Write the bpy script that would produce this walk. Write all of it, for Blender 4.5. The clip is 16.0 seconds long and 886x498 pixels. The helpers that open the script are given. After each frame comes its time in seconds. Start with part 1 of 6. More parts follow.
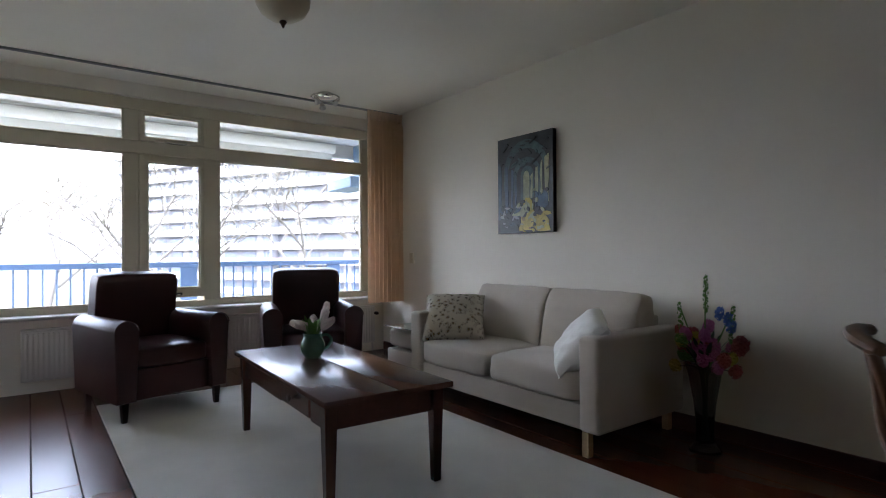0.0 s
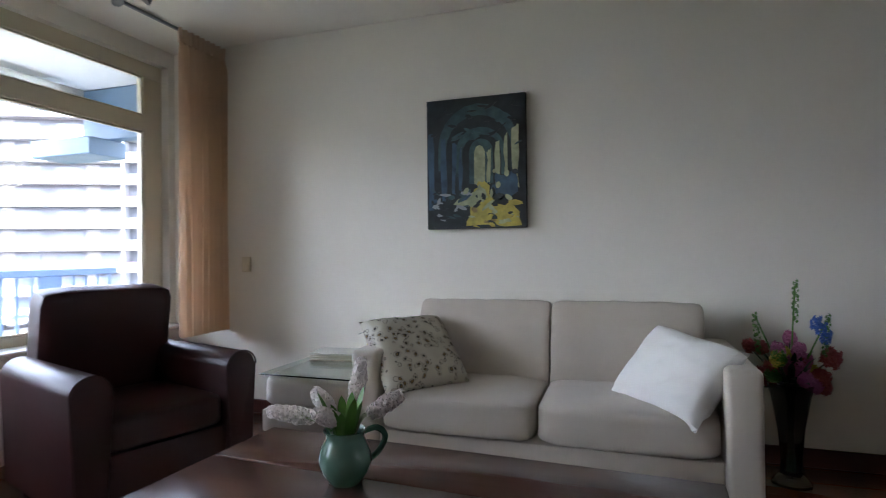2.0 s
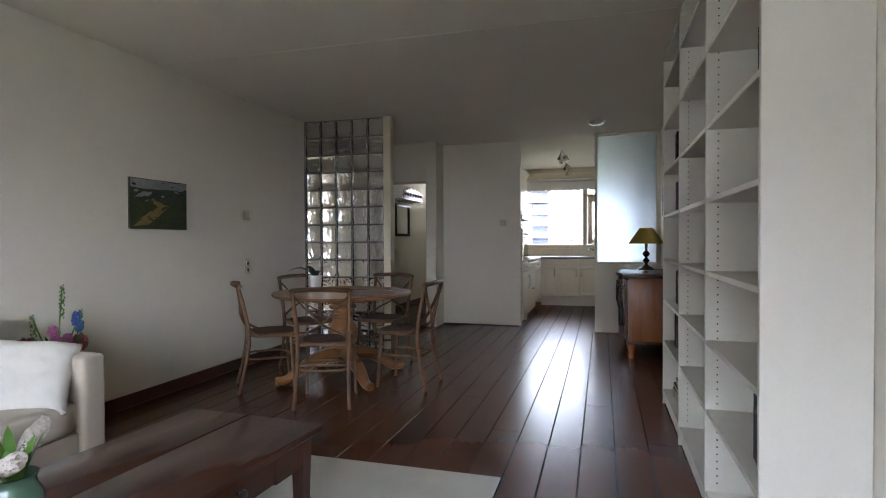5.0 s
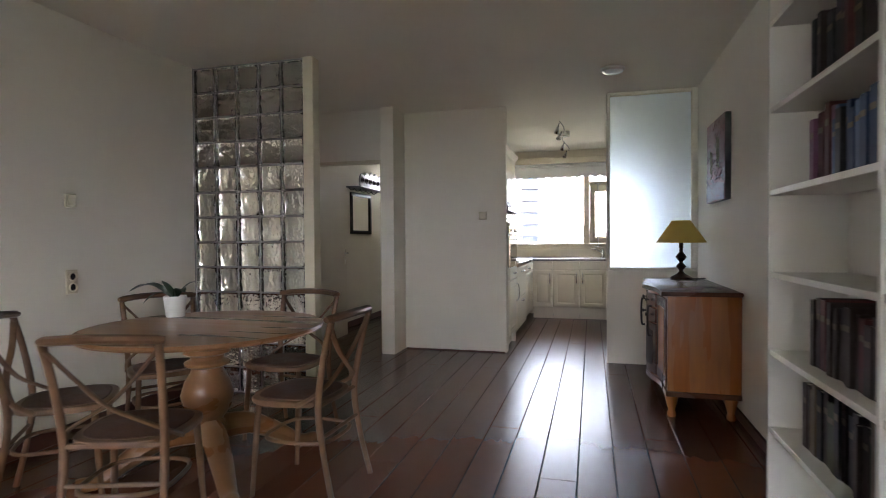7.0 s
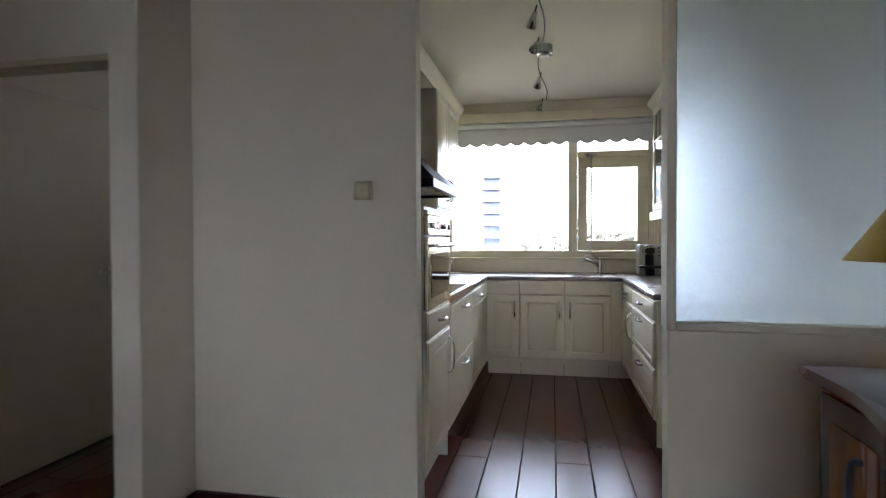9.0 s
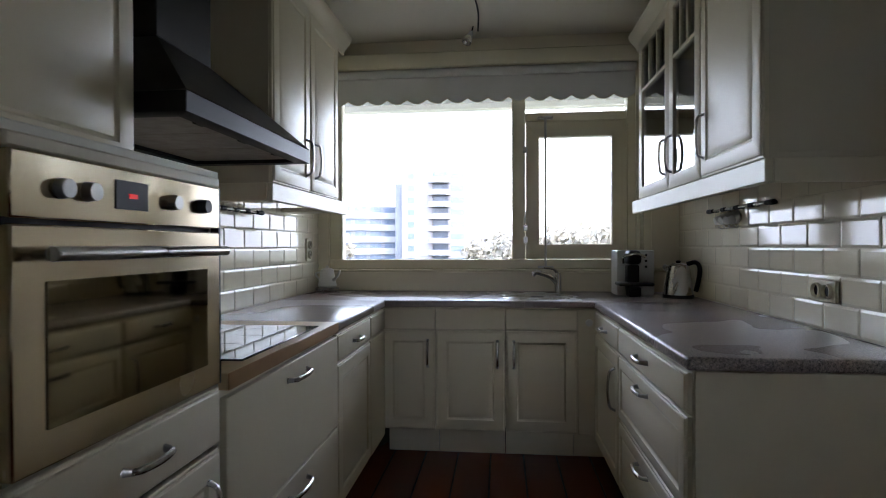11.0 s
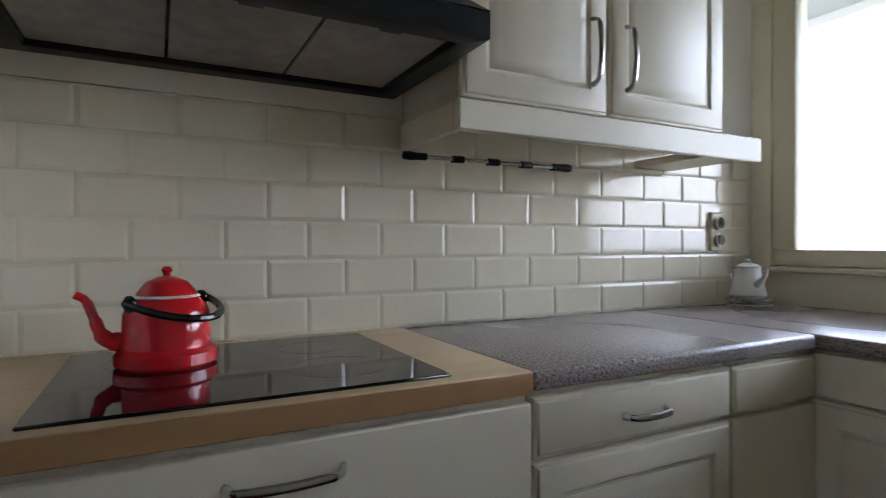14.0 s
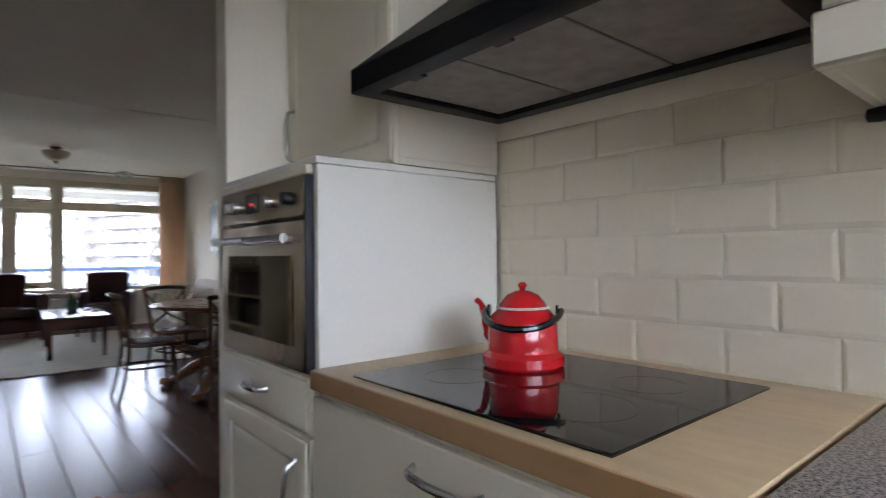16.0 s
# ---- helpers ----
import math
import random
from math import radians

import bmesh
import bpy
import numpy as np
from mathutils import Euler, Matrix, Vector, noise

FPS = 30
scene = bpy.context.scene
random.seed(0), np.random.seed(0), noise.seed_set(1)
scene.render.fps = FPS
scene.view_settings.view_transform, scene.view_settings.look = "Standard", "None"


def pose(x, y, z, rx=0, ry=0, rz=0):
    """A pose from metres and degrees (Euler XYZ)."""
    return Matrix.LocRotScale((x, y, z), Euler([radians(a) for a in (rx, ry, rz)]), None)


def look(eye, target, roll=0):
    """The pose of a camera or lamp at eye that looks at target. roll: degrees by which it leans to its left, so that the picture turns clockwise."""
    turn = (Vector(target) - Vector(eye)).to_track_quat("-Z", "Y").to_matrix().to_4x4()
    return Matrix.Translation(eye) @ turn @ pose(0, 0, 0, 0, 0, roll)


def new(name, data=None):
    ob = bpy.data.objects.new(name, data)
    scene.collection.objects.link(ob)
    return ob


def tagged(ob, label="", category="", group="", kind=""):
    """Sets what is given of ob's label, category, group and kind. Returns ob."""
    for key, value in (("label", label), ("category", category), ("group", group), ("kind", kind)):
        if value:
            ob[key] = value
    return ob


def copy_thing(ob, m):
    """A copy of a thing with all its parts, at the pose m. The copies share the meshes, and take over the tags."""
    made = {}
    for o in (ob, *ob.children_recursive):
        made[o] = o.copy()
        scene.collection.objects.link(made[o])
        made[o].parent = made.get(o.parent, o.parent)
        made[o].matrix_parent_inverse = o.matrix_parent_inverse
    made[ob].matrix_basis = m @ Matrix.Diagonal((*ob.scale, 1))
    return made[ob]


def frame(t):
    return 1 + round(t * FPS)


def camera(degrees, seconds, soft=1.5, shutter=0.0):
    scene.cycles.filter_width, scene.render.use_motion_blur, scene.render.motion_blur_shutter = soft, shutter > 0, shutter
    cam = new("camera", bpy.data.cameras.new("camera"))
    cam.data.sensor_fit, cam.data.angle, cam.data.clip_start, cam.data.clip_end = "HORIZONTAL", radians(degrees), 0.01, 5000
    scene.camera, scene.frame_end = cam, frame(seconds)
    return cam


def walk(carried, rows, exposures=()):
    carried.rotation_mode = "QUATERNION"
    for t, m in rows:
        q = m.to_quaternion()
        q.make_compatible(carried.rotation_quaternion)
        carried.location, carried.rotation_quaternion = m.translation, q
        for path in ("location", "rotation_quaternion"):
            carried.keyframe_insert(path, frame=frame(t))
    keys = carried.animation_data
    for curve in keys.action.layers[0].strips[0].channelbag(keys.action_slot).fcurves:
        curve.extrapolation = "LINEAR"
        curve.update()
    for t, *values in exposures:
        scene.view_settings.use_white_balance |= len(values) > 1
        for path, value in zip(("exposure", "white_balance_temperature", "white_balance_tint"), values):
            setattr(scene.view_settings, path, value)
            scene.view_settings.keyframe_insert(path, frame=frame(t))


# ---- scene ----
PATH = [
    (0, (0.341, 0.171, 1.106), (-0.863, -1.426, 1.118), -0.3),
    (0.5, (0.398, -0.5, 1.125), (-0.971, -1.958, 1.13), -0.4),
    (1, (0.381, -1.145, 1.128), (-1.058, -2.534, 1.128), -0.7),
    (1.5, (0.402, -1.655, 1.102), (-1.272, -2.749, 1.106), -0.8),
    (2, (0.352, -2.128, 1.117), (-1.544, -2.764, 1.129), -0.6),
    (2.5, (0.444, -2.585, 1.159), (-1.554, -2.667, 1.158), -1.1),
    (3, (0.525, -3.035, 1.216), (-1.344, -2.323, 1.18), -0.1),
    (3.5, (0.479, -3.411, 1.209), (-1.006, -2.07, 1.192), -0.2),
    (4, (0.438, -3.709, 1.247), (-0.532, -1.96, 1.225), -0.1),
    (4.5, (0.461, -3.871, 1.228), (-0.214, -1.988, 1.201), -0.1),
    (4.7, (0.462, -3.932, 1.226), (-0.132, -2.023, 1.197), -0.1),
    (6.8, (0.196, -2.215, 1.221), (-0.293, -0.276, 1.185), -0.4),
    (7, (0.214, -1.92, 1.226), (-0.308, 0.01, 1.188), -0.4),
    (7.5, (0.198, -1.106, 1.23), (-0.363, 0.813, 1.196), -0.5),
    (8, (0.144, -0.232, 1.238), (-0.405, 1.69, 1.208), -0.6),
    (8.5, (0.045, 0.62, 1.236), (-0.445, 2.559, 1.202), -0.6),
    (9, (-0.065, 1.492, 1.24), (-0.455, 3.454, 1.208), -0.2),
    (9.5, (-0.144, 2.288, 1.236), (-0.363, 4.276, 1.202), -0.1),
    (11.8, (0.077, 3.807, 1.203), (-0.132, 5.796, 1.196), -0.2),
    (12, (0.036, 3.974, 1.186), (-0.191, 5.961, 1.176), -0.3),
    (12.5, (0.031, 4.314, 1.153), (-0.397, 6.268, 1.147), -0.2),
    (13, (0.118, 4.607, 1.132), (-0.903, 6.327, 1.13), -0.4),
    (13.5, (0.144, 4.792, 1.149), (-1.334, 6.14, 1.15), -0.3),
    (14, (0.174, 4.904, 1.148), (-1.601, 5.826, 1.136), -0.1),
    (14.5, (0.05, 5.078, 1.162), (-1.901, 5.515, 1.144), 0.2),
    (15, (-0.02, 5.308, 1.151), (-1.999, 5.017, 1.152), -0.6),
    (15.2, (-0.031, 5.377, 1.14), (-1.955, 4.83, 1.134), -0.8),
    (15.5, (-0.035, 5.513, 1.171), (-1.797, 4.565, 1.174), -0.7),
    (16, (-0.074, 5.742, 1.173), (-1.362, 4.212, 1.193), -0.7),
]
cam = camera(77.7, 16.0, soft=0.95, shutter=0.25)
walk(cam, [(t, look(eye, target, roll)) for t, eye, target, roll in PATH],
     exposures=[(0, 3.7, 6150, 18), (1.5, 3.9, 6150, 18), (2.5, 4.3, 6000, 17), (3, 4.42, 6050, 17), (3.5, 4.65, 6200, 18), (4.5, 4.5, 6400, 18), (6.8, 5.0, 6750, 20), (8, 4.98, 6600, 18), (8.5, 4.8, 6450, 17), (9, 4.6, 6400, 16), (9.5, 4.1, 6350, 16), (12, 3.36, 6250, 16), (13, 3.4, 6250, 17), (14, 3.75, 6150, 17), (15.5, 4.1, 6300, 20), (16, 4.1, 6300, 20)])
SKY, SUN = 0.15, 0.6

# ---- world and light ----
world = bpy.data.worlds.new("overcast_sky")
scene.world = world
world.use_nodes = True
wn, wl = world.node_tree.nodes, world.node_tree.links
sky = wn.new("ShaderNodeTexSky")
sky.sky_type = "NISHITA"
sky.sun_disc = False
sky.sun_elevation, sky.sun_rotation = radians(48), radians(95)
sky.air_density, sky.dust_density = 1.6, 4.0
cloud = wn.new("ShaderNodeMix")
cloud.data_type = "RGBA"
cloud.inputs[0].default_value = 0.62
cloud.inputs[7].default_value = (6.1, 6.6, 8.0, 1)
wl.new(sky.outputs[0], cloud.inputs[6])
wl.new(cloud.outputs[2], wn["Background"].inputs[0])
wn["Background"].inputs[1].default_value = SKY

sun_data = bpy.data.lights.new("sun", "SUN")
sun_data.energy, sun_data.angle, sun_data.color = SUN, radians(12), (1.0, 0.95, 0.88)
sun = new("sun", sun_data)
sun.matrix_world = look((30, 3, 36), (0, 0, 0))


# ---- building helpers ----
def thing(name, m=None, label="", category="", group="", kind=""):
    ob = new(name)
    ob.empty_display_size = 0.1
    ob.matrix_world = m if m is not None else Matrix()
    return tagged(ob, label, category, group, kind)


def mesh_of(name, bm, material, angle=38):
    me = bpy.data.meshes.new(name)
    bmesh.ops.recalc_face_normals(bm, faces=bm.faces)
    bm.to_mesh(me)
    bm.free()
    me.materials.append(material)
    for p in me.polygons:
        p.use_smooth = True
    me.set_sharp_from_angle(angle=radians(angle))
    return me


def part(name, bm, material, parent=None, label="", m=None):
    ob = new(name, mesh_of(name, bm, material))
    if parent is not None:
        ob.parent = parent
    if m is not None:
        ob.matrix_basis = m
    if label:
        ob["label"] = label
    return ob


def piece(name, me, parent, m):
    ob = new(name, me)
    ob.parent = parent
    ob.matrix_basis = m
    return ob


def structure(name, bm, material, label, category):
    return tagged(part(name, bm, material), label, category, kind="structure")


def box(x0, x1, y0, y1, z0, z1, bevel=0.0, bm=None, seg=1):
    own = bmesh.new()
    bmesh.ops.create_cube(own, size=1)
    for v in own.verts:
        v.co = Vector((x0 + (v.co.x + 0.5) * (x1 - x0), y0 + (v.co.y + 0.5) * (y1 - y0), z0 + (v.co.z + 0.5) * (z1 - z0)))
    if bevel:
        bmesh.ops.bevel(own, geom=own.edges[:], offset=bevel, segments=seg, profile=0.5, affect="EDGES")
    return merged(bm, own)


def merged(bm, own, m=None):
    if m is not None:
        bmesh.ops.transform(own, matrix=m, verts=own.verts)
    if bm is None:
        return own
    tmp = bpy.data.meshes.new("tmp")
    own.to_mesh(tmp)
    own.free()
    bm.from_mesh(tmp)
    bpy.data.meshes.remove(tmp)
    return bm


def lathe(profile, n=24, bm=None, m=None):
    own = bmesh.new()
    rings = []
    for r, z in profile:
        if r < 1e-5:
            rings.append([own.verts.new((0, 0, z))])
        else:
            rings.append([own.verts.new((r * math.cos(2 * math.pi * i / n), r * math.sin(2 * math.pi * i / n), z)) for i in range(n)])
    for a, b in zip(rings, rings[1:]):
        for i in range(n):
            j = (i + 1) % n
            if len(a) == 1 and len(b) == 1:
                continue
            if len(a) == 1:
                own.faces.new((a[0], b[i], b[j]))
            elif len(b) == 1:
                own.faces.new((a[i], a[j], b[0]))
            else:
                own.faces.new((a[i], a[j], b[j], b[i]))
    return merged(bm, own, m)


def tube(points, r, n=8, bm=None, flat=1.0, closed=False):
    """A tube along points; r is one radius or one for each point; flat squeezes the section."""
    own = bmesh.new()
    pts = [Vector(p) for p in points]
    k = len(pts)
    radii = r if isinstance(r, (list, tuple)) else [r] * k
    side = None
    rings = []
    for i, p in enumerate(pts):
        a = pts[i - 1] if i or closed else p
        b = pts[(i + 1) % k] if i < k - 1 or closed else p
        ahead = (b - a).normalized()
        if side is None:
            side = ahead.cross(Vector((0, 0, 1)))
            if side.length < 0.1:
                side = ahead.cross(Vector((0, 1, 0)))
        side = (side - ahead * side.dot(ahead)).normalized()
        up = ahead.cross(side)
        rings.append([own.verts.new(p + radii[i] * (math.cos(2 * math.pi * j / n) * side + flat * math.sin(2 * math.pi * j / n) * up)) for j in range(n)])
    pairs = list(zip(rings, rings[1:])) + ([(rings[-1], rings[0])] if closed else [])
    for a, b in pairs:
        for j in range(n):
            own.faces.new((a[j], a[(j + 1) % n], b[(j + 1) % n], b[j]))
    if not closed:
        own.faces.new(rings[0][::-1])
        own.faces.new(rings[-1])
    return merged(bm, own)


def bow(points, n=8):
    """A smooth line through points."""
    pts = [Vector(p) for p in points]
    ext = [2 * pts[0] - pts[1]] + pts + [2 * pts[-1] - pts[-2]]
    out = []
    for a, b, c, d in zip(ext, ext[1:], ext[2:], ext[3:]):
        for i in range(n):
            t = i / n
            out.append(0.5 * (2 * b + (c - a) * t + (2 * a - 5 * b + 4 * c - d) * t * t + (3 * b - a - 3 * c + d) * t ** 3))
    return out + [pts[-1]]


def ring(x0, x1, z0, z1, sides, y0, y1):
    """A closed frame in the x z plane from y0 to y1; sides: the widths of its left, right, lower and upper members."""
    own = bmesh.new()
    l, r, lo, up = sides
    outer = ((x0, z0), (x1, z0), (x1, z1), (x0, z1))
    inner = ((x0 + l, z0 + lo), (x1 - r, z0 + lo), (x1 - r, z1 - up), (x0 + l, z1 - up))
    a, b, c, d = ([own.verts.new((x, y, z)) for x, z in line] for line, y in ((outer, y0), (inner, y0), (inner, y1), (outer, y1)))
    for p, q in ((a, b), (b, c), (c, d), (d, a)):
        for i in range(4):
            j = (i + 1) % 4
            own.faces.new((p[i], p[j], q[j], q[i]))
    bmesh.ops.bevel(own, geom=own.edges[:], offset=0.0025, segments=1, profile=0.5, affect="EDGES")
    return own


def prism(outline, z0, z1, bevel=0.0, bm=None, m=None):
    """An outline in x, y drawn up from z0 to z1."""
    own = bmesh.new()
    low = [own.verts.new((x, y, z0)) for x, y in outline]
    high = [own.verts.new((x, y, z1)) for x, y in outline]
    own.faces.new(low[::-1])
    own.faces.new(high)
    for i in range(len(low)):
        j = (i + 1) % len(low)
        own.faces.new((low[i], low[j], high[j], high[i]))
    if bevel:
        rim = [e for e in own.edges if e.verts[0].co.z == e.verts[1].co.z]
        bmesh.ops.bevel(own, geom=rim, offset=bevel, segments=2, profile=0.5, affect="EDGES")
    return merged(bm, own, m)


def cushion(sx, sy, sz, power=4.0, sag=0.0, seed=0, wrinkle=0.004, n=12):
    """A stuffed shape of full size sx, sy, sz about the origin."""
    own = bmesh.new()
    bmesh.ops.create_cube(own, size=2)
    bmesh.ops.subdivide_edges(own, edges=own.edges[:], cuts=n, use_grid_fill=True)
    for v in own.verts:
        c = v.co.copy()
        k = (abs(c.x) ** power + abs(c.y) ** power + abs(c.z) ** power) ** (1 / power)
        c = c / k
        puff = 1 - sag * (abs(c.x) ** 3 + abs(c.y) ** 3) * 0.5
        p = Vector((c.x * sx / 2, c.y * sy / 2, c.z * sz / 2 * puff))
        w = noise.noise(p * 9 + Vector((seed, 0, 0))) + 0.6 * noise.noise(p * 23 + Vector((0, seed, 3)))
        v.co = p + c.normalized() * w * wrinkle
    return own


def pillow(w, h, d, seed=0, n=16):
    """A flat square pillow in the x z plane with pinched corners."""
    own = bmesh.new()
    bmesh.ops.create_grid(own, x_segments=n, y_segments=n, size=1)
    top = own.verts[:]
    for v in top:
        a, b = v.co.x, v.co.y
        e = (1 - a ** 4) * (1 - b ** 4)
        pull = 1 - 0.07 * (1 - abs(a * b)) * (abs(a) ** 3 + abs(b) ** 3)
        wr = noise.noise(Vector((a * 3, b * 3, seed))) * 0.014 + noise.noise(Vector((a * 9, b * 4, seed + 5))) * 0.006
        v.co = Vector((a * w / 2 * pull, -(max(e, 0) ** 0.45 * d / 2) + wr * e, b * h / 2 * pull))
    back = bmesh.ops.duplicate(own, geom=own.verts[:] + own.edges[:] + own.faces[:])["geom"]
    for v in back:
        if isinstance(v, bmesh.types.BMVert):
            v.co.y = -v.co.y
    bmesh.ops.remove_doubles(own, verts=own.verts, dist=0.0015)
    return own


# ---- materials ----
def material(name, color, rough=0.5, metal=0.0, vary=0.12, scale=6.0, bump=0.0, bump_scale=80.0, spec=0.5, stretch=(1, 1, 1), piece_vary=0.0, coat=0.0, rough_vary=0.1, sheen=0.0):
    m = bpy.data.materials.new(name)
    m.use_nodes = True
    nt = m.node_tree
    N, L = nt.nodes, nt.links
    b = N["Principled BSDF"]
    b.inputs["Roughness"].default_value = rough
    b.inputs["Metallic"].default_value = metal
    b.inputs["Specular IOR Level"].default_value = spec
    b.inputs["Coat Weight"].default_value = coat
    b.inputs["Coat Roughness"].default_value = 0.12
    b.inputs["Sheen Weight"].default_value = sheen
    tc = N.new("ShaderNodeTexCoord")
    mp = N.new("ShaderNodeMapping")
    mp.inputs["Scale"].default_value = stretch
    L.new(tc.outputs["Object"], mp.inputs[0])
    n1, n2 = N.new("ShaderNodeTexNoise"), N.new("ShaderNodeTexNoise")
    n1.inputs["Scale"].default_value, n1.inputs["Detail"].default_value = scale, 6
    n2.inputs["Scale"].default_value, n2.inputs["Detail"].default_value = scale * 0.17, 3
    if piece_vary:
        oi = N.new("ShaderNodeObjectInfo")
        sh = N.new("ShaderNodeVectorMath")
        sh.operation = "MULTIPLY_ADD"
        sh.inputs[1].default_value = (31, 17, 23)
        L.new(oi.outputs["Random"], sh.inputs[0])
        L.new(mp.outputs[0], sh.inputs[2])
        src = sh.outputs[0]
    else:
        src = mp.outputs[0]
    L.new(src, n1.inputs["Vector"])
    L.new(src, n2.inputs["Vector"])
    ad = N.new("ShaderNodeMath")
    ad.operation = "ADD"
    L.new(n1.outputs["Fac"], ad.inputs[0])
    L.new(n2.outputs["Fac"], ad.inputs[1])
    fac = ad.outputs[0]
    if piece_vary:
        pv = N.new("ShaderNodeMath")
        pv.operation = "MULTIPLY_ADD"
        pv.inputs[1].default_value = piece_vary
        L.new(oi.outputs["Random"], pv.inputs[0])
        L.new(fac, pv.inputs[2])
        fac = pv.outputs[0]
    mr = N.new("ShaderNodeMapRange")
    mr.inputs[1].default_value, mr.inputs[2].default_value = 0.6, 1.4 + piece_vary
    mr.inputs[3].default_value, mr.inputs[4].default_value = 1 - vary, 1 + vary
    L.new(fac, mr.inputs[0])
    mx = N.new("ShaderNodeVectorMath")
    mx.operation = "SCALE"
    mx.inputs[0].default_value = color
    L.new(mr.outputs[0], mx.inputs["Scale"])
    L.new(mx.outputs[0], b.inputs["Base Color"])
    if rough_vary:
        rr = N.new("ShaderNodeMapRange")
        rr.inputs[1].default_value, rr.inputs[2].default_value = 0.3, 0.7
        rr.inputs[3].default_value, rr.inputs[4].default_value = max(rough - rough_vary, 0.02), min(rough + rough_vary, 1)
        L.new(n2.outputs["Fac"], rr.inputs[0])
        L.new(rr.outputs[0], b.inputs["Roughness"])
    if bump:
        nb = N.new("ShaderNodeTexNoise")
        nb.inputs["Scale"].default_value, nb.inputs["Detail"].default_value = bump_scale, 4
        L.new(src, nb.inputs["Vector"])
        bp = N.new("ShaderNodeBump")
        bp.inputs["Strength"].default_value, bp.inputs["Distance"].default_value = bump, 0.004
        L.new(nb.outputs["Fac"], bp.inputs["Height"])
        L.new(bp.outputs[0], b.inputs["Normal"])
    return m


def speckled(name, colors, scale, rough):
    m = material(name, colors[0], rough, vary=0.1)
    N, L = m.node_tree.nodes, m.node_tree.links
    tc, vo, cr = N.new("ShaderNodeTexCoord"), N.new("ShaderNodeTexNoise"), N.new("ShaderNodeValToRGB")
    vo.inputs["Scale"].default_value, vo.inputs["Detail"].default_value, vo.inputs["Roughness"].default_value = scale, 5, 0.75
    L.new(tc.outputs["Object"], vo.inputs["Vector"])
    L.new(vo.outputs["Fac"], cr.inputs[0])
    e = cr.color_ramp.elements
    e[0].position, e[0].color = 0.36, (*colors[1], 1)
    e[1].position, e[1].color = 0.62, (*colors[2], 1)
    mid = e.new(0.49)
    mid.color = (*colors[0], 1)
    L.new(cr.outputs[0], N["Principled BSDF"].inputs["Base Color"])
    return m


def glass(name, rough=0.0, tint=(1, 1, 1), bump=0.0, bump_scale=10.0, ior=1.45):
    m = bpy.data.materials.new(name)
    m.use_nodes = True
    N, L = m.node_tree.nodes, m.node_tree.links
    b = N["Principled BSDF"]
    b.inputs["Base Color"].default_value = (*tint, 1)
    b.inputs["Transmission Weight"].default_value = 1
    b.inputs["Roughness"].default_value = rough
    b.inputs["IOR"].default_value = ior
    if bump:
        tc, nb, bp = N.new("ShaderNodeTexCoord"), N.new("ShaderNodeTexNoise"), N.new("ShaderNodeBump")
        nb.inputs["Scale"].default_value, nb.inputs["Detail"].default_value = bump_scale, 1.0
        L.new(tc.outputs["Object"], nb.inputs["Vector"])
        bp.inputs["Strength"].default_value, bp.inputs["Distance"].default_value = bump, 0.02
        L.new(nb.outputs["Fac"], bp.inputs["Height"])
        L.new(bp.outputs[0], b.inputs["Normal"])
    return m


def clear_pane(name, ior=1.35):
    """Thin clear window glass: lets light straight through, with a faint gloss."""
    m = bpy.data.materials.new(name)
    m.use_nodes = True
    N, L = m.node_tree.nodes, m.node_tree.links
    N.remove(N["Principled BSDF"])
    tr, gl, fr, mx = N.new("ShaderNodeBsdfTransparent"), N.new("ShaderNodeBsdfGlossy"), N.new("ShaderNodeFresnel"), N.new("ShaderNodeMixShader")
    tr.inputs[0].default_value = (0.95, 0.97, 0.97, 1)
    gl.inputs["Roughness"].default_value = 0.01
    fr.inputs[0].default_value = ior
    L.new(fr.outputs[0], mx.inputs[0])
    L.new(tr.outputs[0], mx.inputs[1])
    L.new(gl.outputs[0], mx.inputs[2])
    L.new(mx.outputs[0], N["Material Output"].inputs[0])
    return m


PLASTER = material("plaster", (0.88, 0.84, 0.735), 0.9, vary=0.025, scale=3, bump=0.25, bump_scale=160)
PANEL_WHITE = material("painted_panel", (0.86, 0.815, 0.7), 0.6, vary=0.03, scale=2, bump=0.05, bump_scale=60)
CEILING = material("ceiling_plaster", (0.9, 0.86, 0.755), 0.92, vary=0.03, scale=2, bump=0.35, bump_scale=120)
PLANK = material("stained_floorboard", (0.115, 0.038, 0.017), 0.27, vary=0.045, scale=6, stretch=(6, 0.35, 6), piece_vary=0.6, rough_vary=0, spec=0.4)
SUBFLOOR = material("dark_joint", (0.008, 0.005, 0.004), 0.8)
SKIRTING = material("dark_red_skirting", (0.07, 0.02, 0.013), 0.4, vary=0.2, stretch=(4, 0.5, 4), scale=8)
FRAME = material("cream_frame_paint", (0.72, 0.66, 0.5), 0.42, vary=0.05, scale=4, bump=0.08, bump_scale=50)
SILL = material("white_sill", (0.75, 0.73, 0.68), 0.4, vary=0.04)
RADIATOR = material("radiator_enamel", (0.74, 0.72, 0.67), 0.4, vary=0.05)
CURTAIN = material("peach_curtain_cloth", (0.73, 0.57, 0.41), 0.95, vary=0.12, scale=5, bump=0.3, bump_scale=400, sheen=0.2)
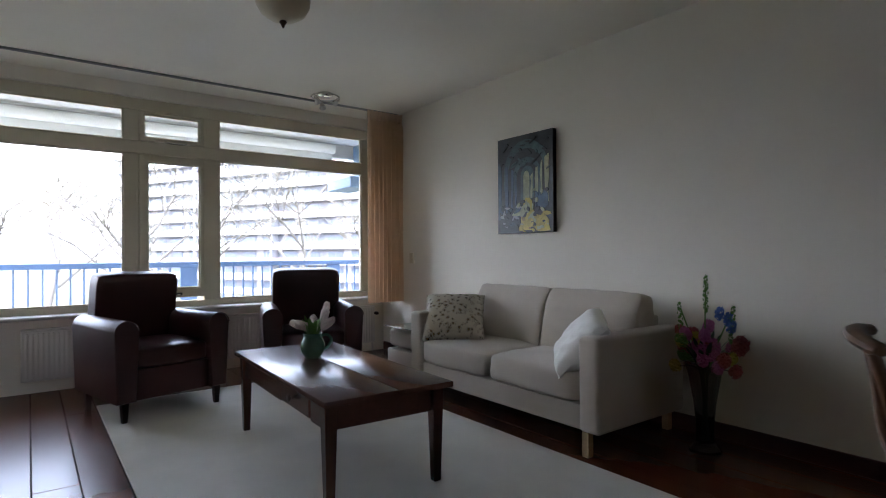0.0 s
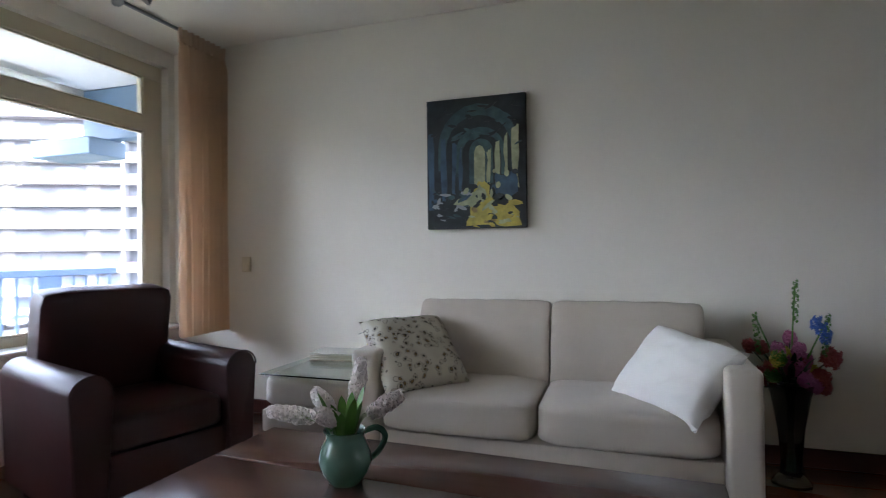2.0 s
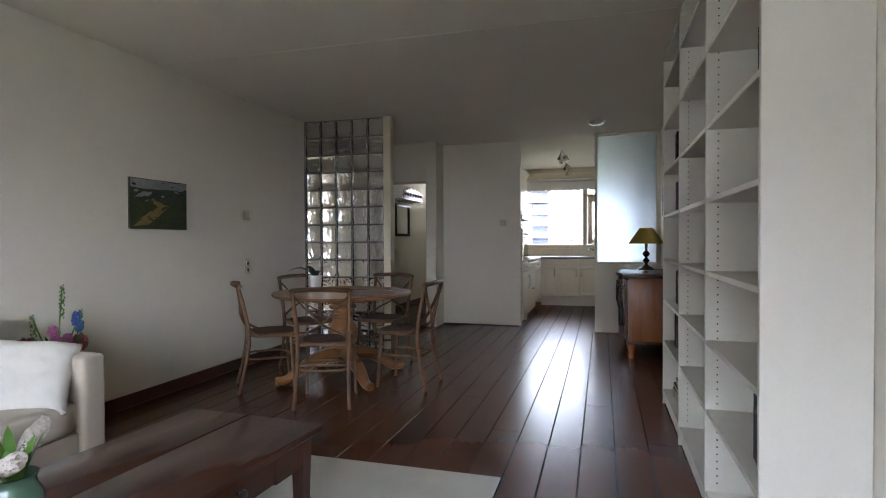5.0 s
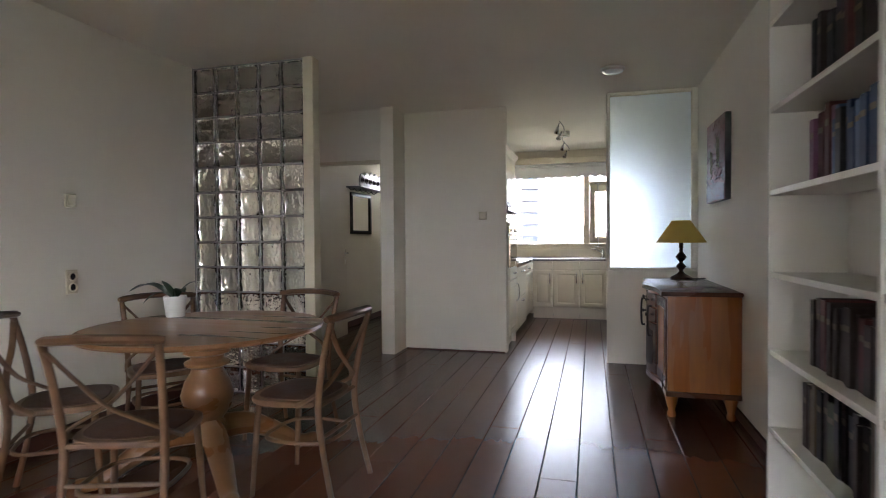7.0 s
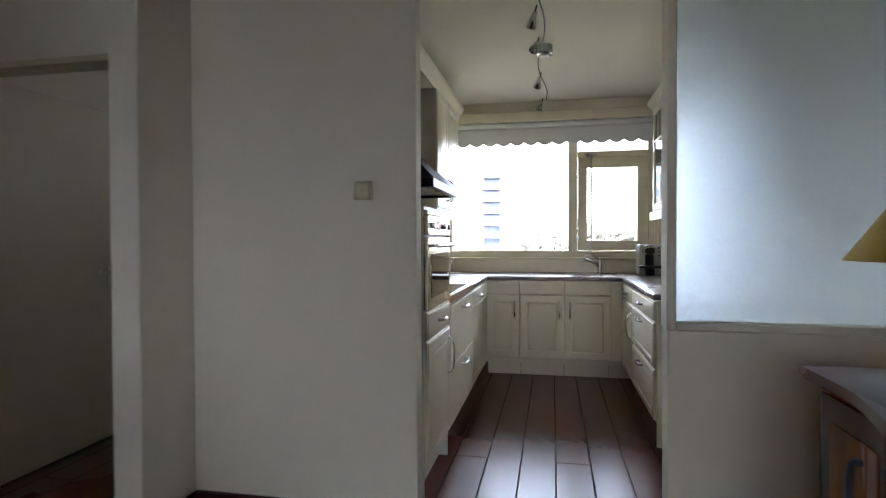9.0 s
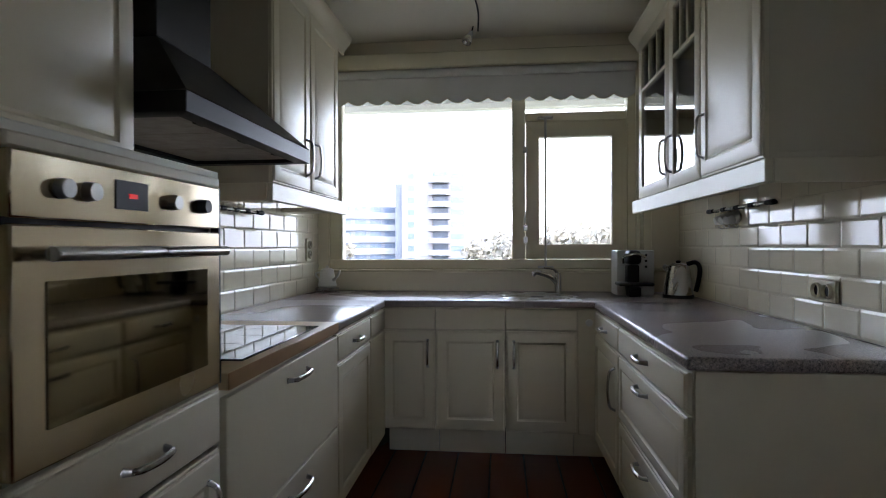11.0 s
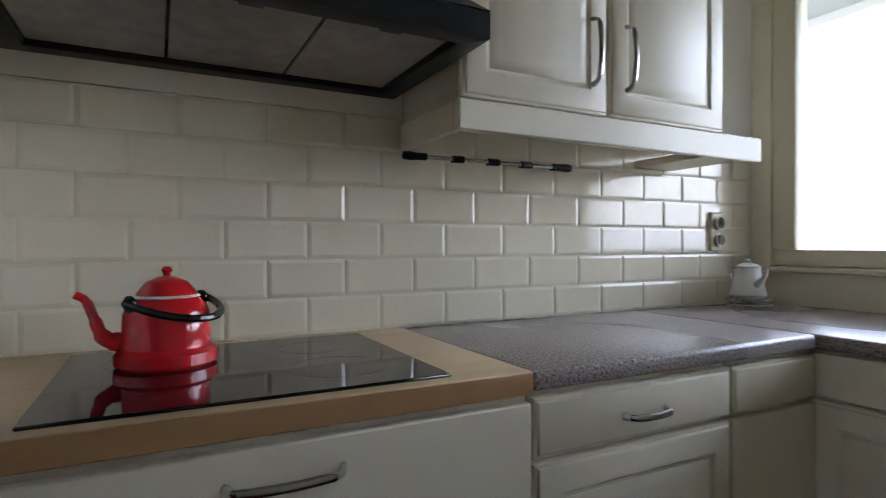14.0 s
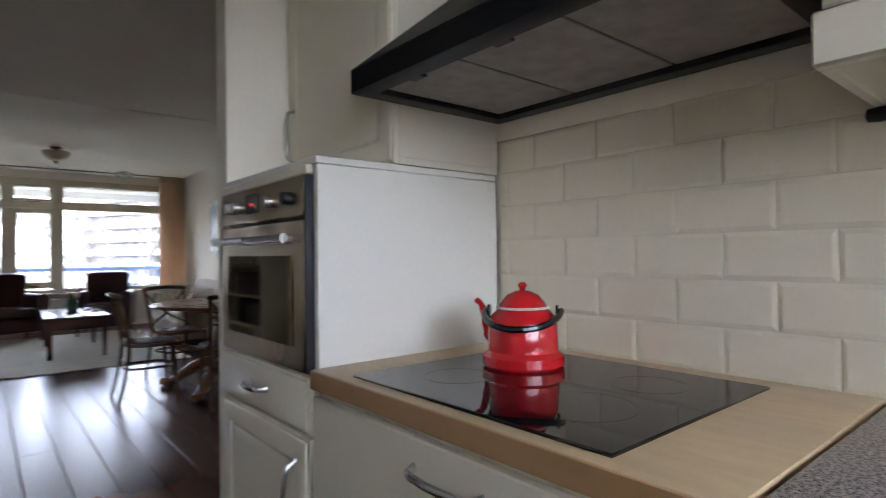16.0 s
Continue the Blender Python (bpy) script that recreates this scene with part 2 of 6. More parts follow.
def let_light_through(m, color, share):
    """Thin cloth: a share of the light passes through it."""
    N, L = m.node_tree.nodes, m.node_tree.links
    tl, mx = N.new("ShaderNodeBsdfTranslucent"), N.new("ShaderNodeMixShader")
    tl.inputs[0].default_value = (*color, 1)
    mx.inputs[0].default_value = share
    L.new(N["Principled BSDF"].outputs[0], mx.inputs[1])
    L.new(tl.outputs[0], mx.inputs[2])
    L.new(mx.outputs[0], N["Material Output"].inputs[0])


let_light_through(CURTAIN, (0.76, 0.58, 0.4), 0.34)
RAIL_GREY = material("grey_rail_paint", (0.3, 0.3, 0.3), 0.5, vary=0.05)
CHROME = material("brushed_chrome", (0.62, 0.61, 0.58), 0.25, 1.0, vary=0.05)
STEEL = material("stainless_steel", (0.56, 0.55, 0.53), 0.28, 1.0, vary=0.06, stretch=(1, 12, 1), scale=20)
DARK_METAL = material("dark_metal", (0.05, 0.05, 0.055), 0.4, 0.7, vary=0.1)
BLACK = material("black_plastic", (0.01, 0.01, 0.011), 0.42, vary=0.1, spec=0.3)
RUG = material("pale_wool_rug", (0.72, 0.7, 0.62), 0.97, vary=0.1, scale=4, bump=0.6, bump_scale=300, sheen=0.2)
LEATHER = material("oxblood_leather", (0.042, 0.012, 0.0115), 0.36, vary=0.2, scale=7, bump=0.15, bump_scale=220, spec=0.4)
DARK_WOOD = material("dark_wood_leg", (0.02, 0.011, 0.008), 0.4, vary=0.2)
TABLE_WOOD = material("old_brown_table_wood", (0.078, 0.034, 0.022), 0.22, spec=0.32, vary=0.2, scale=5, stretch=(6, 0.5, 6), bump=0.05, bump_scale=30, rough_vary=0.06)
FABRIC = material("cream_sofa_cloth", (0.56, 0.49, 0.4), 0.95, vary=0.07, scale=5, bump=0.4, bump_scale=420, sheen=0.25)
BEECH = material("pale_beech", (0.58, 0.42, 0.24), 0.45, vary=0.15, scale=7, stretch=(6, 0.8, 6))
WHITE_CLOTH = material("white_cotton", (0.8, 0.78, 0.72), 0.95, vary=0.05, bump=0.3, bump_scale=300, sheen=0.2)
HONEY = material("honey_pine_top", (0.27, 0.125, 0.05), 0.3, vary=0.09, scale=5, stretch=(1, 9, 9), rough_vary=0.06)
OAK = material("weathered_oak", (0.155, 0.08, 0.037), 0.48, vary=0.6, scale=9, bump=0.15, bump_scale=60)
CANE = material("woven_rattan_seat", (0.085, 0.04, 0.022), 0.7, vary=0.35, scale=60, bump=0.6, bump_scale=240)
CHERRY = material("cherry_veneer", (0.34, 0.125, 0.036), 0.3, vary=0.25, scale=6, stretch=(6, 6, 0.7), rough_vary=0.08)
CHERRY_DARK = material("dark_cherry", (0.085, 0.028, 0.012), 0.25, vary=0.25, scale=7, rough_vary=0.08)
SHELF = material("white_laminate", (0.78, 0.76, 0.67), 0.5, vary=0.02)
KITCHEN = material("cream_cabinet_lacquer", (0.8, 0.735, 0.585), 0.38, vary=0.03, scale=3)
TILE = material("cream_glazed_tile", (0.78, 0.71, 0.55), 0.07, vary=0.03, scale=8, piece_vary=0.3, rough_vary=0.03, bump=0.03, bump_scale=12)
GROUT = material("tile_grout", (0.7, 0.635, 0.49), 0.9, vary=0.08)
GRANITE = speckled("speckled_worktop", [(0.33, 0.285, 0.275), (0.07, 0.062, 0.066), (0.58, 0.5, 0.45)], 170, 0.26)
HOB = material("black_glass", (0.006, 0.006, 0.007), 0.04, vary=0.02, rough_vary=0.01)
FILTER = material("greasy_filter", (0.33, 0.3, 0.27), 0.6, 0.3, vary=0.3, scale=22, bump=0.4, bump_scale=300)
RED = material("red_enamel", (0.6, 0.014, 0.018), 0.13, vary=0.08, coat=0.4, rough_vary=0.03)
GREEN = material("green_glaze", (0.085, 0.17, 0.115), 0.2, vary=0.25, scale=14, coat=0.4, rough_vary=0.05)
LEAF = material("green_leaf", (0.1, 0.23, 0.035), 0.5, vary=0.35, scale=30)
DARK_LEAF = material("dark_leaf", (0.02, 0.05, 0.018), 0.35, vary=0.3, scale=20)
PETAL = material("white_pink_petal", (0.88, 0.82, 0.78), 0.7, vary=0.12, scale=90)
PETAL_PINK = material("pink_petal", (0.5, 0.15, 0.3), 0.7, vary=0.2, scale=60)
PETAL_BLUE = material("blue_petal", (0.08, 0.17, 0.5), 0.7, vary=0.2, scale=60)
PETAL_RED = material("rust_petal", (0.33, 0.07, 0.06), 0.7, vary=0.25, scale=60)
PETAL_YELLOW = material("yellow_petal", (0.5, 0.4, 0.08), 0.7, vary=0.2, scale=60)
YELLOW_POT = material("lime_yellow_pot", (0.6, 0.55, 0.03), 0.35, vary=0.05)
WHITE_POT = material("white_pot", (0.76, 0.75, 0.71), 0.35, vary=0.03)
SHADE = material("yellow_lampshade", (0.6, 0.42, 0.1), 0.9, vary=0.06, bump=0.2, bump_scale=300)
BRONZE = material("bronze_lamp_foot", (0.09, 0.05, 0.03), 0.3, 0.6, vary=0.2)
SWITCH = material("cream_plastic", (0.7, 0.64, 0.48), 0.4, vary=0.02)
BLUE_RAIL = material("blue_rail_paint", (0.09, 0.16, 0.3), 0.5, vary=0.1)
BLUE_GREY = material("blue_grey_panel", (0.12, 0.19, 0.28), 0.6, vary=0.1)
AWNING = material("white_awning", (0.72, 0.72, 0.7), 0.8, vary=0.05)
CONCRETE = material("pale_concrete", (0.5, 0.49, 0.46), 0.9, vary=0.12, bump=0.2)
FACADE = material("white_facade", (0.4, 0.4, 0.41), 0.85, vary=0.08, scale=0.5)
FACADE_GREY = material("grey_facade", (0.2, 0.21, 0.24), 0.8, vary=0.2, scale=0.4)
FACADE_RED = material("pink_band", (0.36, 0.2, 0.18), 0.8, vary=0.12, scale=0.4)
DARK_WINDOW = material("far_window", (0.16, 0.195, 0.26), 0.15, vary=0.4, scale=0.6)
# brick greyed and lightened: distance haze mixed into its colour
BRICK_FAR = material("hazed_far_brick", (0.3, 0.28, 0.3), 0.9, vary=0.2, scale=0.5)
GRASS = material("grass_ground", (0.085, 0.085, 0.055), 0.95, vary=0.5, scale=0.25)
BARK = material("bare_bark", (0.15, 0.135, 0.115), 0.9, vary=0.3)
TWIG = material("spring_twigs", (0.19, 0.175, 0.14), 0.9, vary=0.35, scale=2)
CLEAR = clear_pane("window_glass")
CABINET_GLASS = clear_pane("cabinet_glass", 2.8)
FROST = glass("frosted_glass", 0.8, (0.8, 0.92, 1.0), ior=1.3)
BLOCK_GLASS = glass("wavy_block_glass", 0.04, (0.93, 0.95, 0.95), 0.6, 24)
TABLE_GLASS = glass("green_edge_glass", 0.0, (0.86, 0.95, 0.9))
MORTAR = material("grey_mortar", (0.3, 0.29, 0.28), 0.8, vary=0.06)
MIRROR = material("mirror_silver", (0.85, 0.86, 0.87), 0.02, 1.0, vary=0.0, rough_vary=0)
SILVER = material("old_silver", (0.3, 0.3, 0.31), 0.35, 0.8, vary=0.3, scale=30)


let_light_through(PETAL, (0.9, 0.83, 0.79), 0.45)


# ---- the flat: walls, floor, ceiling ----
CEIL = 2.62
WX, EX = -2.92, 1.17          # west and east wall faces
wall = "wall"
structure("wall_west", box(WX - 0.15, WX, -5.62, 1.96, 0, CEIL), PLASTER, "off-white plastered living room wall", wall)
structure("wall_east", box(EX, EX + 0.15, -5.62, 7.2, 0, CEIL), PLASTER, "off-white plastered long wall", wall)
structure("wall_stub", box(-1.945, -1.80, 3.55, 3.99, 0, CEIL, 0.004), PLASTER, "white wall end beside the hall doorway", wall)
structure("wall_panel", box(-1.798, -0.665, 3.905, 3.992, 0, CEIL, 0.003), PANEL_WHITE, "smooth white panelled partition beside the kitchen", wall)
structure("wall_kitchen_west", box(-1.945, -1.25, 3.995, 7.2, 0, CEIL), PLASTER, "plastered wall between hall and kitchen", wall)
structure("wall_pier", box(-3.18, -2.80, 3.60, 3.72, 0, CEIL, 0.004), PLASTER, "white pier between two doorways", wall)
structure("wall_hall_west", box(-3.18, -3.06, 3.725, 7.2, 0, CEIL), PLASTER, "plastered hall wall", wall)
bm = box(-3.06, -1.95, 7.1, 7.25, 0, 2.0)
box(-3.06, -2.9, 7.1, 7.25, 2.0, CEIL, bm=bm)
box(-2.1, -1.95, 7.1, 7.25, 2.0, CEIL, bm=bm)
box(-2.9, -2.1, 7.1, 7.25, 2.52, CEIL, bm=bm)
structure("wall_hall_end", bm, PLASTER, "plastered end wall of the hall with a top light", wall)
structure("wall_over_hall_door", box(-2.798, -1.947, 3.63, 3.70, 2.075, CEIL), PLASTER, "painted panel over the hall doorway", wall)
structure("wall_corridor_west", box(-5.62, -5.5, 1.95, 7.2, 0, CEIL), PLASTER, "plastered bedroom wall", wall)
structure("wall_corridor_south", box(-5.5, -3.075, 1.84, 1.955, 0, CEIL), PLASTER, "plastered wall behind the living room", wall)
structure("wall_bedroom_front", box(-5.5, -4.1, 3.60, 3.72, 0, CEIL), PLASTER, "plastered wall beside the bedroom doorway", wall)
bm = box(-5.5, -4.9, 7.1, 7.25, 0, CEIL)
box(-3.5, -3.185, 7.1, 7.25, 0, CEIL, bm=bm)
box(-4.9, -3.5, 7.1, 7.25, 0, 1.35, bm=bm)
box(-4.9, -3.5, 7.1, 7.25, 2.1, CEIL, bm=bm)
structure("wall_bedroom_back", bm, PLASTER, "plastered bedroom wall with a window opening", wall)

# living room window wall
bm = box(-3.07, EX, -5.62, -5.30, 0, 0.60)
box(-3.07, EX, -5.62, -5.34, 2.50, CEIL, bm=bm)
box(-3.07, -2.86, -5.62, -5.34, 0.60, 2.50, bm=bm)
structure("wall_south", bm, PLASTER, "plastered wall under and over the wide window", wall)
# kitchen window wall
bm = box(-1.25, EX, 7.075, 7.25, 0, 1.065)
box(-1.25, EX, 7.075, 7.25, 2.33, CEIL, bm=bm)
box(-1.25, -1.17, 7.075, 7.25, 1.065, 2.33, bm=bm)
box(0.90, EX, 7.075, 7.25, 1.065, 2.33, bm=bm)
structure("wall_north", bm, KITCHEN, "cream painted wall round the kitchen window", wall)

bm = box(-5.6, 1.3, -5.6, 7.25, CEIL, CEIL + 0.15)
box(-2.9, 1.16, -0.306, -0.298, CEIL - 0.004, CEIL + 0.01, bm=bm)
structure("ceiling", bm, CEILING, "white plastered ceiling with a faint seam", "ceiling")
floor = structure("floor", box(-5.6, 1.3, -5.6, 7.25, -0.15, -0.012), SUBFLOOR, "dark red-brown stained wide floorboards", "floor")

sk = thing("baseboard", label="dark red-brown wooden skirting board", category="baseboard", kind="structure")
for args in ((WX, WX + 0.016, -5.28, 1.90, 0, 0.095), (EX - 0.016, EX, 0.53, 3.66, 0, 0.07), (-3.06, -3.045, 4.65, 7.1, 0, 0.08), (-1.79, -0.68, 3.893, 3.905, 0, 0.012),
             (EX - 0.016, EX, -5.28, -2.12, 0, 0.095)):
    part("skirting_board", box(*args, bevel=0.004), SKIRTING, sk)


# ---- living room window ----
def pane_part(parent, x0, x1, y, z0, z1, name="pane"):
    ob = part(name, box(x0, x1, y - 0.004, y + 0.004, z0, z1), CLEAR, parent)
    ob.visible_shadow = False
    return ob


win = thing("window_1", label="wide cream-painted wooden window with a vent light and a casement", category="window", kind="structure")
YW = -5.40
for n, a in (("window_frame", (-2.86, EX, 2.40, 2.52)), ("window_frame", (-2.86, EX, 0.59, 0.665)), ("transom", (-2.70, EX, 2.005, 2.12)),
             ("mullion", (-0.455, -0.33, 0.665, 2.40)), ("mullion", (-1.14, -1.0, 0.665, 2.40)), ("jamb", (-2.86, -2.70, 0.665, 2.40)), ("jamb", (1.09, EX, 0.665, 2.40))):
    part(n, box(a[0], a[1], YW - 0.07, YW + (0.012 if n == "transom" else 0.0), a[2], a[3], 0.006), FRAME, win)
part("casement", ring(-1.0, -0.455, 0.70, 2.00, (0.035, 0.065, 0.085, 0.06), YW - 0.05, YW + 0.02), FRAME, win)
part("vent_frame", ring(-1.0, -0.455, 2.125, 2.395, (0.035, 0.035, 0.03, 0.025), YW - 0.05, YW + 0.015), FRAME, win)
part("vent_latch", tube(bow([(-0.66, YW + 0.02, 2.13), (-0.7, YW + 0.05, 2.115), (-0.8, YW + 0.05, 2.115), (-0.84, YW + 0.02, 2.13)]), 0.008), CHROME, win)
part("casement_latch", box(-0.80, -0.66, YW + 0.02, YW + 0.045, 0.72, 0.745, 0.006), DARK_METAL, win)
for z in (1.62, 1.0):
    part("hinge", lathe([(0.0, -0.05), (0.012, -0.05), (0.012, 0.05), (0, 0.05)], 10, m=pose(-0.44, YW + 0.02, z)), FRAME, win)
for x0, x1, z0, z1 in ((-2.70, -1.14, 0.665, 2.005), (-2.70, -1.14, 2.12, 2.40), (-0.33, 1.09, 0.665, 2.005), (-0.33, 1.09, 2.12, 2.40), (-0.965, -0.52, 0.785, 1.94), (-0.965, -0.49, 2.155, 2.37)):
    pane_part(win, x0, x1, YW - 0.035, z0, z1)
    bm = ring(x0, x1, z0, z1, (0.012, 0.012, 0.012, 0.012), YW - 0.03, YW - 0.008)
    part("glazing_bead", bm, FRAME, win)
part("window_sill", box(-2.9, EX, -5.398, -5.20, 0.585, 0.612, 0.008), SILL, win)


def radiator(x0, x1, label):
    r = thing("radiator", pose((x0 + x1) / 2, -5.22, 0.10), label, "radiator", "radiators under the window")
    w = (x1 - x0) / 2
    bm = box(-w, w, -0.05, -0.03, 0, 0.40, 0.006)
    k = int((x1 - x0) / 0.034)
    part("panel", bm, RADIATOR, r)
    rib = mesh_of("rib", box(-0.010, 0.010, -0.0305, -0.022, 0.02, 0.38, 0.004), RADIATOR)
    for i in range(k):
        piece("rib", rib, r, pose(-w + 0.02 + (2 * w - 0.04) * (i + 0.5) / k, 0, 0))
    part("top_grille", box(-w, w, -0.07, -0.02, 0.401, 0.415, 0.004), RADIATOR, r)
    part("valve", lathe([(0, 0), (0.016, 0), (0.02, 0.03), (0.014, 0.06), (0, 0.062)], 12, m=pose(-w + 0.01, -0.01, 0.33, -90)), DARK_METAL, r)
    part("pipe", tube([(-w + 0.03, -0.04, -0.1), (-w + 0.03, -0.04, 0.02)], 0.008), RADIATOR, r)
    return r


radiator(-1.85, 0.39, "long white ribbed panel radiator under the window")
radiator(-2.78, -2.12, "short white ribbed panel radiator beside the curtain")

# curtain and rail
rail = thing("curtain_rail", pose(-0.9, -4.93, CEIL), "slim dark metal curtain rail on the ceiling", "rail")
part("track", box(-1.99, 2.0, -0.008, 0.008, -0.02, 0, 0.003), RAIL_GREY, rail)
cur = thing("curtain", pose(-2.70, -4.88, 0.58), "gathered beige-orange curtain drawn beside the window", "curtain")
bm = bmesh.new()
rows = []
for k in range(25):
    z = 2.02 * k / 24
    pinch = 1 - 0.05 * math.exp(-((z - 1.93) / 0.05) ** 2)
    line = []
    for i in range(73):
        u = i / 72
        amp = 0.04 + 0.016 * noise.noise(Vector((u * 4, z * 0.6, 2)))
        y = amp * math.sin(u * 2 * math.pi * 8.5 + 0.5 * noise.noise(Vector((u * 3, z * 0.7, 0)))) * (0.55 if z > 1.93 else 1)
        line.append(bm.verts.new(((u - 0.5) * 0.43 * pinch, y, z)))
    rows.append(line)
for a, b in zip(rows, rows[1:]):
    for i in range(72):
        bm.faces.new((a[i], a[i + 1], b[i + 1], b[i]))
bmesh.ops.solidify(bm, geom=bm.faces[:], thickness=0.003)
part("cloth", bm, CURTAIN, cur)
part("heading_tape", box(-0.21, 0.21, -0.012, 0.014, 1.925, 2.012, 0.005), CURTAIN, cur)


# ---- ceiling lamps ----
lamp = thing("ceiling_lamp", pose(-0.83, -2.9, CEIL), "frosted glass bowl ceiling lamp with a dark finial", "lamp")
part("rose", lathe([(0, 0), (0.06, 0), (0.06, -0.02), (0.015, -0.04), (0.012, -0.06), (0, -0.06)], 20), BRONZE, lamp)
part("bowl", lathe([(0.155, -0.055), (0.15, -0.09), (0.125, -0.135), (0.08, -0.165), (0.02, -0.178), (0, -0.178), (0, -0.172), (0.075, -0.158), (0.12, -0.13), (0.145, -0.088), (0.149, -0.055), (0.155, -0.055)], 32),
     material("alabaster_glass", (0.62, 0.54, 0.36), 0.35, vary=0.12, scale=9), lamp)
part("finial", lathe([(0, -0.17), (0.016, -0.172), (0.022, -0.186), (0.012, -0.2), (0.007, -0.215), (0, -0.222)], 16), BRONZE, lamp)

spot = thing("spot_lamp", pose(-1.91, -4.66, CEIL), "round chrome ceiling lamp with three spots", "lamp")
part("plate", lathe([(0, 0), (0.07, 0), (0.07, -0.02), (0.05, -0.03), (0, -0.03)], 24), CHROME, spot)
part("ring", tube([(0.13 * math.cos(a * math.pi / 12), 0.13 * math.sin(a * math.pi / 12), -0.035) for a in range(24)], 0.007, closed=True), CHROME, spot)
for a, tilt in ((20, 35), (140, 40), (260, 30)):
    c, s = math.cos(radians(a)), math.sin(radians(a))
    h = part("spot_head", lathe([(0, 0.0), (0.014, 0), (0.02, -0.03), (0.032, -0.075), (0.032, -0.08), (0.024, -0.07), (0, -0.05)], 16), CHROME, spot, m=pose(0.13 * c, 0.13 * s, -0.05, tilt, 0, a + 90))
    part("bracket", tube([(0.13 * c, 0.13 * s, -0.03), (0.13 * c, 0.13 * s, -0.055)], 0.006), CHROME, spot)


# ---- wall plates ----
def wall_plate(name, m, w, h, kind, label):
    s = thing(name, m, label, name.replace("_", " "))
    part("plate", box(-w / 2, w / 2, -0.012, 0, -h / 2, h / 2, 0.004), SWITCH, s)
    if kind == "rocker":
        k = 2 if w > 0.1 else 1
        for i in range(k):
            x0 = -w / 2 + 0.012 + i * (w - 0.024) / k
            part("rocker", box(x0 + 0.001, x0 + (w - 0.024) / k - 0.001, -0.018, -0.012, -h / 2 + 0.012, h / 2 - 0.012, 0.002), SWITCH, s)
    else:
        k = 2 if max(w, h) > 0.1 else 1
        for i in range(k):
            off = (i - (k - 1) / 2) * 0.066
            x, z = (off, 0) if w > h else (0, off)
            part("outlet", lathe([(0.024, 0.013), (0.024, 0.001), (0, 0.001), (0, 0), (0.027, 0), (0.027, 0.013), (0.024, 0.013)], 18, m=pose(x, -0.012, z, 90)), SWITCH, s)
            part("socket_hole", lathe([(0, 0), (0.02, 0), (0.02, 0.001), (0, 0.001)], 14, m=pose(x, -0.0125, z, 90)), BLACK, s)
    return s


WEST, EAST, SOUTHFACE = 90, -90, 0
wall_plate("light_switch", pose(WX, -4.70, 1.046, 0, 0, WEST), 0.075, 0.11, "rocker", "cream plastic switch beside the curtain")
wall_plate("thermostat", pose(WX, 0.78, 1.477, 0, 0, WEST), 0.08, 0.085, "rocker", "small cream wall control on the white wall")
wall_plate("socket", pose(WX, 0.78, 0.972, 0, 0, WEST), 0.08, 0.15, "socket", "cream double wall socket above the dining table")
wall_plate("light_switch", pose(-0.915, 3.905, 1.468), 0.085, 0.085, "rocker", "cream double light switch on the partition")

# ---- paintings ----
P_DARK = material("paint_dark", (0.02, 0.028, 0.03), 0.45, vary=0.7, scale=18, bump=0.5, bump_scale=60)
P_TEAL = material("paint_teal", (0.05, 0.1, 0.105), 0.45, vary=0.7, scale=22, bump=0.5, bump_scale=60)
P_PALE = material("paint_pale", (0.4, 0.43, 0.25), 0.45, vary=0.5, scale=25, bump=0.5, bump_scale=60)
P_YELLOW = material("paint_yellow", (0.5, 0.42, 0.09), 0.45, vary=0.55, scale=20, bump=0.5, bump_scale=60)
P_BLUE = material("paint_blue", (0.05, 0.1, 0.15), 0.45, vary=0.6, scale=20, bump=0.5, bump_scale=60)
P_GREEN = material("paint_green", (0.03, 0.055, 0.018), 0.5, vary=0.6, scale=25, bump=0.5, bump_scale=60)
P_SAND = material("paint_sand", (0.3, 0.22, 0.08), 0.5, vary=0.4, scale=30, bump=0.5, bump_scale=60)
P_GREY = material("paint_grey", (0.34, 0.36, 0.36), 0.5, vary=0.3, scale=25, bump=0.5, bump_scale=60)
P_RED = material("paint_red", (0.17, 0.02, 0.045), 0.45, vary=0.5, scale=14, bump=0.5, bump_scale=60)
P_WINE = material("paint_wine", (0.09, 0.012, 0.03), 0.45, vary=0.4, scale=14, bump=0.5, bump_scale=60)
P_EDGE = material("canvas_edge", (0.05, 0.045, 0.045), 0.7, vary=0.2)


def painting(name, m, w, h, depth, ground, strokes, label):
    """A canvas in the x z plane, its picture towards -y; strokes are (material, outline in 0..1, layer)."""
    p = thing(name, m, label, "painting")
    part("canvas", box(-w / 2, w / 2, -depth, 0, 0, h, 0.003), P_EDGE, p)
    part("ground_paint", box(-w / 2 + 0.001, w / 2 - 0.001, -depth - 0.002, -depth, 0.001, h - 0.001), ground, p)
    for i, (mat, line) in enumerate(strokes):
        pts = [((u - 0.5) * w, v * h) for u, v in line]
        y0 = -depth - 0.002
        part("brushwork", prism(pts, 0, 0.0012 + 0.00006 * i, m=pose(0, y0, 0, 90)), mat, p)
    return p


def arch(u0, u1, v0, v1, rise):
    top = [(u1 - (u1 - u0) * (0.5 - 0.5 * math.cos(math.pi * k / 10)), v1 + rise * math.sin(math.pi * k / 10)) for k in range(11)]
    return [(u0, v0), (u1, v0)] + top


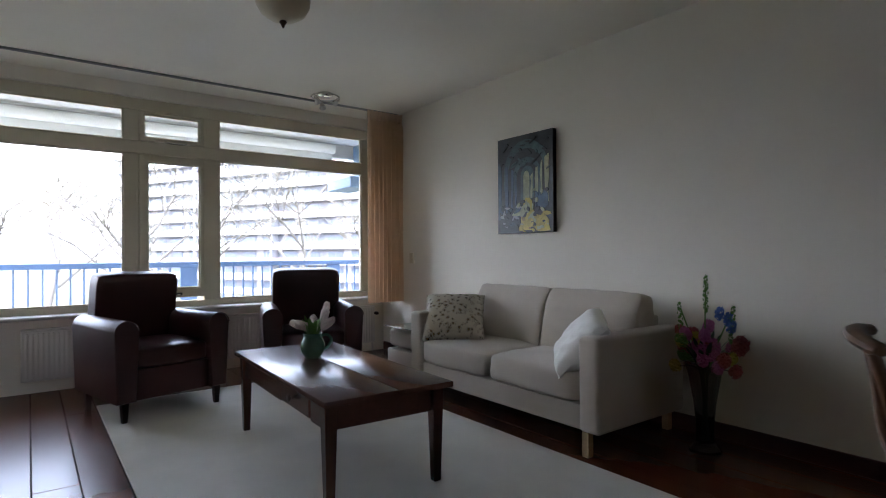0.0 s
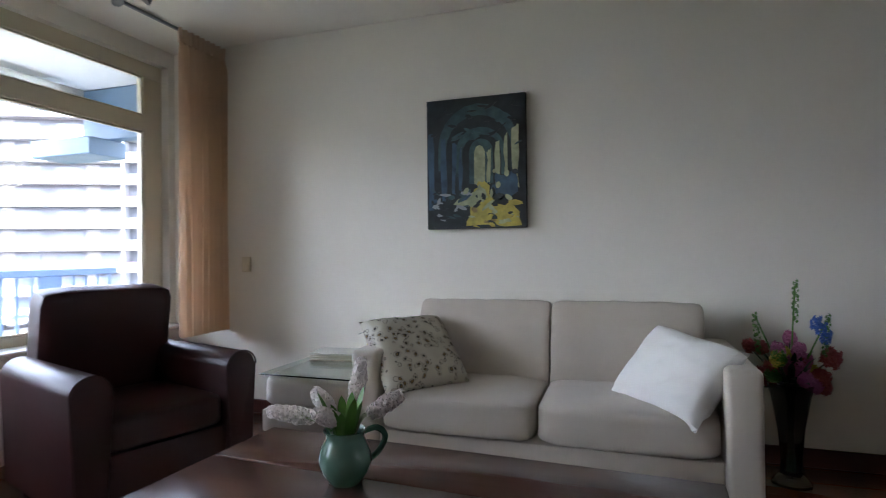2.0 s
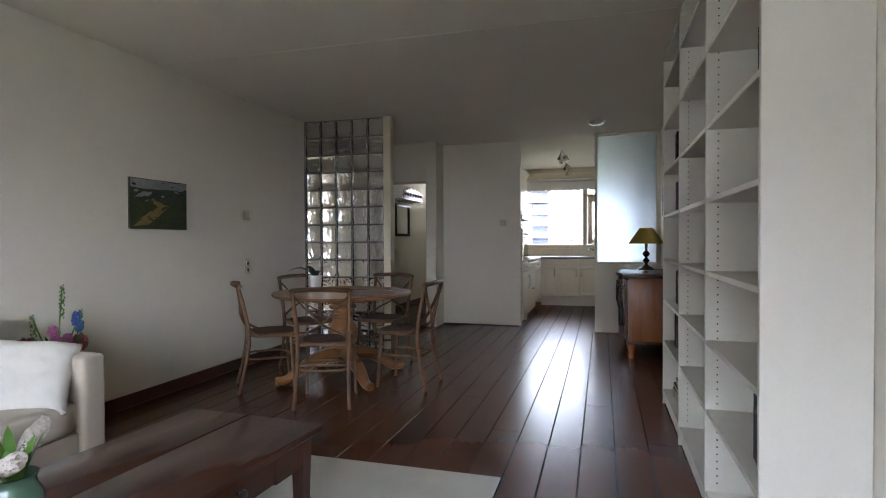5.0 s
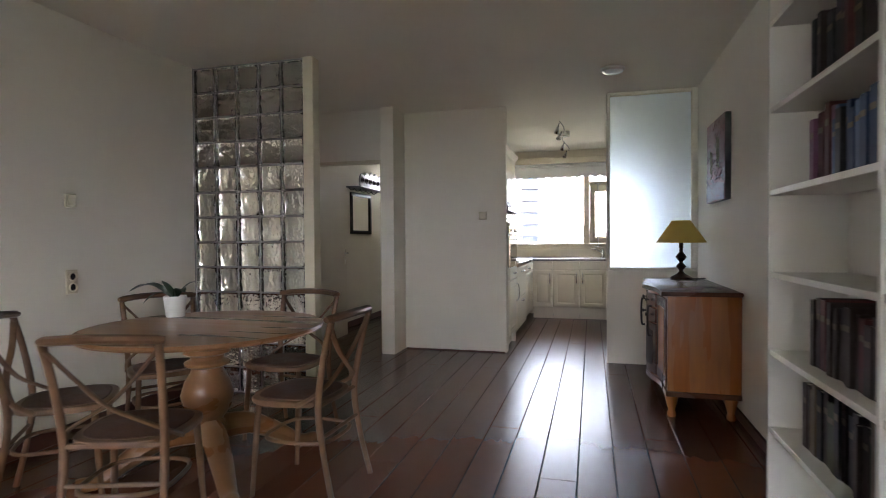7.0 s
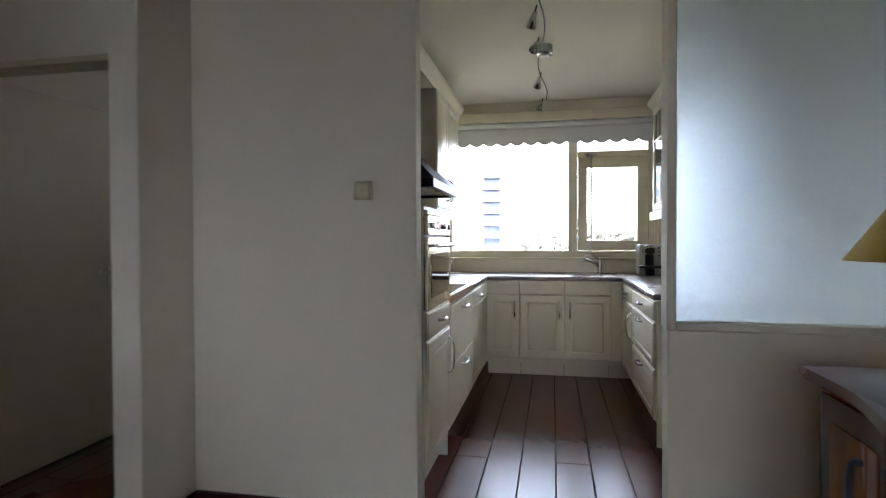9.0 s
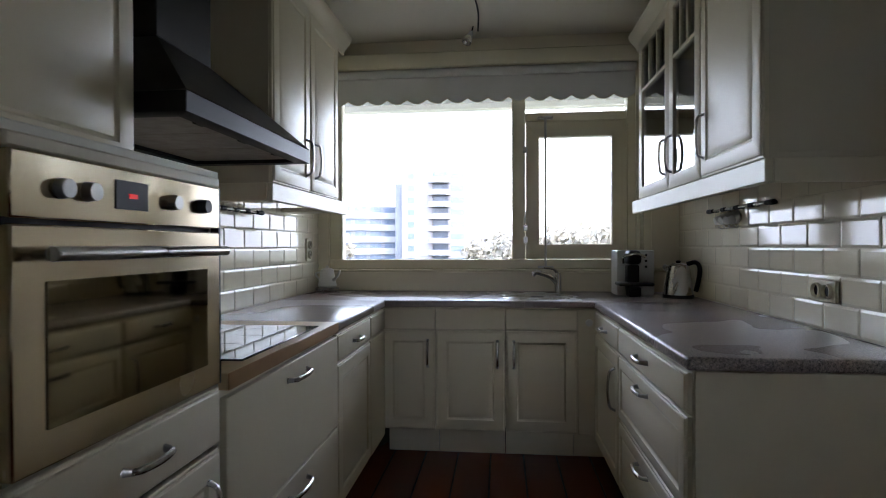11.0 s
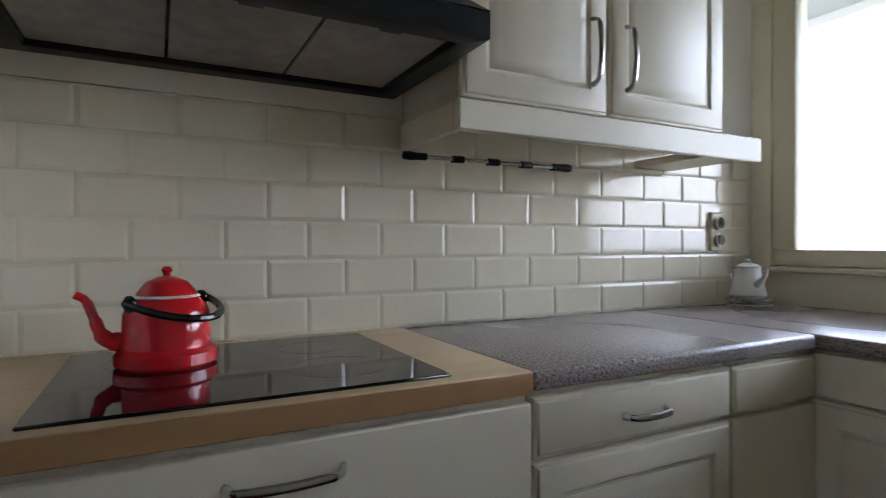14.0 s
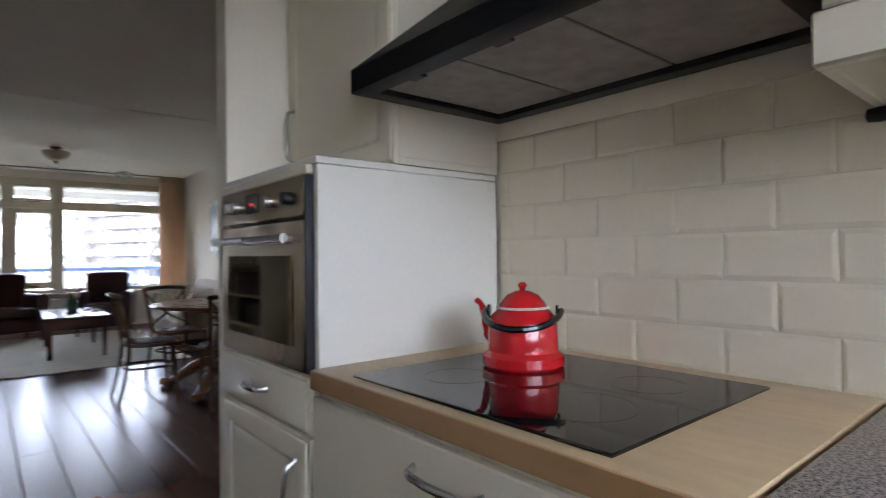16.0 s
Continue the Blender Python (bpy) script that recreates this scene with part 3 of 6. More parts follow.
def rough_patch(pts, seed, amount=0.012, n=4):
    rng = random.Random(seed)
    out = []
    for (a, b), (c, d) in zip(pts, pts[1:] + pts[:1]):
        for i in range(n):
            t = i / n
            out.append((min(max(a + (c - a) * t + rng.uniform(-amount, amount), 0.004), 0.996), min(max(b + (d - b) * t + rng.uniform(-amount, amount), 0.004), 0.996)))
    return out


def dabs(seed, n, u0, u1, v0, v1, paints, wide=0.05, tall=0.03):
    """Loose short brush marks inside a part of the canvas."""
    rng = random.Random(seed)
    out = []
    for i in range(n):
        u, v, a = rng.uniform(u0, u1), rng.uniform(v0, v1), rng.uniform(-0.6, 0.6)
        w, h = wide * rng.uniform(0.4, 1.3), tall * rng.uniform(0.4, 1.3)
        c, s = math.cos(a), math.sin(a)
        pts = [(u + c * x - s * y, v + s * x + c * y) for x, y in ((-w, -h * 0.4), (0, -h), (w, -h * 0.2), (w * 0.8, h * 0.6), (0, h), (-w * 0.9, h * 0.5))]
        out.append((rng.choice(paints), [(min(max(p, 0.005), 0.995), min(max(q, 0.005), 0.995)) for p, q in pts]))
    return out


arcade = [(P_TEAL, arch(0.12, 0.93, 0.45, 0.62, 0.33)), (P_DARK, arch(0.2, 0.86, 0.45, 0.6, 0.26)), (P_TEAL, arch(0.3, 0.8, 0.4, 0.58, 0.19)), (P_DARK, arch(0.37, 0.76, 0.36, 0.57, 0.14)),
          (P_TEAL, arch(0.44, 0.68, 0.34, 0.58, 0.1)), (P_PALE, arch(0.49, 0.6, 0.33, 0.56, 0.07))]
for u0, u1, v0, v1 in ((0.62, 0.655, 0.34, 0.6), (0.7, 0.745, 0.31, 0.66), (0.79, 0.83, 0.28, 0.71), (0.86, 0.93, 0.3, 0.77)):
    arcade.append((P_PALE, rough_patch([(u0, v0), (u1, v0), (u1, v1), (u0, v1 - 0.03)], int(u0 * 999))))
for u0, u1, v0, v1 in ((0.02, 0.07, 0.15, 0.74), (0.15, 0.2, 0.22, 0.7), (0.26, 0.3, 0.27, 0.66), (0.34, 0.37, 0.3, 0.62)):
    arcade.append((P_BLUE, rough_patch([(u0, v0), (u1, v0), (u1, v1), (u0, v1)], int(u0 * 777) + 3)))
arcade += [(P_YELLOW, rough_patch([(0.4, 0.01), (0.94, 0.01), (0.93, 0.15), (0.7, 0.2), (0.6, 0.34), (0.5, 0.34), (0.47, 0.2)], 5, 0.02)),
           (P_PALE, rough_patch([(0.28, 0.2), (0.5, 0.16), (0.62, 0.22), (0.57, 0.33), (0.5, 0.3)], 7, 0.02)), (P_YELLOW, rough_patch([(0.62, 0.03), (0.9, 0.04), (0.86, 0.14), (0.66, 0.12)], 8, 0.02)),
           (P_BLUE, rough_patch([(0.66, 0.3), (0.86, 0.22), (0.93, 0.3), (0.9, 0.42), (0.72, 0.4)], 9, 0.02)), (P_DARK, rough_patch([(0.02, 0.01), (0.4, 0.01), (0.42, 0.12), (0.3, 0.16), (0.1, 0.14)], 11, 0.02)),
           (P_GREY, rough_patch([(0.06, 0.16), (0.16, 0.19), (0.15, 0.23), (0.07, 0.2)], 12, 0.02))]
arcade += dabs(1, 26, 0.45, 0.92, 0.02, 0.2, (P_YELLOW, P_PALE, P_SAND, P_DARK), 0.06, 0.018) + dabs(2, 24, 0.05, 0.45, 0.03, 0.3, (P_DARK, P_BLUE, P_TEAL, P_GREY), 0.05, 0.016) + dabs(3, 26, 0.06, 0.94, 0.6, 0.95, (P_DARK, P_TEAL, P_DARK), 0.05, 0.014) + dabs(4, 16, 0.4, 0.92, 0.22, 0.45, (P_BLUE, P_DARK, P_PALE), 0.03, 0.03)
painting("painting", pose(WX, -3.0, 1.26, 0, 0, WEST), 0.62, 0.80, 0.04, P_DARK, arcade, "tall dark painting of a vaulted arcade with a sunlit yellow floor")
hills = [(P_GREY, rough_patch([(0.01, 0.8), (0.99, 0.82), (0.99, 0.99), (0.01, 0.99)], 1, 0.02)), (P_DARK, rough_patch([(0.01, 0.6), (0.3, 0.75), (0.6, 0.72), (0.99, 0.85), (0.99, 0.75), (0.5, 0.6)], 2, 0.02)),
         (P_GREY, rough_patch([(0.08, 0.62), (0.3, 0.66), (0.36, 0.74), (0.2, 0.75)], 3, 0.015)), (P_GREEN, rough_patch([(0.5, 0.35), (0.98, 0.45), (0.98, 0.66), (0.6, 0.6)], 4, 0.02)),
         (P_SAND, rough_patch([(0.02, 0.05), (0.3, 0.08), (0.62, 0.42), (0.55, 0.52), (0.38, 0.62), (0.33, 0.58), (0.46, 0.46), (0.2, 0.24)], 6, 0.015))]
hills += dabs(5, 40, 0.03, 0.97, 0.04, 0.6, (P_GREEN, P_DARK, P_GREEN, P_SAND), 0.06, 0.02) + dabs(6, 14, 0.05, 0.9, 0.6, 0.95, (P_GREY, P_GREEN, P_DARK), 0.05, 0.02)
painting("painting", pose(WX, -0.34, 1.32, 0, 0, WEST), 0.575, 0.385, 0.02, P_GREEN, hills, "small green landscape painting with a sandy path")
P_BONE = material("paint_bone", (0.3, 0.23, 0.15), 0.45, vary=0.6, scale=30, bump=0.5, bump_scale=60)
P_MAUVE = material("paint_mauve", (0.13, 0.035, 0.06), 0.45, vary=0.5, scale=18, bump=0.5, bump_scale=60)
P_SLATE = material("paint_slate", (0.12, 0.095, 0.13), 0.45, vary=0.5, scale=18, bump=0.5, bump_scale=60)
figures = dabs(7, 34, 0.04, 0.96, 0.55, 0.97, (P_RED, P_WINE), 0.08, 0.018) + dabs(8, 26, 0.04, 0.96, 0.32, 0.56, (P_MAUVE, P_WINE, P_MAUVE), 0.09, 0.014)
figures += [(P_SLATE, rough_patch([(0.01, 0.01), (0.99, 0.01), (0.99, 0.2), (0.01, 0.24)], 21, 0.02))] + dabs(9, 26, 0.04, 0.96, 0.04, 0.34, (P_SLATE, P_MAUVE, P_SLATE), 0.1, 0.012)
for u, lo, hi in ((0.24, 0.36, 0.64), (0.31, 0.33, 0.62), (0.6, 0.42, 0.78), (0.69, 0.4, 0.74)):
    figures.append((P_BONE, rough_patch([(u, lo), (u + 0.014, lo), (u + 0.026, hi - 0.1), (u + 0.018, hi), (u + 0.004, hi), (u - 0.006, hi - 0.1)], int(u * 100), 0.006)))
figures += dabs(10, 10, 0.22, 0.34, 0.3, 0.5, (P_SAND, P_MAUVE), 0.012, 0.02) + dabs(11, 10, 0.58, 0.72, 0.4, 0.6, (P_SAND, P_MAUVE), 0.012, 0.02)
painting("painting", pose(EX, 2.70, 1.495, 0, 0, EAST), 0.62, 0.62, 0.04, P_RED, figures, "crimson painting with pale upright strokes over blue")


# ---- rug ----
rug = thing("rug", pose(-1.01, -2.82, 0), "large pale wool rug under the coffee table", "rug")
part("woven_sheet", box(-0.96, 0.96, -1.70, 1.70, 0, 0.012, 0.004), RUG, rug)

# ---- coffee table ----
ct = thing("coffee_table", pose(-0.980, -2.632, 0.012, 0, 0, -2.6), "old dark-brown wooden coffee table with a drawer", "table")
for x0, x1 in ((-0.325, -0.035), (-0.033, 0.325)):
    part("top_board", box(x0, x1, -0.73, 0.73, 0.455, 0.483, 0.006, seg=2), TABLE_WOOD, ct)
part("apron", box(-0.285, -0.262, -0.64, 0.64, 0.335, 0.455, 0.003), TABLE_WOOD, ct)
part("apron", box(0.262, 0.285, -0.64, 0.05, 0.335, 0.455, 0.003), TABLE_WOOD, ct)
part("apron", box(0.262, 0.285, 0.47, 0.64, 0.335, 0.455, 0.003), TABLE_WOOD, ct)
for s in (-1, 1):
    part("apron", box(-0.262, 0.262, s * 0.64 - 0.012, s * 0.64 + 0.012, 0.335, 0.455, 0.003), TABLE_WOOD, ct)
dr = part("drawer", box(0.264, 0.289, 0.06, 0.46, 0.345, 0.448, 0.004), TABLE_WOOD, ct)
part("knob", lathe([(0, 0), (0.008, 0), (0.008, 0.012), (0.017, 0.02), (0.015, 0.03), (0, 0.033)], 14, m=pose(0.289, 0.26, 0.4, 0, 90)), DARK_WOOD, dr)
for sx in (-1, 1):
    for sy in (-1, 1):
        bm = box(-0.03, 0.03, -0.03, 0.03, 0, 0.455, 0.003)
        for v in bm.verts:
            if v.co.z < 0.1:
                v.co.x, v.co.y = v.co.x * 0.62, v.co.y * 0.62
        part("leg", bm, TABLE_WOOD, ct, m=pose(sx * 0.272, sy * 0.65, 0))

# ---- jug with hyacinths ----
JX, JY = -0.988, -2.865
jug = thing("jug", pose(JX, JY, 0.495), "green glazed jug standing on the coffee table", "jug")
part("body", lathe([(0, 0), (0.044, 0), (0.049, 0.006), (0.066, 0.033), (0.073, 0.06), (0.067, 0.092), (0.054, 0.117), (0.052, 0.128), (0.059, 0.142), (0.055, 0.143), (0.047, 0.126), (0.045, 0.1), (0, 0.095)], 36), GREEN, jug)
part("handle", tube(bow([(-0.035, 0.035, 0.128), (-0.062, 0.065, 0.134), (-0.08, 0.083, 0.108), (-0.067, 0.07, 0.07), (-0.045, 0.048, 0.048)]), 0.0085), GREEN, jug)


def leaf_blade(base, tip, width, sag, bm, n=7):
    a, b = Vector(base), Vector(tip)
    side = (b - a).cross(Vector((0, 0, 1)))
    side = side.normalized() if side.length > 1e-4 else Vector((1, 0, 0))
    left, right, mid = [], [], []
    for i in range(n + 1):
        t = i / n
        p = a.lerp(b, t) + Vector((0, 0, sag * math.sin(math.pi * t)))
        w = width * math.sin(math.pi * min(t * 0.92 + 0.08, 1)) ** 0.7
        left.append(bm.verts.new(p + side * w))
        mid.append(bm.verts.new(p - Vector((0, 0, 0.25 * w))))
        right.append(bm.verts.new(p - side * w))
    for i in range(n):
        bm.faces.new((left[i], left[i + 1], mid[i + 1], mid[i]))
        bm.faces.new((mid[i], mid[i + 1], right[i + 1], right[i]))


def floret_head(centre, axis, length, radius, count, size, seed, bm, petals=6):
    """A spike of many small flowers with narrow petals that curl back."""
    rng = random.Random(seed)
    ax = Vector(axis).normalized()
    u = ax.orthogonal().normalized()
    w = ax.cross(u)
    for i in range(count):
        t = (i + 0.5) / count
        ang = i * 2.4 + rng.uniform(-0.2, 0.2)
        r = radius * math.sin(math.pi * (0.14 + 0.76 * t)) ** 0.5 * rng.uniform(0.85, 1.1)
        out = (u * math.cos(ang) + w * math.sin(ang))
        p = Vector(centre) + ax * (t - 0.5) * length + out * r
        d = (out + ax * rng.uniform(-0.25, 0.45)).normalized()
        e = d.orthogonal().normalized()
        g = d.cross(e)
        turn = rng.uniform(0, 1)
        for k in range(petals):
            a = 2 * math.pi * (k + turn) / petals
            away = e * math.cos(a) + g * math.sin(a)
            side = d.cross(away) * size * 0.26
            root, mid, tip = p - d * size * 0.45, p + away * size * 0.55 + d * size * 0.12, p + away * size * 1.05 - d * size * 0.38
            v = [bm.verts.new(q) for q in (root - side * 0.4, root + side * 0.4, mid + side, mid - side, tip)]
            bm.faces.new((v[0], v[1], v[2], v[3]))
            bm.faces.new((v[3], v[2], v[4]))


hy = thing("hyacinths", pose(JX, JY, 0.595), "white-pink hyacinths with green leaves in the jug", "flowers")
CORE = material("pale_green_spike", (0.5, 0.5, 0.36), 0.7, vary=0.2, scale=60)
for i, (c, ax, ln) in enumerate((((0.035, -0.15, 0.08), (0.15, -1, 0.12), 0.12), ((-0.05, -0.1, 0.1), (-0.3, -0.8, 0.5), 0.075), ((0.045, -0.03, 0.085), (0.9, -0.25, 0.5), 0.08),
                                 ((-0.08, 0.0, 0.155), (-0.2, 0.1, 1), 0.115), ((-0.05, 0.1, 0.105), (-0.25, 0.8, 0.5), 0.095))):
    bm = bmesh.new()
    floret_head(c, ax, ln, 0.021, 58, 0.0175, i, bm)
    part("blossom", bm, PETAL, hy)
    way = Vector(ax).normalized()
    base, top = Vector(c) - way * ln * 0.5, Vector(c) + way * ln * 0.45
    part("stem", tube(bow([(base.x * 0.12, base.y * 0.12, -0.02), base * 0.55 + Vector((0, 0, 0.02)), base, Vector(c), top], 5), [0.006] * 10 + [0.012] * 8 + [0.006] * 3, 7), CORE, hy)
for i in range(11):
    a = i * 0.58 + 0.3
    reach = 0.05 + 0.035 * ((i * 3) % 5) / 5
    bm = bmesh.new()
    leaf_blade((0.015 * math.cos(a), 0.015 * math.sin(a), -0.01), (reach * math.cos(a), reach * math.sin(a), 0.10 + 0.06 * ((i * 5) % 7) / 7), 0.015, 0.015, bm)
    part("leaf", bm, LEAF, hy)
bm = bmesh.new()
leaf_blade((0.02, -0.03, 0.04), (0.05, -0.16, 0.06), 0.02, 0.03, bm)
part("leaf", bm, LEAF, hy)


# ---- armchairs ----
def armchair(m, label):
    c = thing("armchair", m, label, "armchair", "pair of leather armchairs")
    for s in (-1, 1):
        out = []
        for k in range(17):
            a = math.pi * k / 16
            out.append((s * 0.315 + 0.075 * math.cos(a), 0.60 + 0.07 * math.sin(a)))
        out += [(s * 0.315 - 0.06, 0.14), (s * 0.315 + 0.06, 0.14)]
        bm = prism(out, -0.36, 0.37, 0.012, m=pose(0, 0, 0, 90) @ Matrix.Diagonal((1, 1, -1, 1)))
        part("armrest", bm, LEATHER, c)
        part("arm_seam", tube([(x + (0.001 if x > s * 0.315 else -0.001), 0.371, z) for x, z in out[:17]], 0.004, 6), LEATHER, c)
    bm = cushion(0.52, 0.60, 0.15, 8, 0.1, 3, 0.002)
    part("seat", bm, LEATHER, c, m=pose(0, 0.05, 0.41))
    bm = box(-0.25, 0.25, -0.30, 0.345, 0.14, 0.345, 0.012, seg=2)
    part("seat_frame", bm, LEATHER, c)
    bm = cushion(0.58, 0.15, 0.70, 16, 0.03, 5, 0.0015)
    part("backrest", bm, LEATHER, c, m=pose(0, -0.305, 0.62, -9, 0, 0))
    for sx in (-1, 1):
        for sy in (-1, 1):
            part("leg", lathe([(0, 0), (0.02, 0), (0.032, 0.14), (0, 0.14)], 4, m=pose(0, 0, 0, 0, 0, 45)), DARK_WOOD, c, m=pose(sx * 0.315, sy * 0.3 + 0.02, 0))
    return c


armchair(pose(-0.375, -4.31, 0.002, 0, 0, 15), "dark oxblood leather armchair with rounded arms, under the window")
armchair(pose(-1.575, -4.275, 0.002, 0, 0, -17), "dark oxblood leather armchair with rounded arms, beside the curtain")

# ---- sofa ----
sofa = thing("sofa", pose(-2.45, -2.52, 0, 0, 0, -90), "cream cloth two-seat sofa against the white wall", "sofa")
# local: x along the sofa, front towards +y
W2, D2 = 0.885, 0.42
part("base", box(-W2 + 0.137, W2 - 0.137, -0.40, D2 - 0.025, 0.135, 0.275, 0.012, seg=2), FABRIC, sofa)
for s in (-1, 1):
    bm = box(-0.068, 0.068, -D2, D2, 0.135, 0.65, 0.026, seg=4)
    part("arm", bm, FABRIC, sofa, m=pose(s * (W2 - 0.068), 0, 0))
    part("seat_cushion", cushion(0.742, 0.66, 0.19, 9, 0.12, 7 + s, 0.006), FABRIC, sofa, m=pose(s * 0.373, 0.10, 0.365))
    bm = cushion(0.742, 0.21, 0.47, 18, 0.0, 11 + s, 0.009, 18)
    for v in bm.verts:
        if v.co.z > 0.1:
            v.co.y *= 1 - 0.45 * (v.co.z - 0.1) / 0.135
    part("back_cushion", bm, FABRIC, sofa, m=pose(s * 0.373, -0.21, 0.612, 12))
    for sy in (-1, 1):
        part("leg", box(-0.022, 0.022, -0.022, 0.022, 0, 0.136, 0.003), BEECH, sofa, m=pose(s * (W2 - 0.10), sy * (D2 - 0.035), 0))
part("back_frame", box(-W2 + 0.17, W2 - 0.17, -0.43, -0.32, 0.135, 0.70, 0.02, seg=3), FABRIC, sofa)

# scatter cushions
FLORAL = material("floral_cotton", (0.6, 0.55, 0.44), 0.95, vary=0.05, bump=0.3, bump_scale=300)
N, L = FLORAL.node_tree.nodes, FLORAL.node_tree.links
tc, vo, nz, cr, mix = N.new("ShaderNodeTexCoord"), N.new("ShaderNodeTexVoronoi"), N.new("ShaderNodeTexNoise"), N.new("ShaderNodeValToRGB"), N.new("ShaderNodeVectorMath")
nz.inputs["Scale"].default_value = 14
mix.operation = "MULTIPLY_ADD"
mix.inputs[1].default_value = (0.045, 0.045, 0.045)
L.new(tc.outputs["Object"], nz.inputs["Vector"])
L.new(nz.outputs["Color"], mix.inputs[0])
L.new(tc.outputs["Object"], mix.inputs[2])
vo.inputs["Scale"].default_value = 27
L.new(mix.outputs[0], vo.inputs["Vector"])
L.new(vo.outputs["Distance"], cr.inputs[0])
cr.color_ramp.interpolation = "CONSTANT"
e = cr.color_ramp.elements
e[0].position, e[0].color = 0.0, (0.32, 0.2, 0.08, 1)
e[1].position, e[1].color = 0.16, (0.05, 0.045, 0.04, 1)
for p, c in ((0.26, (0.56, 0.5, 0.39, 1)), (0.40, (0.12, 0.11, 0.1, 1)), (0.44, (0.6, 0.55, 0.44, 1))):
    n = e.new(p)
    n.color = c
L.new(cr.outputs[0], N["Principled BSDF"].inputs["Base Color"])
sc = thing("scatter_cushion", pose(-2.29, -3.175, 0.6, -48, 0, 138), "square cushion with a brown floral print on the sofa", "cushion")
part("cover", pillow(0.47, 0.47, 0.17, 2, 28), FLORAL, sc)
sc = thing("scatter_cushion", pose(-2.26, -1.935, 0.575, -42, 7, 42), "white cotton cushion leaning on the sofa arm", "cushion")
part("cover", pillow(0.49, 0.40, 0.17, 5, 28), WHITE_CLOTH, sc)

# ---- footstool used as a side table ----
fs = thing("footstool", pose(-2.53, -3.77, 0), "cream cloth footstool beside the sofa", "footstool")
part("base", box(-0.31, 0.31, -0.29, 0.29, 0.135, 0.26, 0.012, seg=2), FABRIC, fs)
part("cushion", cushion(0.64, 0.60, 0.18, 7, 0.08, 4, 0.004), FABRIC, fs, m=pose(0, 0, 0.36))
for sx in (-1, 1):
    for sy in (-1, 1):
        part("leg", box(-0.02, 0.02, -0.02, 0.02, 0, 0.136, 0.003), BEECH, fs, m=pose(sx * 0.27, sy * 0.25, 0))
gp = thing("glass_plate", pose(-2.53, -3.77, 0.452), "clear glass plate lying on the footstool", "glass plate")
part("plate", box(-0.33, 0.33, -0.29, 0.29, 0, 0.008, 0.002), TABLE_GLASS, gp)
mag = thing("magazine_pile", pose(-2.72, -3.86, 0.461, 0, 0, 8), "low pile of pale magazines on the glass plate", "magazines")
for i in range(7):
    rng = random.Random(i)
    c = rng.choice(((0.6, 0.55, 0.42), (0.5, 0.42, 0.3), (0.66, 0.63, 0.55)))
    part("magazine", box(-0.105, 0.105, -0.145, 0.145, i * 0.0065, i * 0.0065 + 0.006, 0.001), material("paper", c, 0.6, vary=0.1), mag, m=pose(rng.uniform(-0.006, 0.006), rng.uniform(-0.006, 0.006), 0, 0, 0, rng.uniform(-3, 3)))


def potted_orchid(m, pot_mat, leaves, label, pot_label, height=0.105, r=0.055):
    pot = thing("flowerpot", m, pot_label, "flowerpot")
    part("pot", lathe([(0, 0), (r * 0.8, 0), (r, height), (r, height + 0.004), (r * 0.92, height + 0.004), (r * 0.75, height - 0.02), (0, height - 0.02)], 28), pot_mat, pot)
    pl = thing("orchid", m @ pose(0, 0, height - 0.02), label, "plant")
    for tip, w, sag in leaves:
        bm = bmesh.new()
        leaf_blade((0, 0, 0), tip, w, sag, bm, 9)
        part("leaf", bm, DARK_LEAF, pl)
    return pl


potted_orchid(pose(-2.66, -3.57, 0.461), YELLOW_POT, (((-0.02, -0.13, 0.07), 0.022, 0.05), ((0.05, 0.1, 0.06), 0.02, 0.05), ((0.0, -0.05, 0.14), 0.02, 0.02), ((-0.05, -0.09, 0.05), 0.02, 0.06)), "small green leafy plant in a yellow pot", "lime-yellow flowerpot on the glass plate")

# ---- vase with mixed flowers ----
VX, VY = -2.66, -1.40
vase = thing("vase", pose(VX, VY, 0), "tall clear glass vase on the floor beside the sofa", "vase")
part("body", lathe([(0, 0), (0.085, 0), (0.085, 0.012), (0.05, 0.05), (0.045, 0.12), (0.058, 0.26), (0.085, 0.42), (0.104, 0.48), (0.1, 0.48), (0.08, 0.42), (0.053, 0.26), (0.04, 0.13), (0.03, 0.06), (0, 0.055)], 28), glass("smoky_vase_glass", 0.0, (0.5, 0.52, 0.5)), vase)
fl = thing("bouquet", pose(VX, VY, 0.06), "mixed bouquet of pink, blue, red and yellow flowers in the vase", "flowers")
rng = random.Random(4)
for i in range(30):
    a, r = rng.uniform(0, 6.28), rng.uniform(0.03, 0.19)
    h = rng.uniform(0.45, 0.66) - r * 0.4
    tip = (r * math.cos(a) * 0.75, r * math.sin(a), h)
    part("stem", tube(bow([(0.02 * math.cos(a + 2), 0.02 * math.sin(a + 2), 0), (0.02 * math.cos(a), 0.02 * math.sin(a), 0.36), tip], 5), 0.003, 5), DARK_LEAF, fl)
    bm = bmesh.new()
    big = 1.5 if i % 9 == 0 else 1.0
    floret_head(tip, (math.cos(a) * 0.5, math.sin(a) * 0.5, 1), 0.05 * big, 0.028 * big, int(26 * big), 0.02, i, bm)
    part("blossom", bm, (PETAL_PINK, PETAL_RED, PETAL_YELLOW, PETAL_RED, PETAL_PINK, LEAF)[i % 6], fl)
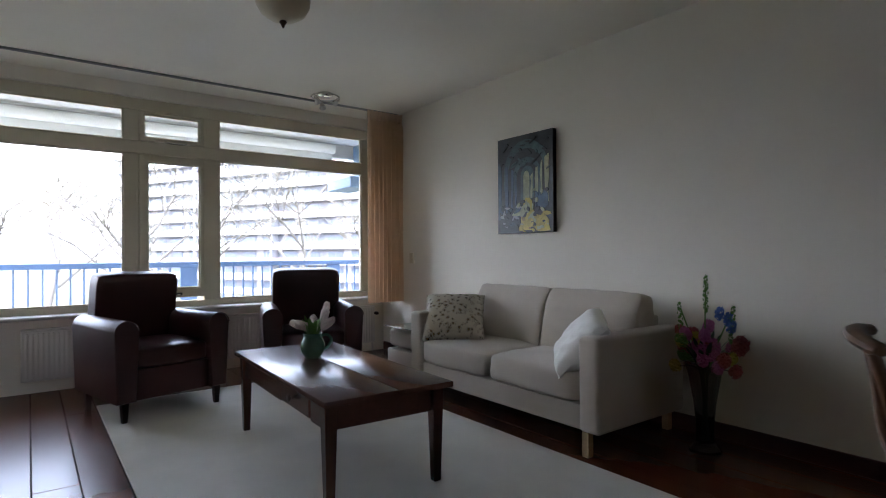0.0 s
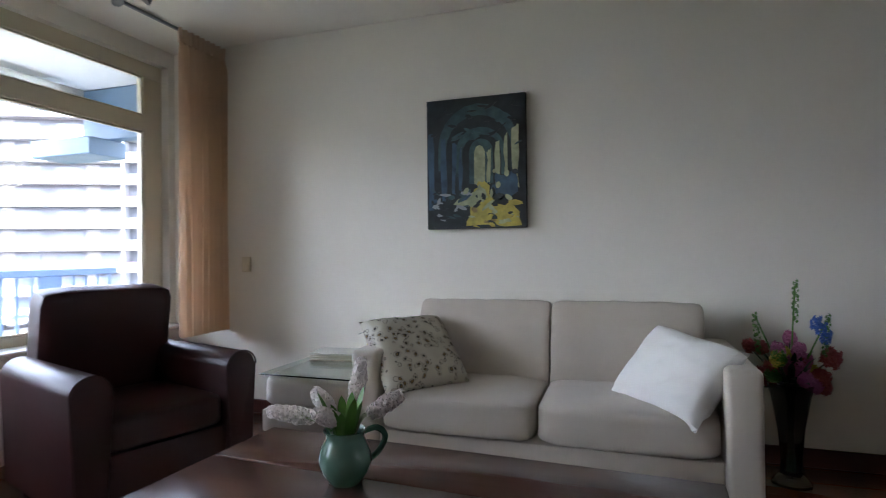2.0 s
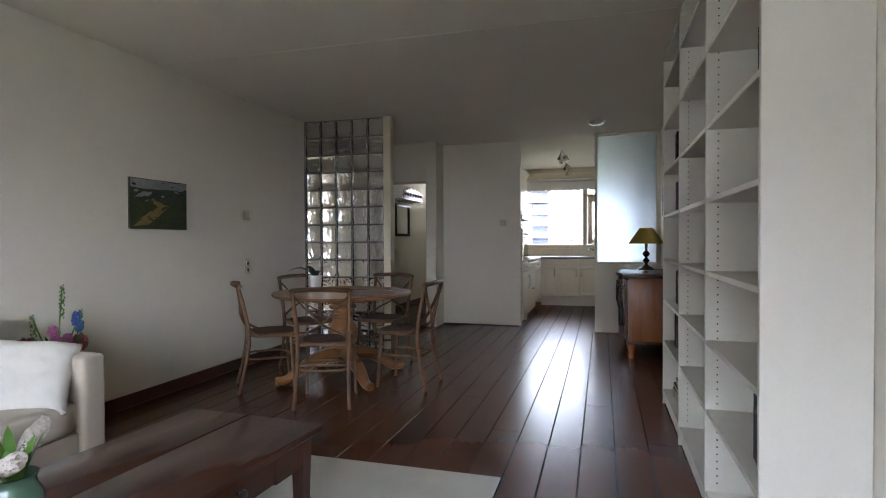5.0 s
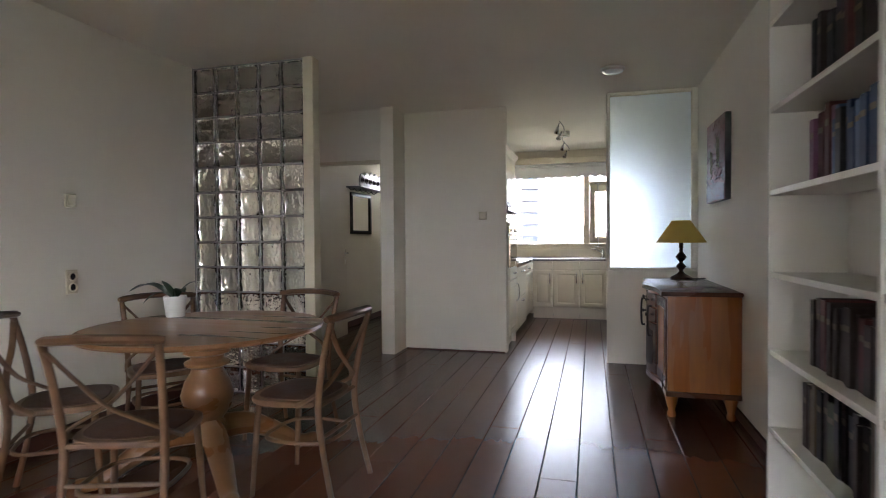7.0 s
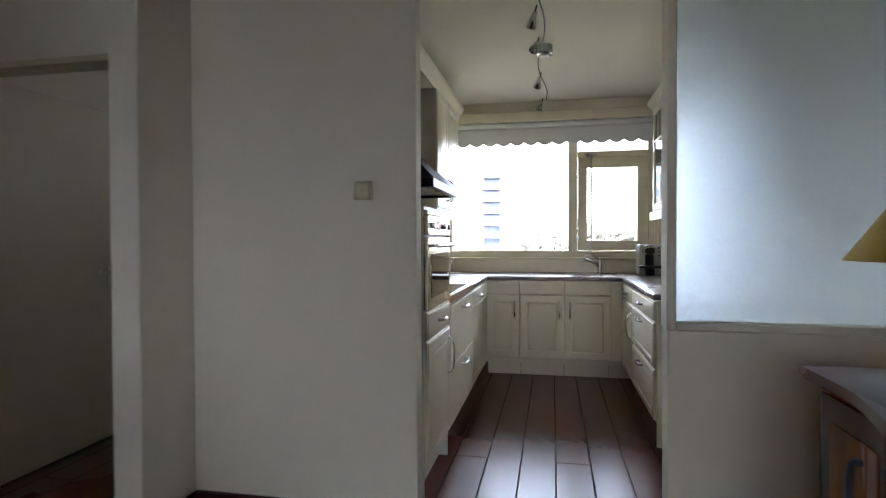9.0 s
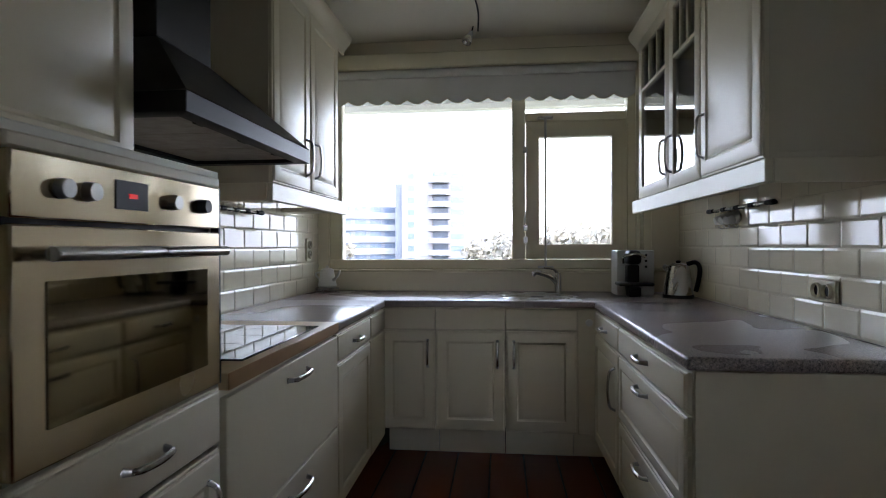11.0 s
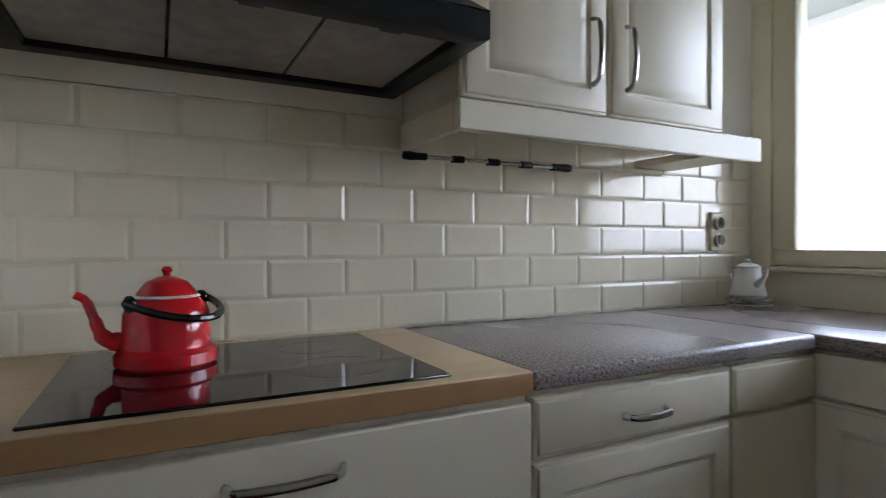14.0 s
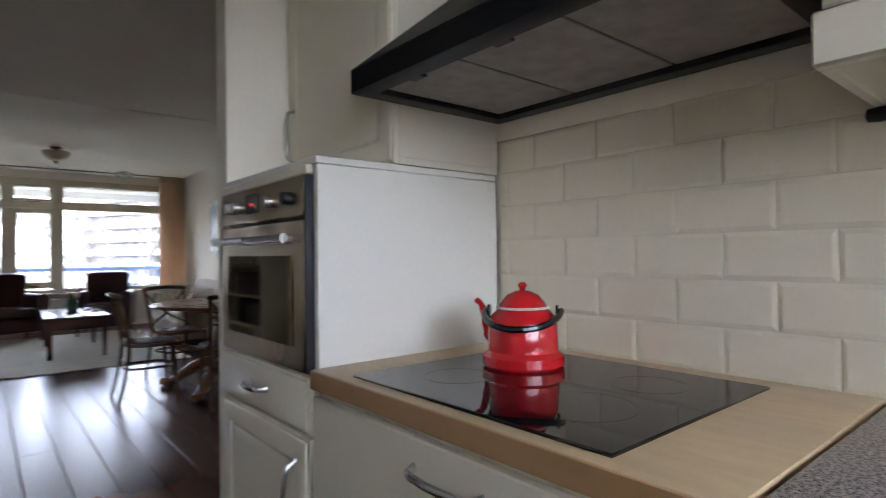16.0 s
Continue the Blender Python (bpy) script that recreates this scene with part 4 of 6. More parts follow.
for x, y, h in ((0.0, 0.13, 0.68), (0.03, 0.10, 0.71), (0.0, 0.15, 0.64)):
    bm = bmesh.new()
    floret_head((x, y, h), (0.1, 0.3, 1), 0.06, 0.02, 14, 0.016, int(h * 99), bm)
    part("blossom", bm, PETAL_BLUE, fl)
for i, (x, y, h) in enumerate(((0.02, 0.02, 0.88), (0.0, -0.14, 0.72), (0.0, 0.15, 0.72))):
    part("stem", tube(bow([(0, 0, 0.3), (x * 0.4, y * 0.4, h * 0.7), (x, y, h)], 5), 0.004, 5), LEAF, fl)
    bm = bmesh.new()
    floret_head((x, y, h - 0.07), (x, y * 0.6, 1), 0.2, 0.013, 22, 0.012, i + 40, bm)
    part("bud_spike", bm, LEAF, fl)
for i in range(26):
    a, r = rng.uniform(0, 6.28), rng.uniform(0.08, 0.16)
    bm = bmesh.new()
    leaf_blade((0.02 * math.cos(a), 0.02 * math.sin(a), 0.38), (r * math.cos(a), r * math.sin(a), rng.uniform(0.42, 0.6)), 0.014, 0.03, bm)
    part("leaf", bm, DARK_LEAF, fl)


# ---- dining table ----
TX, TY = -1.79, 0.60
dt = thing("dining_table", pose(TX, TY, 0), "round honey-coloured pine dining table on a turned pedestal", "table")
part("tabletop", lathe([(0, 0.735), (0.57, 0.735), (0.605, 0.742), (0.615, 0.755), (0.61, 0.768), (0, 0.77)], 64), HONEY, dt)
part("under_ring", lathe([(0, 0.70), (0.34, 0.70), (0.37, 0.735), (0, 0.735)], 40), HONEY, dt)
part("pedestal", lathe([(0, 0.17), (0.10, 0.17), (0.105, 0.24), (0.085, 0.27), (0.12, 0.33), (0.135, 0.40), (0.115, 0.47), (0.085, 0.52), (0.08, 0.545), (0.115, 0.56), (0.115, 0.575), (0.085, 0.59), (0.085, 0.61), (0.12, 0.625), (0.12, 0.645), (0.09, 0.66), (0.16, 0.70), (0, 0.70)], 40), HONEY, dt)
for k in range(4):
    a = -42 + 90 * k
    bm = bmesh.new()
    bm = tube(bow([(0.06, 0, 0.21), (0.22, 0, 0.20), (0.38, 0, 0.12), (0.50, 0, 0.045), (0.60, 0, 0.04)], 5), [0.075, 0.075, 0.072, 0.07, 0.068, 0.064, 0.062, 0.06, 0.058, 0.056, 0.053, 0.05, 0.048, 0.046, 0.044, 0.042, 0.041, 0.04, 0.04, 0.04, 0.036], 10, flat=0.9)
    part("foot", bm, HONEY, dt, m=pose(0, 0, 0, 0, 0, a))
potted_orchid(pose(-2.2, 0.84, 0.77), WHITE_POT, (((-0.26, -0.08, 0.05), 0.05, 0.075), ((-0.03, -0.07, 0.12), 0.05, 0.02), ((0.16, 0.05, 0.1), 0.02, 0.05), ((-0.22, -0.02, -0.03), 0.016, 0.06), ((0.12, -0.06, 0.05), 0.03, 0.05)), "orchid with dark leaves in a white pot", "white ceramic flowerpot on the dining table", 0.12, 0.065)


# ---- cross-back chairs ----
def dining_chair(m):
    """Seat towards +y; the origin is on the floor midway between the back legs."""
    c = thing("dining_chair", m, "cross-back weathered oak chair with a woven seat", "chair", "chairs round the dining table")
    seat = []
    for k in range(28):
        a = 2 * math.pi * k / 28
        x, y = math.cos(a), math.sin(a)
        w = 0.215 + 0.02 * y
        seat.append((w * math.copysign(abs(x) ** 0.62, x), 0.235 + 0.205 * math.copysign(abs(y) ** 0.62, y)))
    part("seat_frame", prism(seat, 0.445, 0.472, 0.008), OAK, c)
    part("seat", prism([(x * 0.86, 0.235 + (y - 0.235) * 0.86) for x, y in seat], 0.472, 0.478, 0.003), CANE, c)
    for s in (-1, 1):
        part("back_leg", tube(bow([(s * 0.20, -0.035, 0), (s * 0.188, 0.02, 0.24), (s * 0.185, 0.045, 0.45), (s * 0.195, 0.01, 0.68), (s * 0.205, -0.035, 0.855)], 6), [0.0135] * 8 + [0.0165] * 9 + [0.0155] * 8, 10), OAK, c)
        part("front_leg", tube(bow([(s * 0.195, 0.40, 0), (s * 0.185, 0.385, 0.24), (s * 0.175, 0.37, 0.45)], 5), [0.012] * 4 + [0.015] * 7, 10), OAK, c)
        part("cross_brace", tube(bow([(s * 0.20, -0.03, 0.83), (s * 0.10, -0.012, 0.715), (0, 0.002 + s * 0.008, 0.62), (-s * 0.11, 0.022, 0.555), (-s * 0.19, 0.07, 0.50), (-s * 0.207, 0.15, 0.455)], 5), 0.0145, 8, flat=0.5), OAK, c)
    part("top_rail", tube(bow([(-0.222, -0.02, 0.862), (-0.12, -0.055, 0.872), (0, -0.066, 0.876), (0.12, -0.055, 0.872), (0.222, -0.02, 0.862)], 5), [0.018] + [0.026] * 19 + [0.018], 10, flat=0.72), OAK, c)
    hoop = []
    for k in range(24):
        a = 2 * math.pi * k / 24
        hoop.append((0.178 * math.copysign(abs(math.cos(a)) ** 0.6, math.cos(a)), 0.205 + 0.18 * math.copysign(abs(math.sin(a)) ** 0.6, math.sin(a)), 0.27))
    part("stretcher_ring", tube(hoop, 0.0095, 8, closed=True), OAK, c)
    part("back_stretcher", tube([(-0.186, 0.03, 0.31), (0.186, 0.03, 0.31)], 0.0095, 8), OAK, c)
    part("seat_rail", tube([(-0.185, 0.045, 0.455), (0.185, 0.045, 0.455)], 0.012, 8), OAK, c)
    return c


first = dining_chair(pose(-1.51, -0.30, 0, 0, 0, 18))
for x, y, turn in ((-2.42, 0.02, -52), (-2.44, 0.98, -128), (-1.62, 1.38, 176), (-0.95, 0.54, 88)):
    copy_thing(first, pose(x, y, 0, 0, 0, turn))

# ---- glass block wall: post and mortar; the blocks come last ----
GY0, GY1 = 1.89, 1.97
blocks = thing("glass_block_wall", label="tall room divider of wavy glass blocks", category="room divider", kind="structure")
part("end_post", box(-1.918, -1.83, GY0 - 0.012, GY1 + 0.012, 0, CEIL, 0.005), FRAME, blocks, "cream painted wooden post")
part("side_strip", box(WX, WX + 0.006, GY0, GY1, 0, CEIL), MORTAR, blocks)

# ---- partition with the frosted pane ----
hw = thing("partition", label="white half-height partition with a tall frosted glass pane", category="partition", kind="structure")
part("low_wall", box(0.356, EX, 3.664, 3.76, 0, 0.90, 0.003), PANEL_WHITE, hw)
part("rail", box(0.387, EX, 3.656, 3.768, 0.901, 0.932, 0.004), PANEL_WHITE, hw)
part("post", box(0.352, 0.386, 3.656, 3.768, 0.901, CEIL, 0.004), PANEL_WHITE, hw)
part("post", box(1.118, EX, 3.656, 3.768, 0.933, CEIL, 0.004), PANEL_WHITE, hw)
part("head", box(0.387, 1.117, 3.656, 3.768, 2.59, CEIL, 0.004), PANEL_WHITE, hw)
fr = part("frosted_pane", box(0.387, 1.117, 3.70, 3.708, 0.933, 2.589), FROST, hw, "frosted glass")
fr.visible_shadow = False

# ---- hall doors ----
def door_leaf(name, m, w, label):
    d = thing(name, m, label, "door", kind="structure")
    part("leaf", box(0, w, 0, 0.04, 0.01, 2.05, 0.003), PANEL_WHITE, d)
    for y in (-0.005, 0.041):
        part("handle_plate", box(w - 0.075, w - 0.045, y, y + 0.004, 0.93, 1.10, 0.002), CHROME, d)
        o = -0.04 if y < 0 else 0.085
        part("door_handle", tube(bow([(w - 0.06, 0.02, 1.05), (w - 0.06, o, 1.05), (w - 0.09, o, 1.05), (w - 0.17, o, 1.05)], 4), 0.009), CHROME, d)
    return d


door_leaf("door_1", pose(-2.79, 3.74, 0, 0, 0, 91), 0.80, "white flush hall door standing open")
door_leaf("door_2", pose(-4.02, 3.74, 0, 0, 0, 91), 0.84, "white flush bedroom door standing open")
tr = thing("door_frame", label="cream painted door frames with a closed top panel", category="door frame", kind="structure")
for x0, x1, z0, z1 in ((-2.80, -1.95, 2.045, 2.075), (-2.80, -2.77, 0, 2.045), (-1.975, -1.945, 0, 2.045), (-4.10, -3.18, 2.08, 2.14), (-4.10, -4.06, 0, 2.08), (-3.21, -3.18, 0, 2.08), (-4.10, -4.06, 2.14, CEIL), (-3.21, -3.18, 2.14, CEIL), (-4.06, -3.21, CEIL - 0.04, CEIL)):
    part("frame_member", box(x0, x1, 3.61, 3.735, z0, z1, 0.003), FRAME, tr)
part("top_panel", box(-4.06, -3.21, 3.65, 3.67, 2.141, CEIL - 0.041), PANEL_WHITE, tr)

ic = thing("intercom", pose(-2.965, 3.60, 1.52), "white wall intercom with a small dark screen", "intercom")
part("housing", box(-0.095, 0.10, -0.035, 0, -0.115, 0.115, 0.008), WHITE_POT, ic)
part("screen", box(-0.075, -0.025, -0.038, -0.035, 0.04, 0.10), BLACK, ic)
part("button_bar", box(-0.135, -0.115, -0.014, 0, -0.06, 0.02, 0.004), SWITCH, ic)
wall_plate("light_switch", pose(-2.87, 3.60, 1.27), 0.075, 0.075, "rocker", "cream switch under the intercom")
bell = thing("door_chime", pose(-2.99, 3.60, 2.44), "round cream door chime high on the pier", "door chime")
part("cover", lathe([(0, 0.03), (0.05, 0.028), (0.066, 0.012), (0.068, 0), (0, 0)], 24, m=pose(0, 0, 0, 90)), SWITCH, bell)

mir = thing("mirror", pose(-3.06, 5.55, 1.30, 0, 0, 90), "dark-framed wall mirror in the hall", "mirror")
bm = ring(-0.36, 0.36, 0, 0.59, (0.05, 0.05, 0.05, 0.05), -0.03, 0)
part("mirror_frame", bm, BLACK, mir)
part("mirror_glass", box(-0.31, 0.31, -0.012, -0.004, 0.05, 0.54), MIRROR, mir)
rack = thing("hat_rack", pose(-3.06, 5.55, 1.94, 0, 0, 90), "old silver hat rack with a scrolled back in the hall", "hat rack")
part("shelf", box(-0.50, 0.50, -0.24, 0, 0, 0.018, 0.004), SILVER, rack)
out = [(-0.5, 0.02)] + [(-0.5 + k / 30, 0.12 + 0.06 * abs(math.sin(k * 0.63)) + 0.06 * math.sin(math.pi * k / 30)) for k in range(31)] + [(0.5, 0.02)]
part("scrolled_back", prism(out, 0, 0.02, 0.004, m=pose(0, -0.2, 0, 90)), SILVER, rack)
for k in range(7):
    x = -0.42 + 0.14 * k
    part("scroll", tube([(x + 0.045 * math.cos(a * 0.45) * (1 - a / 24), -0.225, 0.095 + 0.045 * math.sin(a * 0.45) * (1 - a / 24)) for a in range(20)], 0.007, 6), DARK_METAL, rack)
for k in range(5):
    x = -0.4 + 0.2 * k
    part("coat_hook", tube(bow([(x, -0.01, 0.0), (x, -0.05, -0.03), (x, -0.09, -0.015), (x, -0.10, 0.01)], 4), 0.006, 6), DARK_METAL, rack)

# ---- smoke detector ----
sd = thing("smoke_detector", pose(0.385, 2.85, CEIL), "flat round white smoke detector on the ceiling", "smoke detector")
part("base", lathe([(0, 0), (0.095, 0), (0.098, -0.012), (0, -0.012)], 32), WHITE_POT, sd)
part("cover", lathe([(0.085, -0.012), (0.085, -0.03), (0.06, -0.042), (0.03, -0.044), (0, -0.044), (0, -0.012)], 32), CHROME, sd)

# ---- sideboard ----
SBY = 2.66
sb = thing("sideboard", pose(0.94, SBY, 0, 0, 0, -90), "cherry-wood sideboard with a serpentine front and short legs", "sideboard")
# local: x runs along the front, front towards -y


def serpentine(over, half=0.64, back=0.22):
    line = []
    for k in range(41):
        u = -1 + k / 20
        d = 0.255 + 0.065 * (0.5 + 0.5 * math.cos(math.pi * min(abs(u) / 0.62, 1)))
        line.append((u * (half + over), -(d + over)))
    return line + [(half + over, back), (-(half + over), back)]


part("body", prism(serpentine(-0.022), 0.15, 0.829, 0.004), CHERRY, sb)
part("top", prism(serpentine(0.022), 0.83, 0.862, 0.010), CHERRY_DARK, sb)
part("plinth_moulding", prism(serpentine(-0.008), 0.15, 0.185, 0.006), CHERRY_DARK, sb)


def bowed_front(u0, u1, z0, z1, mat, name, proud=0.012, parent=None):
    line = []
    n = 10
    for k in range(n + 1):
        u = u0 + (u1 - u0) * k / n
        d = 0.255 + 0.065 * (0.5 + 0.5 * math.cos(math.pi * min(abs(u) / 0.62, 1)))
        line.append((u * 0.618, -(d - 0.022 + proud)))
    line += [(x, y + proud + 0.006) for x, y in line[::-1]]
    return part(name, prism(line, z0, z1, 0.004), mat, parent or sb)


for s in (-1, 1):
    a, b = sorted((s * 0.40, s * 0.96))
    d = bowed_front(a, b, 0.20, 0.80, CHERRY_DARK, "door")
    bowed_front(a + 0.07 if s > 0 else a + 0.1, b - 0.1 if s > 0 else b - 0.07, 0.27, 0.73, CHERRY, "door_panel", 0.016)
    x = s * 0.43 * 0.618
    part("door_handle", tube(bow([(x, -0.30, 0.50), (x, -0.325, 0.52), (x, -0.325, 0.70), (x, -0.30, 0.72)], 4), 0.009, 6), DARK_METAL, sb)
for z0, z1 in ((0.70, 0.80), (0.585, 0.69)):
    bowed_front(-0.37, 0.37, z0, z1, CHERRY_DARK, "drawer", 0.014)
    for x in (-0.12, 0.12):
        part("drawer_knob", lathe([(0, 0), (0.006, 0), (0.006, 0.012), (0.014, 0.018), (0.012, 0.026), (0, 0.028)], 12, m=pose(x, -0.305, (z0 + z1) / 2, 90)), DARK_METAL, sb)
bowed_front(-0.37, 0.37, 0.20, 0.575, CHERRY_DARK, "centre_door", 0.012)
bowed_front(-0.27, 0.27, 0.26, 0.52, DARK_WOOD, "centre_panel", 0.016)
for sx in (-1, 1):
    for y in (-0.20, 0.17):
        part("leg", lathe([(0, 0), (0.026, 0.0), (0.03, 0.02), (0.022, 0.045), (0.034, 0.09), (0.048, 0.15), (0, 0.15)], 12), CHERRY, sb, m=pose(sx * 0.56, y, 0))

tl = thing("table_lamp", pose(0.965, 3.24, 0.862), "table lamp with a bronze turned foot and a yellow cone shade", "lamp")
part("base", lathe([(0, 0), (0.085, 0), (0.09, 0.012), (0.07, 0.025), (0.04, 0.04), (0.02, 0.06), (0.016, 0.075), (0.03, 0.09), (0.042, 0.108), (0.03, 0.125), (0.016, 0.14), (0.016, 0.152), (0.03, 0.165), (0.045, 0.19), (0.03, 0.215), (0.016, 0.23), (0.014, 0.26), (0.018, 0.27), (0.018, 0.33), (0, 0.33)], 28), BRONZE, tl)
part("shade", lathe([(0.205, 0.315), (0.076, 0.505), (0.073, 0.505), (0.202, 0.315), (0.205, 0.315)], 40), SHADE, tl)
part("shade_ring", tube([(0.074 * math.cos(k * math.pi / 12), 0.074 * math.sin(k * math.pi / 12), 0.503) for k in range(24)], 0.003, 6, closed=True), BRONZE, tl)
part("cord", tube(bow([(0.06, -0.03, 0.006), (0.12, -0.06, 0.005), (0.17, -0.02, 0.005), (0.205, 0.03, 0.005)], 5), 0.003, 6), BLACK, tl)

# ---- bookcase ----
BX0, BX1 = 0.885, EX - 0.002
BYS = (0.51, -0.36, -1.23, -2.10)
SHZ = (0.10, 0.465, 0.77, 1.075, 1.395, 1.715, 2.05, 2.36)
bc = thing("bookcase", label="tall white laminate bookcase of three bays, partly filled", category="bookcase")
for y in BYS:
    part("upright", box(BX0, BX1, y - 0.011, y + 0.011, 0, 2.56, 0.002), SHELF, bc)
for y1, y0 in zip(BYS, BYS[1:]):
    for z in SHZ:
        part("shelf", box(BX0 + 0.004, BX1 - 0.02, y0 + 0.0115, y1 - 0.0115, z - 0.011, z + 0.011, 0.002), SHELF, bc)
    part("top_board", box(BX0, BX1, y0 + 0.0115, y1 - 0.0115, 2.538, 2.56, 0.002), SHELF, bc)
    part("back_panel", box(BX1 - 0.012, BX1, y0 + 0.0115, y1 - 0.0115, 0.0, 2.537), SHELF, bc)
    part("plinth", box(BX0 + 0.02, BX0 + 0.036, y0 + 0.0115, y1 - 0.0115, 0, 0.088), SHELF, bc)
bm = bmesh.new()
for y in BYS[1:3]:
    for s in (-1, 1):
        for x in (BX0 + 0.05,):
            for k in range(70):
                z = 0.15 + k * 0.032
                box(x - 0.003, x + 0.003, y + s * 0.0112 - 0.0006, y + s * 0.0112 + 0.0006, z - 0.003, z + 0.003, bm=bm)
part("peg_holes", bm, DARK_WOOD, bc)

BOOKS = [material("book_cloth", c, 0.55, vary=0.2, scale=12) for c in ((0.03, 0.016, 0.012), (0.09, 0.02, 0.018), (0.02, 0.05, 0.12), (0.015, 0.015, 0.017), (0.16, 0.12, 0.08), (0.05, 0.06, 0.03), (0.06, 0.11, 0.2), (0.3, 0.27, 0.22), (0.15, 0.05, 0.1))]
PAGES = material("book_pages", (0.62, 0.55, 0.42), 0.9, vary=0.12, scale=4, stretch=(1, 60, 1))


def book(x, y, z, d, t, h, cover, lean=0.0):
    b = thing("book", pose(x, y, z, lean), "upright book on the white shelf", "book", "books on the shelves")
    # spine towards -x, thickness along y
    bm = bmesh.new()
    box(0, d, 0, 0.003, 0, h, 0.001, bm=bm)
    box(0, d, t - 0.003, t, 0, h, 0.001, bm=bm)
    box(-0.002, 0.003, 0, t, 0, h, 0.0012, bm=bm)
    part("cover", bm, cover, b)
    part("page_block", box(0.0035, d - 0.004, 0.0032, t - 0.0032, 0.003, h - 0.004), PAGES, b)
    if t > 0.028:
        part("spine_label", box(-0.0032, -0.002, 0.004, t - 0.004, h * 0.7, h * 0.78), BOOKS[4], b)
    return b


rng = random.Random(12)
runs = ((0, 5, 0.02, 0.58, (0, 3, 3, 0, 1)), (0, 4, 0.02, 0.40, (3, 2, 2, 6, 2)), (0, 4, 0.86, 0.16, (1, 1, 8)), (0, 2, 0.02, 0.58, (0, 0, 1, 0, 3)), (0, 1, 0.02, 0.62, (5, 3, 4, 0, 3)),
        (1, 5, 0.02, 0.20, (3, 6, 0)), (1, 4, 0.02, 0.14, (0, 3)), (1, 2, 0.02, 0.18, (2, 3, 0)), (1, 1, 0.02, 0.22, (4, 5, 0)),
        (2, 5, 0.02, 0.22, (3, 0)), (2, 3, 0.02, 0.24, (1, 0, 1)), (2, 1, 0.02, 0.26, (8, 3, 7, 0)), (0, 6, 0.1, 0.2, (3, 0)))
for bay, sh, gap, length, pal in runs:
    y = BYS[bay + 1] + 0.0115 + gap * (0.5 if bay == 0 else 1)
    end = y + length
    same = rng.uniform(0.19, 0.24)
    while y < end:
        t = rng.uniform(0.02, 0.045)
        h = same + rng.uniform(-0.02, 0.025)
        book(BX0 + rng.uniform(0.05, 0.075), y, SHZ[sh] + 0.0112, rng.uniform(0.15, 0.18), t, min(h, 0.26), BOOKS[rng.choice(pal)])
        y += t + 0.0008
z = SHZ[0] + 0.0112
for i in range(4):
    b = thing("book", pose(BX0 + 0.06, 0.05 + 0.01 * i, z + i * 0.031, 0, 0, rng.uniform(-4, 4)), "book lying flat in a pile on the bottom shelf", "book", "books on the shelves")
    part("cover", box(0, 0.2, 0, 0.28, 0, 0.03, 0.002), BOOKS[(7, 1, 3, 7)[i]], b)
    part("page_block", box(-0.001, 0.198, 0.004, 0.281, 0.004, 0.026), PAGES, b)


# ---- kitchen ----
KX, KF, KB, KR = -1.241, -0.66, 6.435, 0.545     # left tile face, left fronts, back fronts, right fronts
CT = 0.918
BEECH_EDGE = material("orange_beech_edge", (0.42, 0.24, 0.11), 0.4, vary=0.15, scale=7, stretch=(6, 0.8, 6))
BAKELITE = material("glossy_black_handle", (0.008, 0.008, 0.009), 0.2, vary=0.1)
KCARC = material("cream_carcass", (0.72, 0.66, 0.53), 0.5, vary=0.03)


def bow_handle(length, parent, m, name="handle"):
    h = length / 2
    bm = tube(bow([(-h, 0.002, 0), (-h * 0.86, -0.022, 0), (-h * 0.4, -0.030, 0), (0, -0.032, 0), (h * 0.4, -0.030, 0), (h * 0.86, -0.022, 0), (h, 0.002, 0)], 4), [0.007, 0.006, 0.0055, 0.005, 0.005] + [0.0058] * 15 + [0.005, 0.005, 0.0055, 0.006, 0.007], 8, flat=1.35)
    return part(name, bm, STEEL, parent, "brushed steel bow handle", m)


def stepped(w, h, steps, cap_back=True):
    """A board in the x z plane, its face towards -y, stepped inwards by (inset, y)."""
    own = bmesh.new()
    rings = [[own.verts.new(p) for p in ((i, y, i), (w - i, y, i), (w - i, y, h - i), (i, y, h - i))] for i, y in steps]
    for lo, hi in zip(rings, rings[1:]):
        for i in range(4):
            j = (i + 1) % 4
            own.faces.new((lo[i], lo[j], hi[j], hi[i]))
    own.faces.new(rings[-1])
    if cap_back:
        own.faces.new(rings[0][::-1])
    return own


def front(parent, name, w, h, m, style="raised", handle=None):
    """A cabinet front in the x z plane, its face towards -y, origin at the lower left."""
    edge = [(0.0015, 0), (0.0015, -0.012), (0.004, -0.015), (0.009, -0.0155), (0.0095, -0.018), (0.012, -0.021), (0.014, -0.022)]
    if style == "plain":
        bm = box(0.0015, w - 0.0015, -0.02, 0, 0.0015, h - 0.0015, 0.003)
    elif style == "raised" and h > 0.2:
        b = 0.062 if h > 0.4 else 0.05
        bm = stepped(w, h, edge + [(b, -0.022), (b + 0.002, -0.0195), (b + 0.007, -0.0165), (b + 0.018, -0.016)])
    else:
        bm = stepped(w, h, edge)
    d = part(name, bm, KITCHEN, parent, m=m)
    if style == "raised" and h > 0.2:
        part("raised_panel", stepped(w, h, [(b + 0.012, -0.0159), (b + 0.014, -0.0175), (b + 0.04, -0.023), (b + 0.044, -0.0245)], False), KITCHEN, d)
    if handle:
        kind, hx, hz, ln = handle
        bow_handle(ln, d, pose(hx, -0.022, hz, 0, 90 if kind == "v" else 0))
    return d


